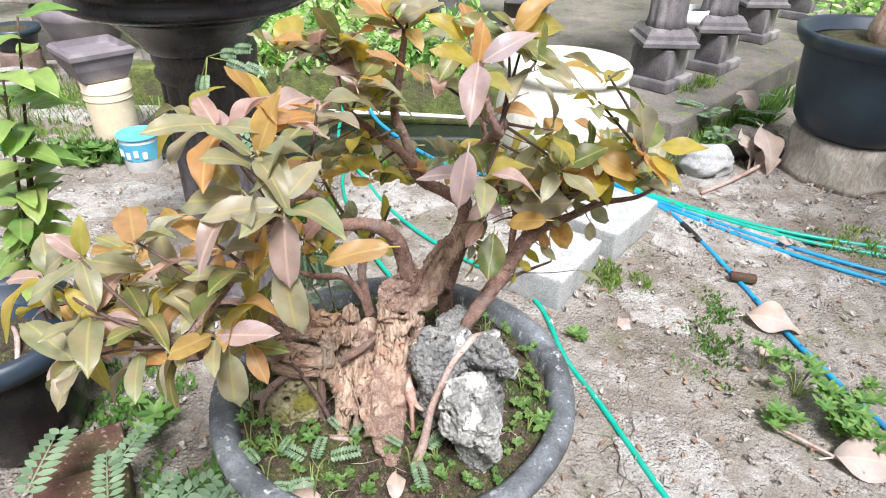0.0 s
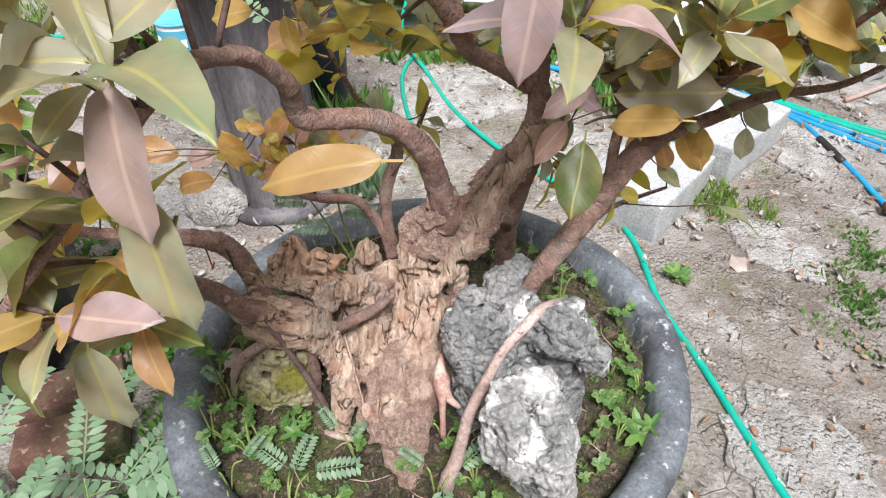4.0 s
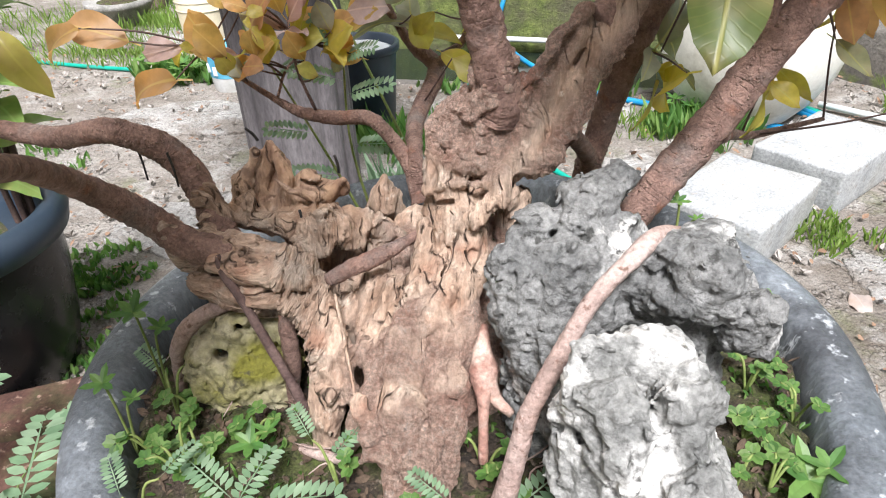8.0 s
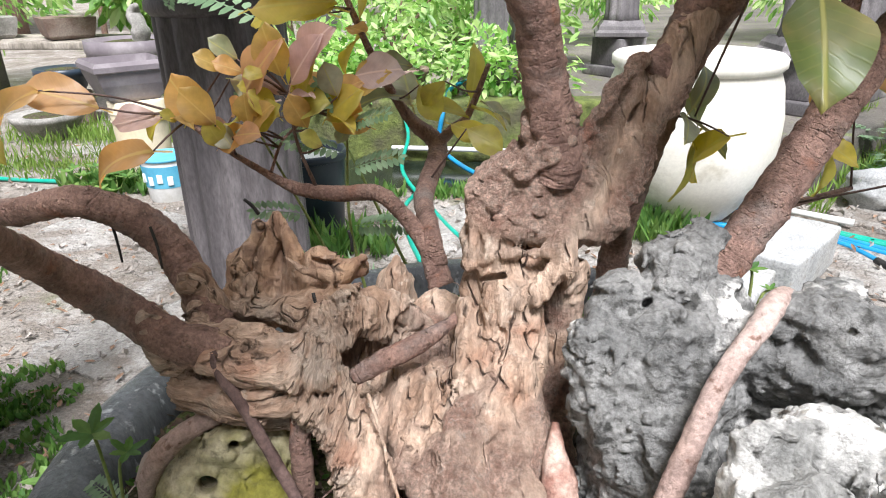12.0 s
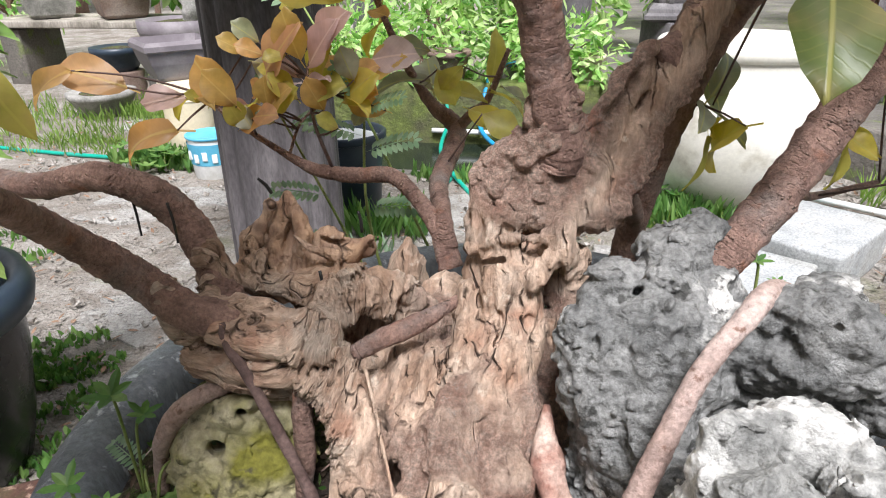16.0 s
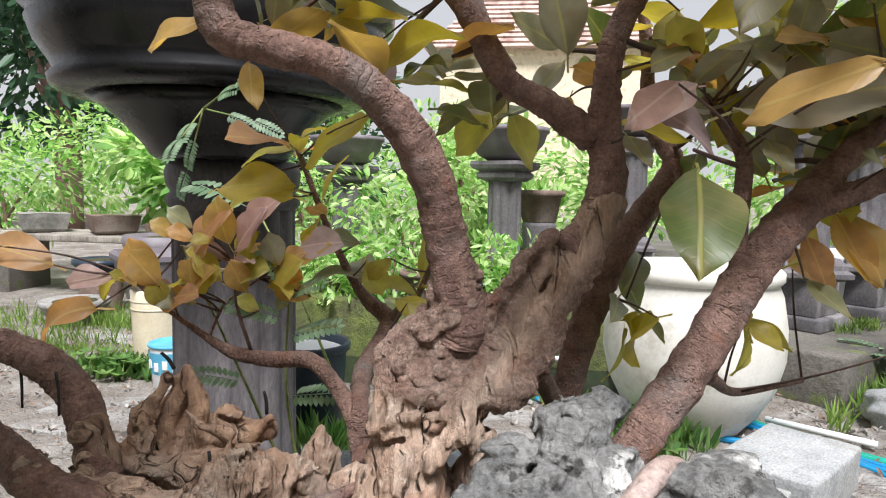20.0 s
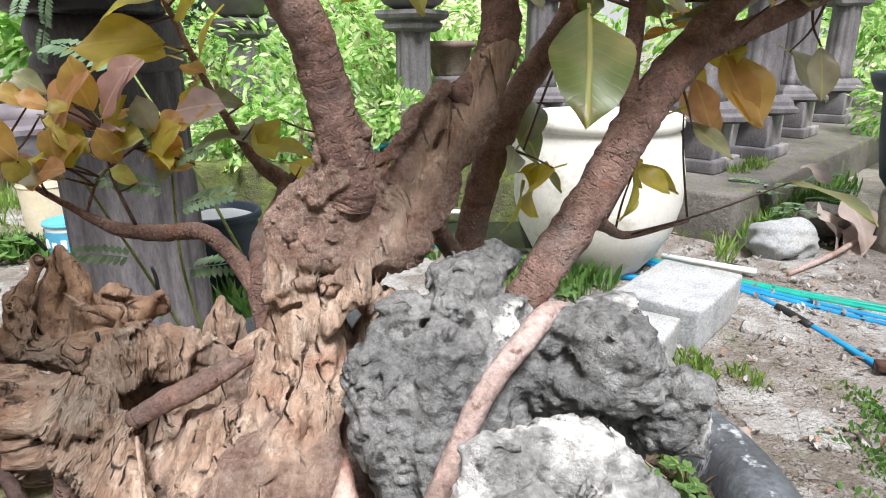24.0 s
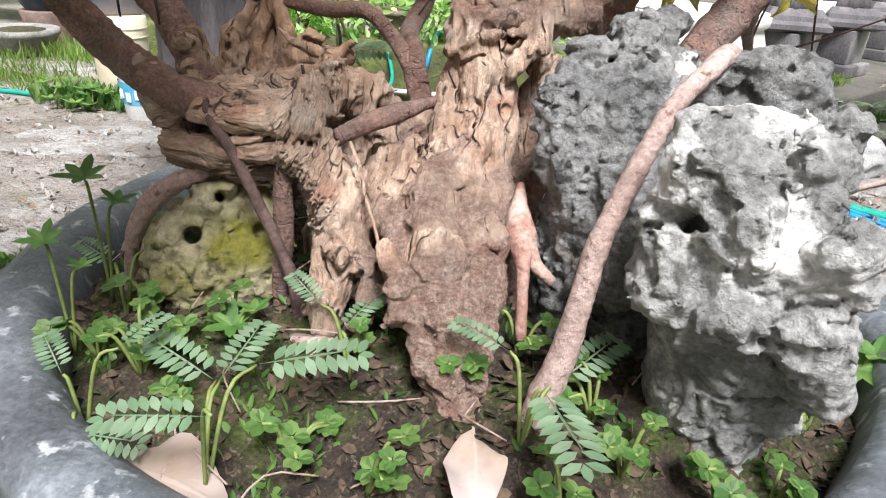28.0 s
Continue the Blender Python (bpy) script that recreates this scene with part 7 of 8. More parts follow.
FERN_L, CLOV_L = "grey-green seedling with feathery paired leaflets", "bright green clover with rounded leaflets"
for b, t in (((-0.165, 0.655), [((-0.178, 0.705), (-0.074, 0.036), 1.0), ((-0.169, 0.690), (0.01, 0.06), 0.9), ((-0.150, 0.690), (0.05, 0.01), 1.0), ((-0.15, 0.64), (-0.1, -0.03), 0.8)]),
             ((-0.245, 0.69), [((-0.231, 0.664), (0.05, -0.01), 0.75), ((-0.250, 0.690), (-0.04, 0.04), 0.7), ((-0.225, 0.70), (0.02, 0.05), 0.6)]),
             ((-0.02, 0.69), [((-0.002, 0.712), (0.046, 0.049), 0.95), ((-0.014, 0.689), (0.012, -0.05), 1.1), ((-0.03, 0.70), (-0.04, 0.02), 0.6)]),
             ((-0.112, 0.725), [((-0.118, 0.73), (0.02, 0.04), 0.7), ((-0.13, 0.735), (-0.03, 0.03), 0.6)]),
             ((-0.27, 0.78), [((-0.285, 0.80), (-0.04, 0.02), 0.7), ((-0.262, 0.80), (0.03, 0.03), 0.6)])):
    z = soil_z(*b)
    sprout("feathery_seedling", FERN_L, (*b, z), [((x, y, z + 0.028 + 0.012 * i), (dx, dy, 0.004), k) for i, ((x, y), (dx, dy), k) in enumerate(t)], FEATHER, 0.050)
CLOV = [(-0.271, 0.747), (-0.248, 0.712), (-0.02, 0.758), (0.018, 0.714), (-0.192, 0.762), (-0.111, 0.736), (0.087, 0.66), (-0.194, 0.690), (0.12, 0.672), (-0.235, 0.735), (0.03, 0.685), (-0.047, 0.713), (0.165, 0.735), (0.192, 0.785), (-0.129, 0.672),
        (0.227, 0.861), (0.218, 0.922), (-0.225, 0.74), (-0.25, 0.78), (0.16, 0.83), (0.17, 0.88), (0.14, 0.93), (0.11, 1.0), (0.167, 1.05), (0.06, 1.06), (-0.02, 1.07), (-0.2, 1.03), (-0.27, 0.95), (0.19, 0.98), (-0.29, 0.86), (0.0, 0.66), (-0.09, 0.66), (0.145, 0.78)]
for i, (x, y) in enumerate(CLOV):
    if math.hypot(x - POT[0], y - POT[1]) > 0.262:
        x, y = POT[0] + (x - POT[0]) * 0.92, POT[1] + (y - POT[1]) * 0.92
    z = soil_z(x, y) - 0.002
    sprout("clover", CLOV_L, (x, y, z), [((x + rw.uniform(-0.016, 0.016), y + rw.uniform(-0.016, 0.016), z + rw.uniform(0.014, 0.034)), (rw.uniform(-1, 1), rw.uniform(-1, 1), 0.1), rw.uniform(0.8, 1.25)) for _ in range(rw.choice((3, 4, 5)))], CLOVER, 0.014)
for x, y, s in ((0.197, 0.80, 0.026), (0.03, 1.05, 0.024), (-0.22, 1.0, 0.022), (-0.185, 0.745, 0.016)):
    z = soil_z(x, y)
    sprout("broad_leaf_weed", "fresh green broad-leaved weed growing in the pot soil", (x, y, z), [((x, y, z + 0.016), (1, 0.3, 0), 1.0), ((x + 0.012, y + 0.006, z + 0.024), (0.2, 1, 0), 0.7)], BROAD, s)
for b, t, s in (((-0.291, 0.80), 0.560, 0.017), ((-0.281, 0.742), 0.545, 0.013), ((0.100, 0.90), 0.632, 0.009)):
    zb = 0.47 if b[0] < 0 else 0.57
    sprout("upright_seedling", "thin upright seedling with a few small leaves", (*b, zb), [((b[0] - 0.004, b[1], t), (1, 0.2, 0), 1.0), ((b[0] + 0.012, b[1] + 0.004, t - 0.016), (0.2, 1, 0), 0.7)], BROAD, s, M_stem, 0.0010)

crumbs, mossy = [], []
for _ in range(5200):
    a, r = rw.random() * 6.283, 0.270 * math.sqrt(rw.random())
    x, y = POT[0] + r * math.cos(a), POT[1] + r * math.sin(a)
    q = Vector((x - POT[0], y - POT[1], 0))
    z = soil_z(x, y) + 0.009 * noise.noise(q * 22) + 0.006 * noise.noise(q * 60)
    if noise.noise(q * 16 + Vector((3, 1, 0))) > 0.12 or rw.random() < 0.12:
        mossy.append(((x, y, z), (rw.uniform(-1, 1), rw.uniform(-1, 1), 0.8), (rw.uniform(-1, 1), rw.uniform(-1, 1), 0.5), rw.uniform(0.005, 0.011), rw.uniform(0.003, 0.005)))
    else:
        crumbs.append(((x, y, z), (rw.uniform(-1, 1), rw.uniform(-1, 1), 0.25), (rw.uniform(-1, 1), rw.uniform(-1, 1), 1), rw.uniform(0.005, 0.013), rw.uniform(0.003, 0.007)))
tagged(new("soil_crumbs", bits_mesh("soil_crumbs", crumbs, surf("bark_crumbs", (0.05, 0.032, 0.022), (0.13, 0.09, 0.06), 60.0, 0.9, 0.3, 150.0))), "brown crumbs and chips on the potting soil", "soil", kind="stuff")
tagged(new("moss", bits_mesh("moss", mossy, M_clover)), "low green moss growing on the potting soil", "moss", kind="stuff")
fibres = bmesh.new()
for _ in range(70):
    a, r = rw.random() * 6.283, 0.25 * math.sqrt(rw.random())
    x, y = POT[0] + r * math.cos(a), POT[1] + r * math.sin(a)
    z, b, L = soil_z(x, y) + 0.006, rw.random() * 6.28, rw.uniform(0.01, 0.03)
    tube([(x, y, z, 0.0006), (x + L * math.cos(b), y + L * math.sin(b), z + 0.006, 0.0006), (x + 2 * L * math.cos(b + 0.4), y + 2 * L * math.sin(b + 0.4), z - 0.001, 0.0005)], 5, 3, bm=fibres)
single("root_fibres", fibres, M_root, "thin dry root fibres lying on the potting soil", "roots", kind="stuff")


def dead_leaf(c, d, size, curl, seed, label="large dry pale brown leaf lying curled on the ground"):
    me = leaf_mesh("dead_leaf", M_dead, 0.62, curl, 0.12, 0.06, pw=0.95, rows=12)
    ob = tagged(new("dead_leaf", me), label, "dead leaf", "fallen dry leaves")
    ob.matrix_basis = aim(c, d, (rw.uniform(-0.3, 0.3), rw.uniform(-0.4, 0.1), 1), size)
    return ob


IN_POT = "dry pale leaf lying on the potting soil"
dead_leaf((-0.215, 0.655, 0.480), (1, -0.15, 0.12), 0.075, 0.2, 1, IN_POT)
dead_leaf((-0.043, 0.683, 0.497), (0.08, -1, 0.05), 0.048, 0.15, 2, IN_POT)
dead_leaf((-0.300, 0.83, 0.492), (0.4, 0.8, 0.15), 0.05, 0.4, 3, IN_POT)
for c, d, s, k in (((1.03, 1.70, 0.03), (1, -0.25, 0.15), 0.20, 0.3), ((1.0, 1.53, 0.02), (1, 0.1, 0.1), 0.08, 0.3), ((1.02, 1.12, 0.03), (1, -0.1, 0.15), 0.20, 0.35), ((1.35, 2.17, 0.03), (1, 0.2, 0.2), 0.09, 0.5), ((1.50, 3.02, 0.16), (0.5, -0.8, -0.5), 0.22, 0.4), ((1.58, 2.98, 0.20), (0.3, -0.9, -0.6), 0.24, 0.3),
                   ((1.62, 3.15, 0.22), (-0.2, 0.6, 0.6), 0.18, 0.5), ((1.54, 3.10, 0.10), (0.9, -0.3, -0.1), 0.2, 0.6), ((1.66, 2.98, 0.08), (-0.4, -0.8, -0.1), 0.2, 0.4), ((0.62, 1.70, 0.01), (0.2, -1, 0.1), 0.07, 0.3), ((-1.9, 3.3, 0.03), (1, 0.1, 0.1), 0.14, 0.4), ((-0.55, 0.95, 0.02), (0.5, -0.7, 0.1), 0.12, 0.4)):
    dead_leaf(c, d, s, k, 4)

# litter strewn over the yard
lit, rs = [], random.Random(4)
for _ in range(2600):
    x, y = rs.uniform(-2.6, 2.2), rs.uniform(0.6, 3.6)
    if not (POND[0] - 0.05 < x < POND[1] + 0.05 and POND[2] - 0.05 < y < POND[3] + 0.05):
        lit.append(((x, y, 0.012), (rs.uniform(-1, 1), rs.uniform(-1, 1), rs.uniform(0, 0.3)), (rs.uniform(-0.5, 0.5), rs.uniform(-0.5, 0.5), 1), rs.uniform(0.008, 0.035), rs.uniform(0.004, 0.016)))
tagged(new("leaf_litter", bits_mesh("leaf_litter", lit, surf("brown_litter", (0.14, 0.08, 0.05), (0.32, 0.21, 0.14), 30.0, 0.9, 0.2, 90.0))), "brown scraps of dry leaf strewn over the yard", "litter", kind="stuff")
gr = []
for _ in range(1000):
    x, y = rs.uniform(-2.2, 2.0), rs.uniform(0.7, 3.2)
    if not (POND[0] < x < POND[1] and y > POND[2] - 0.05):
        for k in range(3):
            gr.append(((x, y, 0.008), (rs.uniform(-1, 1), rs.uniform(-1, 1), 0.6), (rs.uniform(-1, 1), rs.uniform(-1, 1), 0.6), rs.uniform(0.012, 0.03), rs.uniform(0.010, 0.02)))
tagged(new("gravel", bits_mesh("gravel", gr, surf("pale_pebbles", (0.28, 0.25, 0.22), (0.46, 0.43, 0.40), 20.0, 0.9, 0.2, 90.0), 0.5)), "pale broken grit lying in the yard ground", "gravel", kind="stuff")

# ---- grass and weeds in the yard ----


def grass(c, rx, ry, n, h, mat=M_grass, rot=0.0, z=0.0, w=0.006, lean=0.6, label="patch of short green grass growing in the yard"):
    bits = []
    for _ in range(n):
        a, r = rs.random() * 6.283, 1.25 * rs.random() ** 0.8
        u, v = rx * r * math.cos(a), ry * r * math.sin(a)
        if noise.noise(Vector((c[0] + u, c[1] + v, 0)) * 11) < -0.12 + 0.3 * (r - 0.6):
            continue
        x, y = c[0] + u * math.cos(rot) - v * math.sin(rot), c[1] + u * math.sin(rot) + v * math.cos(rot)
        bits.append(((x, y, z), (rs.uniform(-lean, lean), rs.uniform(-lean, lean), 1), (rs.uniform(-1, 1), rs.uniform(-1, 1), 0.2), h * rs.uniform(0.4, 1.2), w * rs.uniform(0.7, 1.6)))
    return tagged(new("grass", bits_mesh("grass", bits, mat)), label, "grass", kind="stuff")


grass((0.42, 2.58), 0.14, 0.16, 700, 0.10, M_weed, w=0.014)
grass((0.30, 2.55), 0.22, 0.10, 500, 0.06)
grass((0.56, 2.06), 0.05, 0.18, 600, 0.035, M_grass, 0.75, 0.01)
grass((0.66, 1.90), 0.10, 0.07, 400, 0.04)
grass((1.45, 3.18), 0.55, 0.08, 1300, 0.11, M_grass, 0.80)
grass((1.75, 3.50), 0.60, 0.10, 1200, 0.12, M_weed, 0.80, w=0.014)
grass((1.50, 3.60), 0.20, 0.06, 350, 0.05, M_grass, 0.8, 0.2)
grass((0.86, 1.55), 0.10, 0.14, 700, 0.02, M_weed, w=0.008)
grass((0.97, 1.74), 0.06, 0.12, 350, 0.02, M_weed, w=0.008)
grass((1.70, 2.20), 0.16, 0.12, 500, 0.04)
grass((-2.3, 3.7), 0.9, 0.4, 3000, 0.09, M_grass, 0.1)
grass((-2.2, 3.15), 0.7, 0.18, 1500, 0.06, M_grass, 0.1)
grass((-1.62, 2.90), 0.22, 0.10, 700, 0.08, M_weed, w=0.02)
grass((-1.05, 1.45), 0.12, 0.16, 1500, 0.025, M_weed, w=0.010, label="low bright green weeds growing on the ground")
grass((-0.80, 1.30), 0.12, 0.14, 900, 0.03, M_weed, w=0.010, label="low bright green weeds growing on the ground")
grass((-0.60, 0.95), 0.10, 0.16, 900, 0.03, M_weed, w=0.010, label="low bright green weeds growing on the ground")
grass((-1.75, 2.0), 0.25, 0.12, 500, 0.04, M_weed, w=0.010)
grass((-0.55, 2.30), 0.14, 0.10, 300, 0.12, M_weed, w=0.016)
grass((-0.45, 1.90), 0.10, 0.06, 160, 0.16, M_fern, w=0.016)
grass((-0.2, 2.85), 0.35, 0.06, 500, 0.07, M_weed, w=0.014)


def yard_weed(c, n, h, size, me=BROAD, label="leafy green weed growing in the yard"):
    th = thing("yard_weed", label, "weed", (*c, 0.0), group="yard weeds")
    for i in range(n):
        a, r = rs.random() * 6.28, h * rs.uniform(0.2, 0.8)
        p = (c[0] + r * math.cos(a), c[1] + r * math.sin(a), h * rs.uniform(0.3, 1.1))
        part("stem", tube([(*c, 0.0, 0.0015), ((c[0] + p[0]) / 2, (c[1] + p[1]) / 2, p[2] * 0.7, 0.0014), (*p, 0.001)], 5, 3), M_stem, th)
        placed("leaf", me, th, aim(p, (math.cos(a), math.sin(a), 0.1), (0, 0, 1), size * rs.uniform(0.7, 1.2)))
    return th


for c, n, h in (((1.04, 1.36), 12, 0.10), ((1.08, 1.24), 14, 0.09), ((1.13, 1.18), 10, 0.08), ((0.99, 1.47), 6, 0.09), ((0.95, 1.24), 9, 0.05), ((1.16, 1.32), 8, 0.10), ((0.46, 1.60), 5, 0.03)):
    yard_weed(c, n, h, 0.035)
for c, n, h in (((-0.62, 0.80), 5, 0.14), ((-0.72, 0.84), 6, 0.18), ((-0.66, 0.70), 6, 0.16), ((-0.80, 0.76), 5, 0.18), ((-0.58, 0.90), 4, 0.10)):
    yard_weed(c, n, h, 0.15, FEATHER, "feathery green fern-like weed growing beside the pot")
for c, n, h in (((-1.72, 2.84), 8, 0.10), ((-1.58, 2.80), 8, 0.09), ((0.36, 2.62), 8, 0.10), ((1.40, 2.98), 6, 0.12), ((-0.72, 1.18), 6, 0.08)):
    yard_weed(c, n, h, 0.045)
for c in ((1.48, 3.20), (1.56, 3.30), (1.62, 3.42)):
    yard_weed(c, 7, 0.18, 0.16, FEATHER, "arching green fern growing below the platform edge")

# ---- shrubs, trees and pots in the distance ----


def crown_mesh(name, blobs, n, size, mat, seed, slim=0.45, droop=0.25):
    """A crown of n small leaves, denser near the outside of its lobes, with gaps."""
    rr = random.Random(seed)
    bits, tot = [], sum(b[1] ** 2 for b in blobs)
    for c, r in blobs:
        for _ in range(int(n * r * r / tot)):
            d = Vector((rr.gauss(0, 1), rr.gauss(0, 1), rr.gauss(0, 1))).normalized()
            k = r * (0.45 + 0.6 * rr.random() ** 0.6)
            p = Vector(c) + Vector((d.x * k, d.y * k, d.z * k * 0.85))
            if noise.noise(p * 3.1 / max(r, 0.2) + Vector((seed, 0, 0))) < -0.22:
                continue
            o = (d + Vector((rr.uniform(-0.7, 0.7), rr.uniform(-0.7, 0.7), rr.uniform(-0.5, 0.5) - droop)))
            bits.append((p, o, d + Vector((rr.uniform(-0.6, 0.6), rr.uniform(-0.6, 0.6), 0.7)), size * rr.uniform(0.6, 1.3), size * slim * rr.uniform(0.8, 1.2)))
    return bits_mesh(name, bits, mat)


def shrub(name, base, h, blobs, n, size, mat, seed, label, cat="shrub", r=0.03, slim=0.45):
    th = thing(name, label, cat, base)
    b = Vector(base)
    top = Vector(blobs[0][0])
    part("trunk", tube([(*b, r), (*(b.lerp(top, 0.5) + Vector((0.05, 0, 0))), r * 0.8), (*top, r * 0.4)], 9, 4, 0.2, 8), M_bark, th)
    for c, rad in blobs[1:5]:
        m = b.lerp(top, 0.55)
        part("limb", tube([(*m, r * 0.5), (*(m.lerp(Vector(c), 0.5) + Vector((0, 0, 0.03))), r * 0.35), (*c, r * 0.15)], 7, 4), M_bark, th)
    part("crown", crown_mesh("crown", blobs, n, size, mat, seed, slim), mat, th)
    return th


def lobes(c, r, n, seed):
    rr = random.Random(seed)
    return [(c, r)] + [((c[0] + rr.uniform(-1, 1) * r, c[1] + rr.uniform(-0.6, 0.6) * r, c[2] + rr.uniform(-0.5, 0.6) * r), r * rr.uniform(0.45, 0.75)) for _ in range(n)]


GREEN = "bright green leafy shrub growing behind the pots"
shrub("leafy_shrub", (-2.35, 4.75, 0.30), 1, lobes((-2.35, 4.75, 0.85), 0.34, 7, 1), 1500, 0.13, M_bushl, 1, "large-leaved bright green shrub in a pot", slim=0.5)
shrub("leafy_shrub", (-3.3, 5.6, 0.0), 1, lobes((-3.3, 5.6, 1.15), 0.5, 8, 2), 2600, 0.07, M_bushl, 2, GREEN)
shrub("leafy_shrub", (-4.3, 5.2, 0.0), 1, lobes((-4.3, 5.2, 0.75), 0.6, 8, 3), 2400, 0.08, M_bushl, 3, GREEN)
shrub("leafy_shrub", (-1.75, 5.5, 0.0), 1, lobes((-1.75, 5.5, 0.75), 0.45, 8, 4), 1800, 0.08, M_bushl, 4, GREEN)
shrub("leafy_shrub", (-0.75, 4.35, 0.0), 1, lobes((-0.75, 4.35, 0.55), 0.34, 8, 5), 1300, 0.075, M_bushl, 5, GREEN)
shrub("leafy_shrub", (-0.42, 4.7, 0.0), 1, lobes((-0.40, 4.7, 0.45), 0.28, 7, 6), 900, 0.075, M_bushl, 6, GREEN)
shrub("leafy_shrub", (0.10, 5.0, 0.15), 1, lobes((0.10, 5.0, 0.60), 0.34, 7, 7), 1000, 0.09, M_bushl, 7, GREEN)
shrub("leafy_shrub", (-1.25, 4.1, 0.0), 1, lobes((-1.25, 4.1, 0.38), 0.24, 6, 8), 900, 0.06, M_bushl, 8, GREEN)
shrub("leafy_shrub", (0.9, 6.6, 0.2), 1, lobes((0.9, 6.6, 0.85), 0.55, 8, 9), 1500, 0.10, M_bushl, 9, GREEN)
shrub("leafy_shrub", (2.4, 6.8, 0.2), 1, lobes((2.4, 6.8, 0.9), 0.6, 8, 10), 1700, 0.10, M_bushl, 10, GREEN)
shrub("leafy_shrub", (4.0, 6.4, 0.1), 1, lobes((4.0, 6.4, 1.0), 0.7, 9, 11), 2400, 0.10, M_bushl, 11, GREEN)
shrub("leafy_shrub", (3.2, 4.6, 0.0), 1, lobes((3.2, 4.6, 0.5), 0.35, 7, 12), 1200, 0.07, M_bushl, 12, GREEN)
shrub("leafy_shrub", (2.7, 3.4, 0.0), 1, lobes((2.75, 3.5, 0.45), 0.35, 7, 13), 1200, 0.07, M_bushl, 13, GREEN)
shrub("leafy_shrub", (-0.6, 7.0, 0.0), 1, lobes((-0.6, 7.0, 0.85), 0.6, 8, 14), 1600, 0.10, M_bushl, 14, GREEN)
for i, (x, y, r) in enumerate(((-1.05, 3.80, 0.20), (-0.72, 3.80, 0.22), (-0.36, 3.82, 0.20), (-0.02, 3.86, 0.20))):
    shrub("leafy_shrub", (x, y, 0.05), 1, lobes((x, y, 0.36), r, 7, 50 + i), 620, 0.065, M_bushl, 50 + i, "light green leafy shrub growing behind the pond wall", r=0.012)
TREE = "dark green broad tree standing far behind the yard"
shrub("tree", (-7.5, 10.0, 0), 1, lobes((-7.5, 10.0, 3.2), 1.9, 9, 21), 4200, 0.26, M_bushd, 21, TREE, "tree", 0.22)
shrub("tree", (-4.6, 12.5, 0), 1, lobes((-4.8, 12.5, 2.0), 1.4, 9, 22), 3200, 0.24, M_bushd, 22, TREE, "tree", 0.18)
shrub("tree", (6.2, 9.5, 0), 1, lobes((6.2, 9.5, 2.2), 1.5, 9, 23), 3200, 0.2, M_bushl, 23, "light green tree standing behind the yard", "tree", 0.15)
shrub("tree", (9.0, 8.0, 0), 1, lobes((9.0, 8.0, 2.4), 1.7, 9, 24), 3200, 0.22, M_bushl, 24, "light green tree standing behind the yard", "tree", 0.15)
shrub("tree", (-1.5, 14.0, 0), 1, lobes((-1.5, 14.0, 1.6), 1.1, 8, 25), 2200, 0.2, M_bushl, 25, "light green tree standing behind the yard", "tree", 0.15)
hedge = []
for i in range(26):
    hedge.append(((-13 + i * 1.05, 15.0 + math.sin(i * 1.7) * 1.2, 0.7 + 0.35 * math.sin(i * 2.3)), 0.9))
tagged(new("hedge", crown_mesh("hedge", hedge, 9000, 0.24, M_bushl, 31)), "far row of mixed green bushes closing the yard", "bushes", kind="stuff")
# dark bushes added behind and to the right, outside the camera's view
far = []
for i in range(40):
    a = math.radians(-200 + i * 5.2 + 90)
    if not 0.15 * math.pi < a % (2 * math.pi) < 0.85 * math.pi:
        far.append(((20 * math.cos(a), 20 * math.sin(a), 1.3), 1.9))
if far:
    tagged(new("far_bushes", crown_mesh("far_bushes", far, 3000, 0.6, M_bushd, 33)), "far dark bushes added out of view round the yard", "bushes", kind="stuff")

house = thing("house", "far house with a faded red tiled roof", "house", (-0.6, 27.0, 0))
part("wall", box(bmesh.new(), (0.2, 29.0, 3.2), (8.0, 6.0, 6.4), 0.02), M_cream, house, "pale plastered wall")
bm = bmesh.new()
v = [bm.verts.new(c) for c in ((-4.4, 25.6, 6.3), (5.0, 25.6, 6.3), (5.0, 32.4, 6.3), (-4.4, 32.4, 6.3), (-1.0, 29.0, 10.2), (1.7, 29.0, 10.2))]
for f in ((0, 1, 5, 4), (1, 2, 5), (2, 3, 4, 5), (3, 0, 4), (0, 3, 2, 1)):
    bm.faces.new([v[i] for i in f])
roof = part("roof", bm, M_roof, house, "faded red tiles", smooth=False)
for r in range(17):
    u = r / 17
    y, z = 25.6 + u * 3.4, 6.33 + u * 3.9
    x0, x1 = -4.4 + u * 3.4, 5.0 - u * 3.3
    tile_bm = box(bmesh.new(), ((x0 + x1) / 2, y, z + 0.03), (x1 - x0, 0.16, 0.07), 0, Matrix.Rotation(math.atan2(3.9, 3.4), 3, "X"))
    part("tile_course", tile_bm, M_roof, house, smooth=False)

# pots and stands beyond the cream stand
POTL = "weathered bonsai pot standing on a stone stand"


def bench_pot(name, c, prof, mat, label, square=False, soil=None):
    th = thing(name, label, "pot", c, group="bonsai pots in the back row")
    part("pot_body", lathe(prof, 40, c, square=square), mat, th, smooth=not square)
    r, z = soil
    part("pot_soil", lathe([(r, z), (r * 0.5, z + 0.015), (0.01, z + 0.02)], 24, c), M_soil, th)
    return th


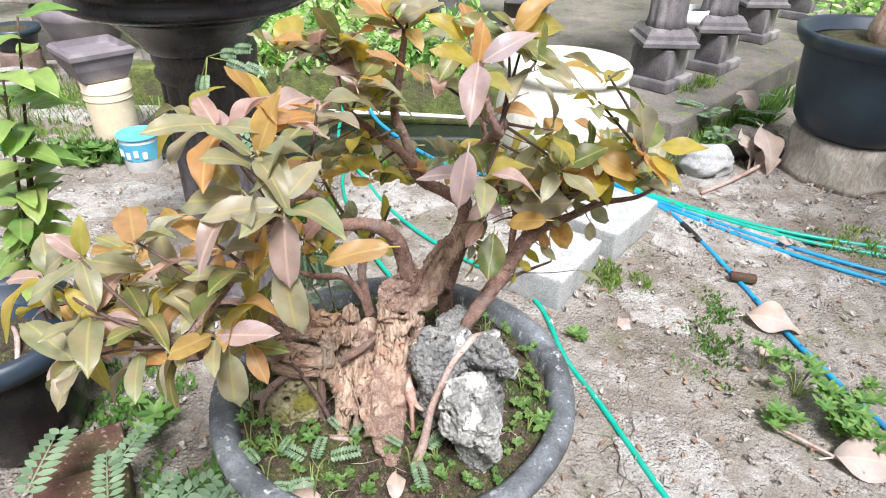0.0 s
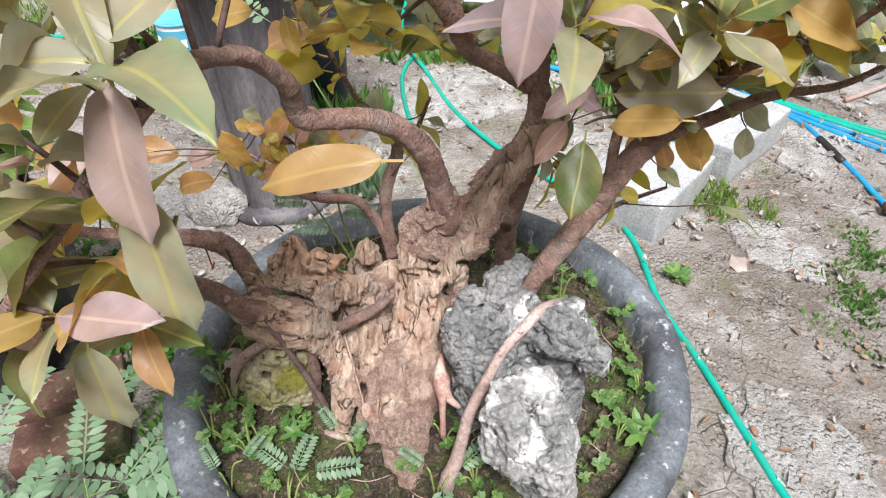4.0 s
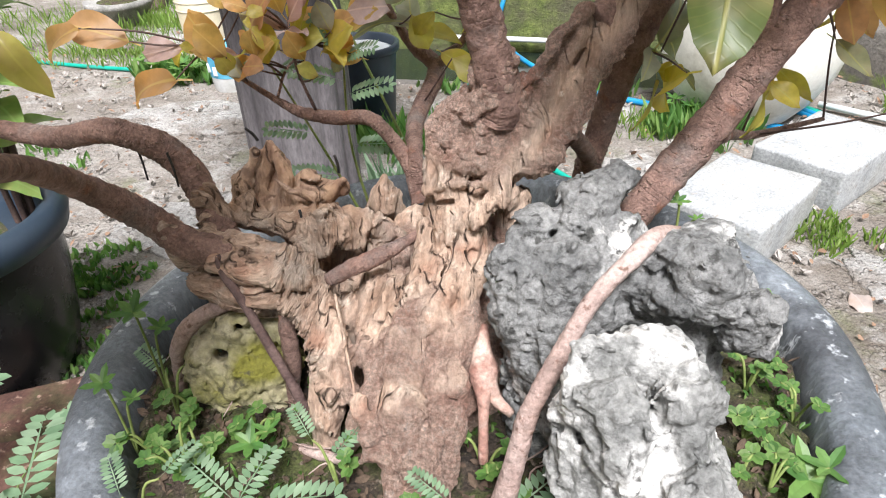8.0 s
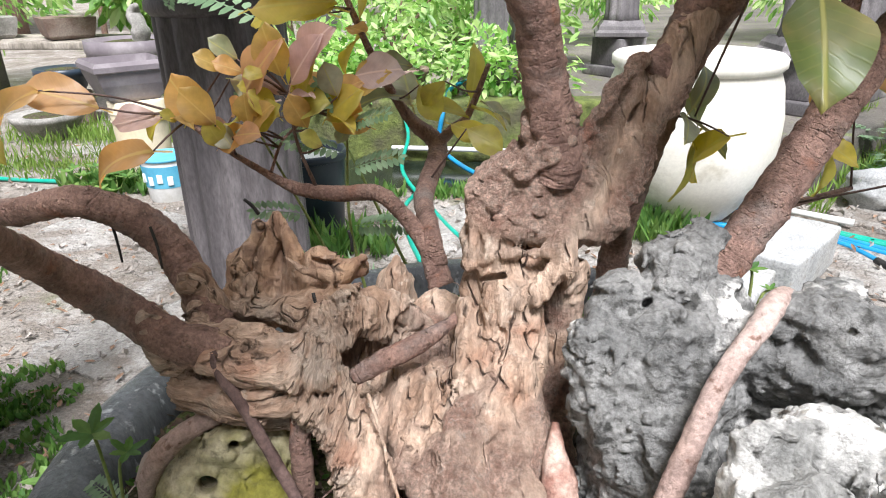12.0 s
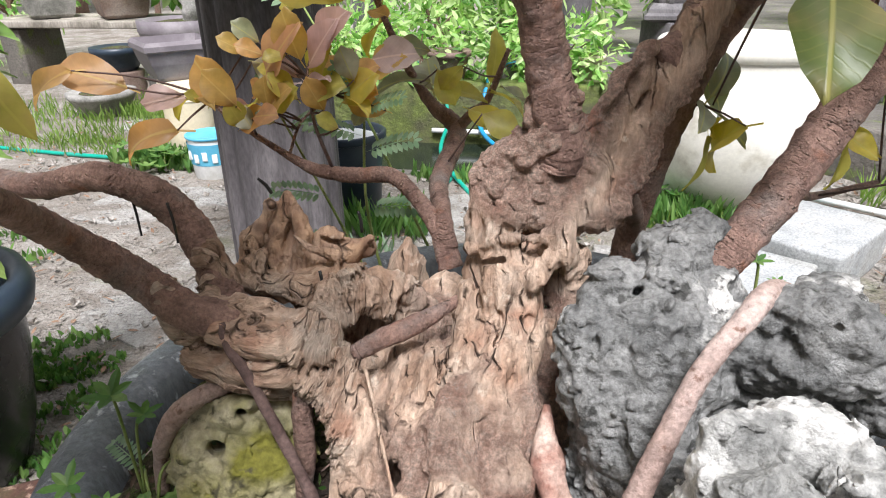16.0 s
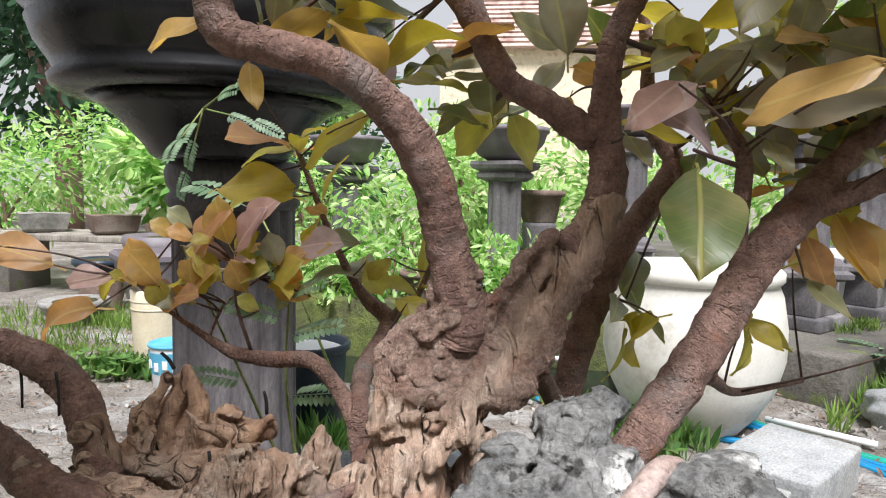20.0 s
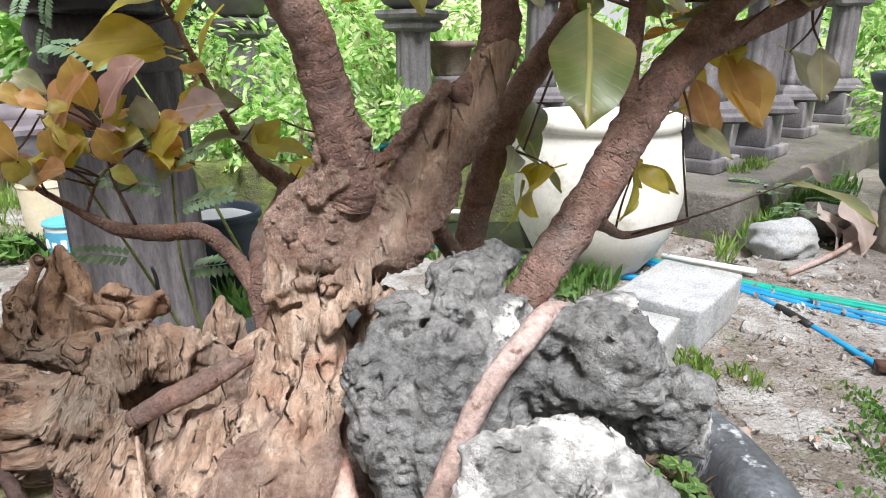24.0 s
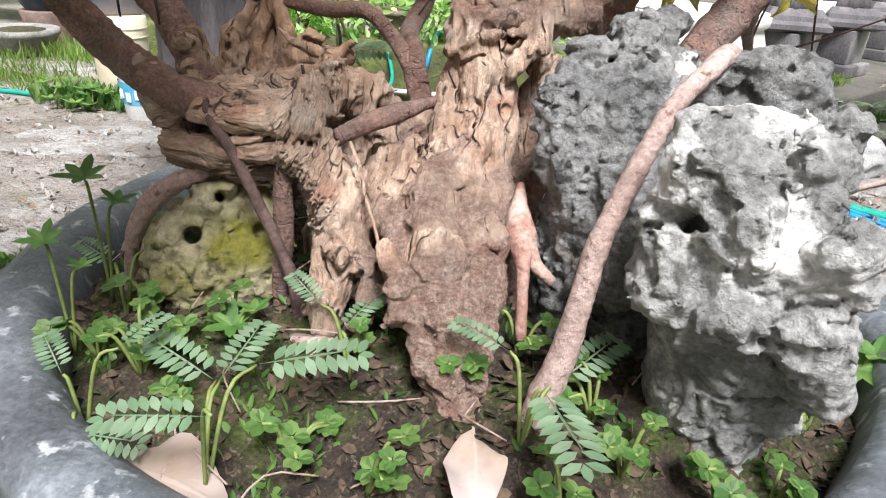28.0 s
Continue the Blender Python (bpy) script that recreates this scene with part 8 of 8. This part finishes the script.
def drum(c, r, h, mat, label, cat="stand"):
    th = thing("stone_stand", label, cat, c, group="stone stands")
    part("stand_body", lathe([(r, 0), (r * 1.05, h * 0.1), (r * 0.96, h * 0.3), (r * 1.04, h * 0.5), (r * 0.95, h * 0.7), (r * 1.05, h * 0.95), (r, h), (0.01, h)], 28, c, wob=0.06), mat, th)
    return th


drum((-2.10, 3.98, 0), 0.13, 0.27, M_rust, "stacked brown stone drum stand")
bench_pot("oval_pot", (-2.10, 3.98, 0.27), [(0.16, 0), (0.18, 0.02), (0.21, 0.10), (0.23, 0.15), (0.235, 0.16), (0.235, 0.22), (0.215, 0.22), (0.20, 0.19), (0.01, 0.18)], M_mauve, "mauve-grey glazed pot with a stump bonsai", soil=(0.205, 0.195))
single("stump_bonsai", tube([(-2.04, 3.98, 0.46, 0.05), (-2.03, 3.97, 0.55, 0.045), (-2.06, 3.99, 0.62, 0.035), (-2.02, 3.96, 0.66, 0.012)], 12, 6, 0.3, 20), M_greypot, "grey dead stump standing in the mauve pot", "stump")
drum((-1.78, 4.2, 0), 0.11, 0.30, M_greypot, "weathered grey stone stand")
bench_pot("grey_pot", (-1.78, 4.2, 0.30), [(0.12, 0), (0.14, 0.03), (0.17, 0.13), (0.19, 0.15), (0.19, 0.19), (0.17, 0.19), (0.15, 0.16), (0.01, 0.15)], M_greypot, "weathered grey pot with a stepped rim", soil=(0.16, 0.165))
drum((-2.62, 4.1, 0), 0.12, 0.18, M_rust, "dark brown stone drum stand")
bench_pot("dark_pot", (-2.62, 4.1, 0.18), [(0.09, 0), (0.11, 0.03), (0.13, 0.09), (0.155, 0.11), (0.155, 0.14), (0.14, 0.14), (0.01, 0.11)], M_navy, "small dark blue glazed bonsai pot", soil=(0.135, 0.12))
bench_pot("shallow_pot", (-2.50, 3.72, 0.0), [(0.10, 0), (0.13, 0.03), (0.17, 0.10), (0.18, 0.11), (0.18, 0.135), (0.165, 0.135), (0.01, 0.11)], M_greypot, "shallow weathered grey pot standing on the ground", soil=(0.16, 0.118))
bn = thing("bench", "old wooden slab bench holding pots", "bench", (-3.2, 4.7, 0))
for k in range(3):
    part("slab", box(bmesh.new(), (-3.15, 4.55 + 0.17 * k, 0.40 + 0.004 * k), (1.5, 0.16, 0.045), 0.008), M_stump, bn)
for x in (-3.7, -2.65):
    part("support", box(bmesh.new(), (x, 4.7, 0.18), (0.16, 0.4, 0.37), 0.012), M_kerb, bn)
bench_pot("square_pot", (-2.95, 4.7, 0.43), [(0.13, 0), (0.15, 0.02), (0.17, 0.10), (0.175, 0.13), (0.155, 0.13), (0.01, 0.1)], M_rust, "low square brown clay bonsai pot", True, (0.14, 0.11))
bench_pot("square_pot", (-3.5, 4.7, 0.43), [(0.13, 0), (0.15, 0.02), (0.17, 0.10), (0.175, 0.13), (0.155, 0.13), (0.01, 0.1)], M_greypot, "low square grey clay bonsai pot", True, (0.14, 0.11))
for x, y, z, r, m, lab in ((-0.55, 3.72, 0.23, 0.10, M_rust, "brown clay pot standing on the pond wall"), (0.12, 3.95, 0.2, 0.09, M_cream, "ribbed cream pot standing beyond the pond"), (-1.5, 3.75, 0.23, 0.11, M_greypot, "grey pot standing on the pond wall"), (0.05, 4.5, 0.6, 0.14, M_rust, "brown clay pot raised on a stand")):
    bench_pot("clay_pot", (x, y, z), [(r * 0.7, 0), (r * 0.75, 0.01), (r * 0.95, r * 1.1), (r * 1.1, r * 1.15), (r * 1.1, r * 1.4), (r * 0.95, r * 1.4), (0.01, r * 1.2)], m, lab, soil=(r * 0.95, r * 1.25))
drum((0.05, 4.5, 0.15), 0.10, 0.45, M_greycol, "grey round cement plant stand")
# a few leafy plants in the planters on top
for i, (x, y, z, s) in enumerate(((1.24, 3.62, 1.31, 0.22), (1.66, 3.98, 1.31, 0.25), (-1.2, 4.6, 1.12, 0.25), (2.25, 4.75, 1.31, 0.25))):
    shrub("potted_plant", (x, y, z - 0.03), 1, lobes((x, y, z + 0.22), s * 0.8, 6, 40 + i), 500, 0.07, M_bushl, 40 + i, "small green plant growing in a planter on a pedestal", "plant", 0.012)
# trailing feathery sprig in front of the bowl, and grass over the bowl's foot
for b, tips in (((-0.50, 1.46, 0.90), ((-0.43, 1.42, 0.93), (-0.49, 1.38, 0.85), (-0.55, 1.50, 0.81), (-0.43, 1.47, 0.885))),):
    th = thing("feathery_sprig", "thin feathery green sprig hanging before the black bowl", "weed", b)
    for k, t in enumerate(tips):
        part("stem", tube([(*b, 0.0016), (*Vector(b).lerp(Vector(t), 0.5), 0.0013), (*t, 0.0008)], 5, 3), M_stem, th)
        for f in (0.45, 1.0):
            placed("leaf", FEATHER, th, aim(Vector(b).lerp(Vector(t), f), Vector(t) - Vector(b) + Vector((0, 0, -0.02)), (0.2 * k - 0.3, -1, 0.6), 0.055))
th = thing("tall_weed", "tall thin green weed with feathery leaves behind the trunk", "weed", (-0.16, 1.02, 0.47))
part("stem", tube([(-0.16, 1.02, 0.46, 0.0018), (-0.185, 1.01, 0.60, 0.0014), (-0.18, 1.0, 0.70, 0.001)], 5, 5), M_stem, th)
part("stem", tube([(-0.16, 1.02, 0.46, 0.0018), (-0.21, 1.02, 0.58, 0.0014), (-0.25, 1.0, 0.69, 0.001)], 5, 5), M_stem, th)
for p, d, z in (((-0.18, 1.0, 0.70), (-0.3, -0.3, 0.6), 0.04), ((-0.181, 1.0, 0.695), (0.8, -0.3, 0.3), 0.04), ((-0.183, 1.003, 0.675), (-0.7, -0.3, 0.2), 0.045), ((-0.184, 1.005, 0.66), (0.8, 0, 0.2), 0.045), ((-0.25, 1.0, 0.69), (-0.2, -0.3, 0.7), 0.035), ((-0.245, 1.0, 0.68), (0.7, -0.2, 0.3), 0.035), ((-0.22, 1.01, 0.62), (-0.8, -0.2, 0.1), 0.045), ((-0.185, 1.01, 0.61), (0.9, -0.2, 0.1), 0.05), ((-0.2, 1.02, 0.57), (-0.9, -0.2, 0.1), 0.05)):
    placed("leaf", FEATHER, th, aim(p, d, (0, -0.6, 0.8), z))
th = thing("fern_frond", "long light green fern frond arching behind the trunk", "weed", (-0.16, 1.2, 0.47))
part("stem", tube([(-0.16, 1.2, 0.46, 0.002), (-0.25, 1.22, 0.65, 0.0016), (-0.322, 1.26, 0.752, 0.0012)], 6, 5), M_stem, th)
placed("leaf", FEATHER, th, aim((-0.322, 1.26, 0.752), (-0.18, 0.12, 0.03), (0, -0.6, 0.8), 0.16, 0.5))

# ---- plain walls added out of view, to block low skylight and deepen shade ----
M_shadewall = surf("shade_wall_concrete", (0.12, 0.115, 0.10), (0.20, 0.19, 0.165), 1.2, 0.9, 0.5, 30.0, (0.07, 0.08, 0.045), 0.8, 0.56)
for nm, lo, hi in (("wall_south", (-3.0, -4.2, -0.02), (3.0, -4.0, 2.6)), ("wall_west", (-3.0, -4.0, -0.02), (-2.8, 1.2, 5.5)), ("wall_east", (2.8, -4.0, -0.02), (3.0, 1.2, 5.5))):
    bm = bmesh.new()
    box(bm, [(a + b) / 2 for a, b in zip(lo, hi)], [b - a for a, b in zip(lo, hi)], 0.02)
    single(nm, bm, M_shadewall, "plain concrete wall added out of view to block low skylight", "wall", kind="structure")

# ---- leafy shrub at the pot's far side ----
sh = thing("green_shrub", "small shrub with glossy green leaves beside the pots", "shrub", (-0.98, 1.32, 0.0))
M_glossy = leafmat("glossy_green_leaf", [(0.10, 0.22, 0.05), (0.20, 0.34, 0.08), (0.34, 0.44, 0.14)], 0.35, 0.35, vein=0.5, vcol=(0.30, 0.42, 0.14))
GLOSSY = [leaf_mesh("glossy_leaf", M_glossy, w, b, 0.2, 0.02) for w, b in ((0.42, 0.25), (0.50, 0.4))]
rs = random.Random(77)
for k in range(4):
    tip = Vector((-0.86 + 0.03 * k, 1.22 + 0.05 * (k % 2), (0.66, 0.80, 0.93, 1.02)[k]))
    base = Vector((-0.98, 1.32, 0.0))
    part("stem", tube([(*base, 0.007), (*(base.lerp(tip, 0.55) + Vector((-0.03, 0.02, 0.03))), 0.005), (*tip, 0.002)], 8, 6), M_twig, sh)
    for i in range(13):
        f = 0.55 + 0.45 * i / 12
        p = base.lerp(tip, f) + Vector((-0.03, 0.02, 0.03)) * (1 - f) * 1.5
        a = i * 2.4 + k
        d = Vector((math.cos(a) + 0.2, math.sin(a) - 0.2, 0.15 + 0.3 * rs.random() - 0.4 * (1 - f)))
        placed("leaf", rs.choice(GLOSSY), sh, aim(p, d, Vector((0.1, -0.2, 1)), 0.085 + 0.04 * rs.random()))
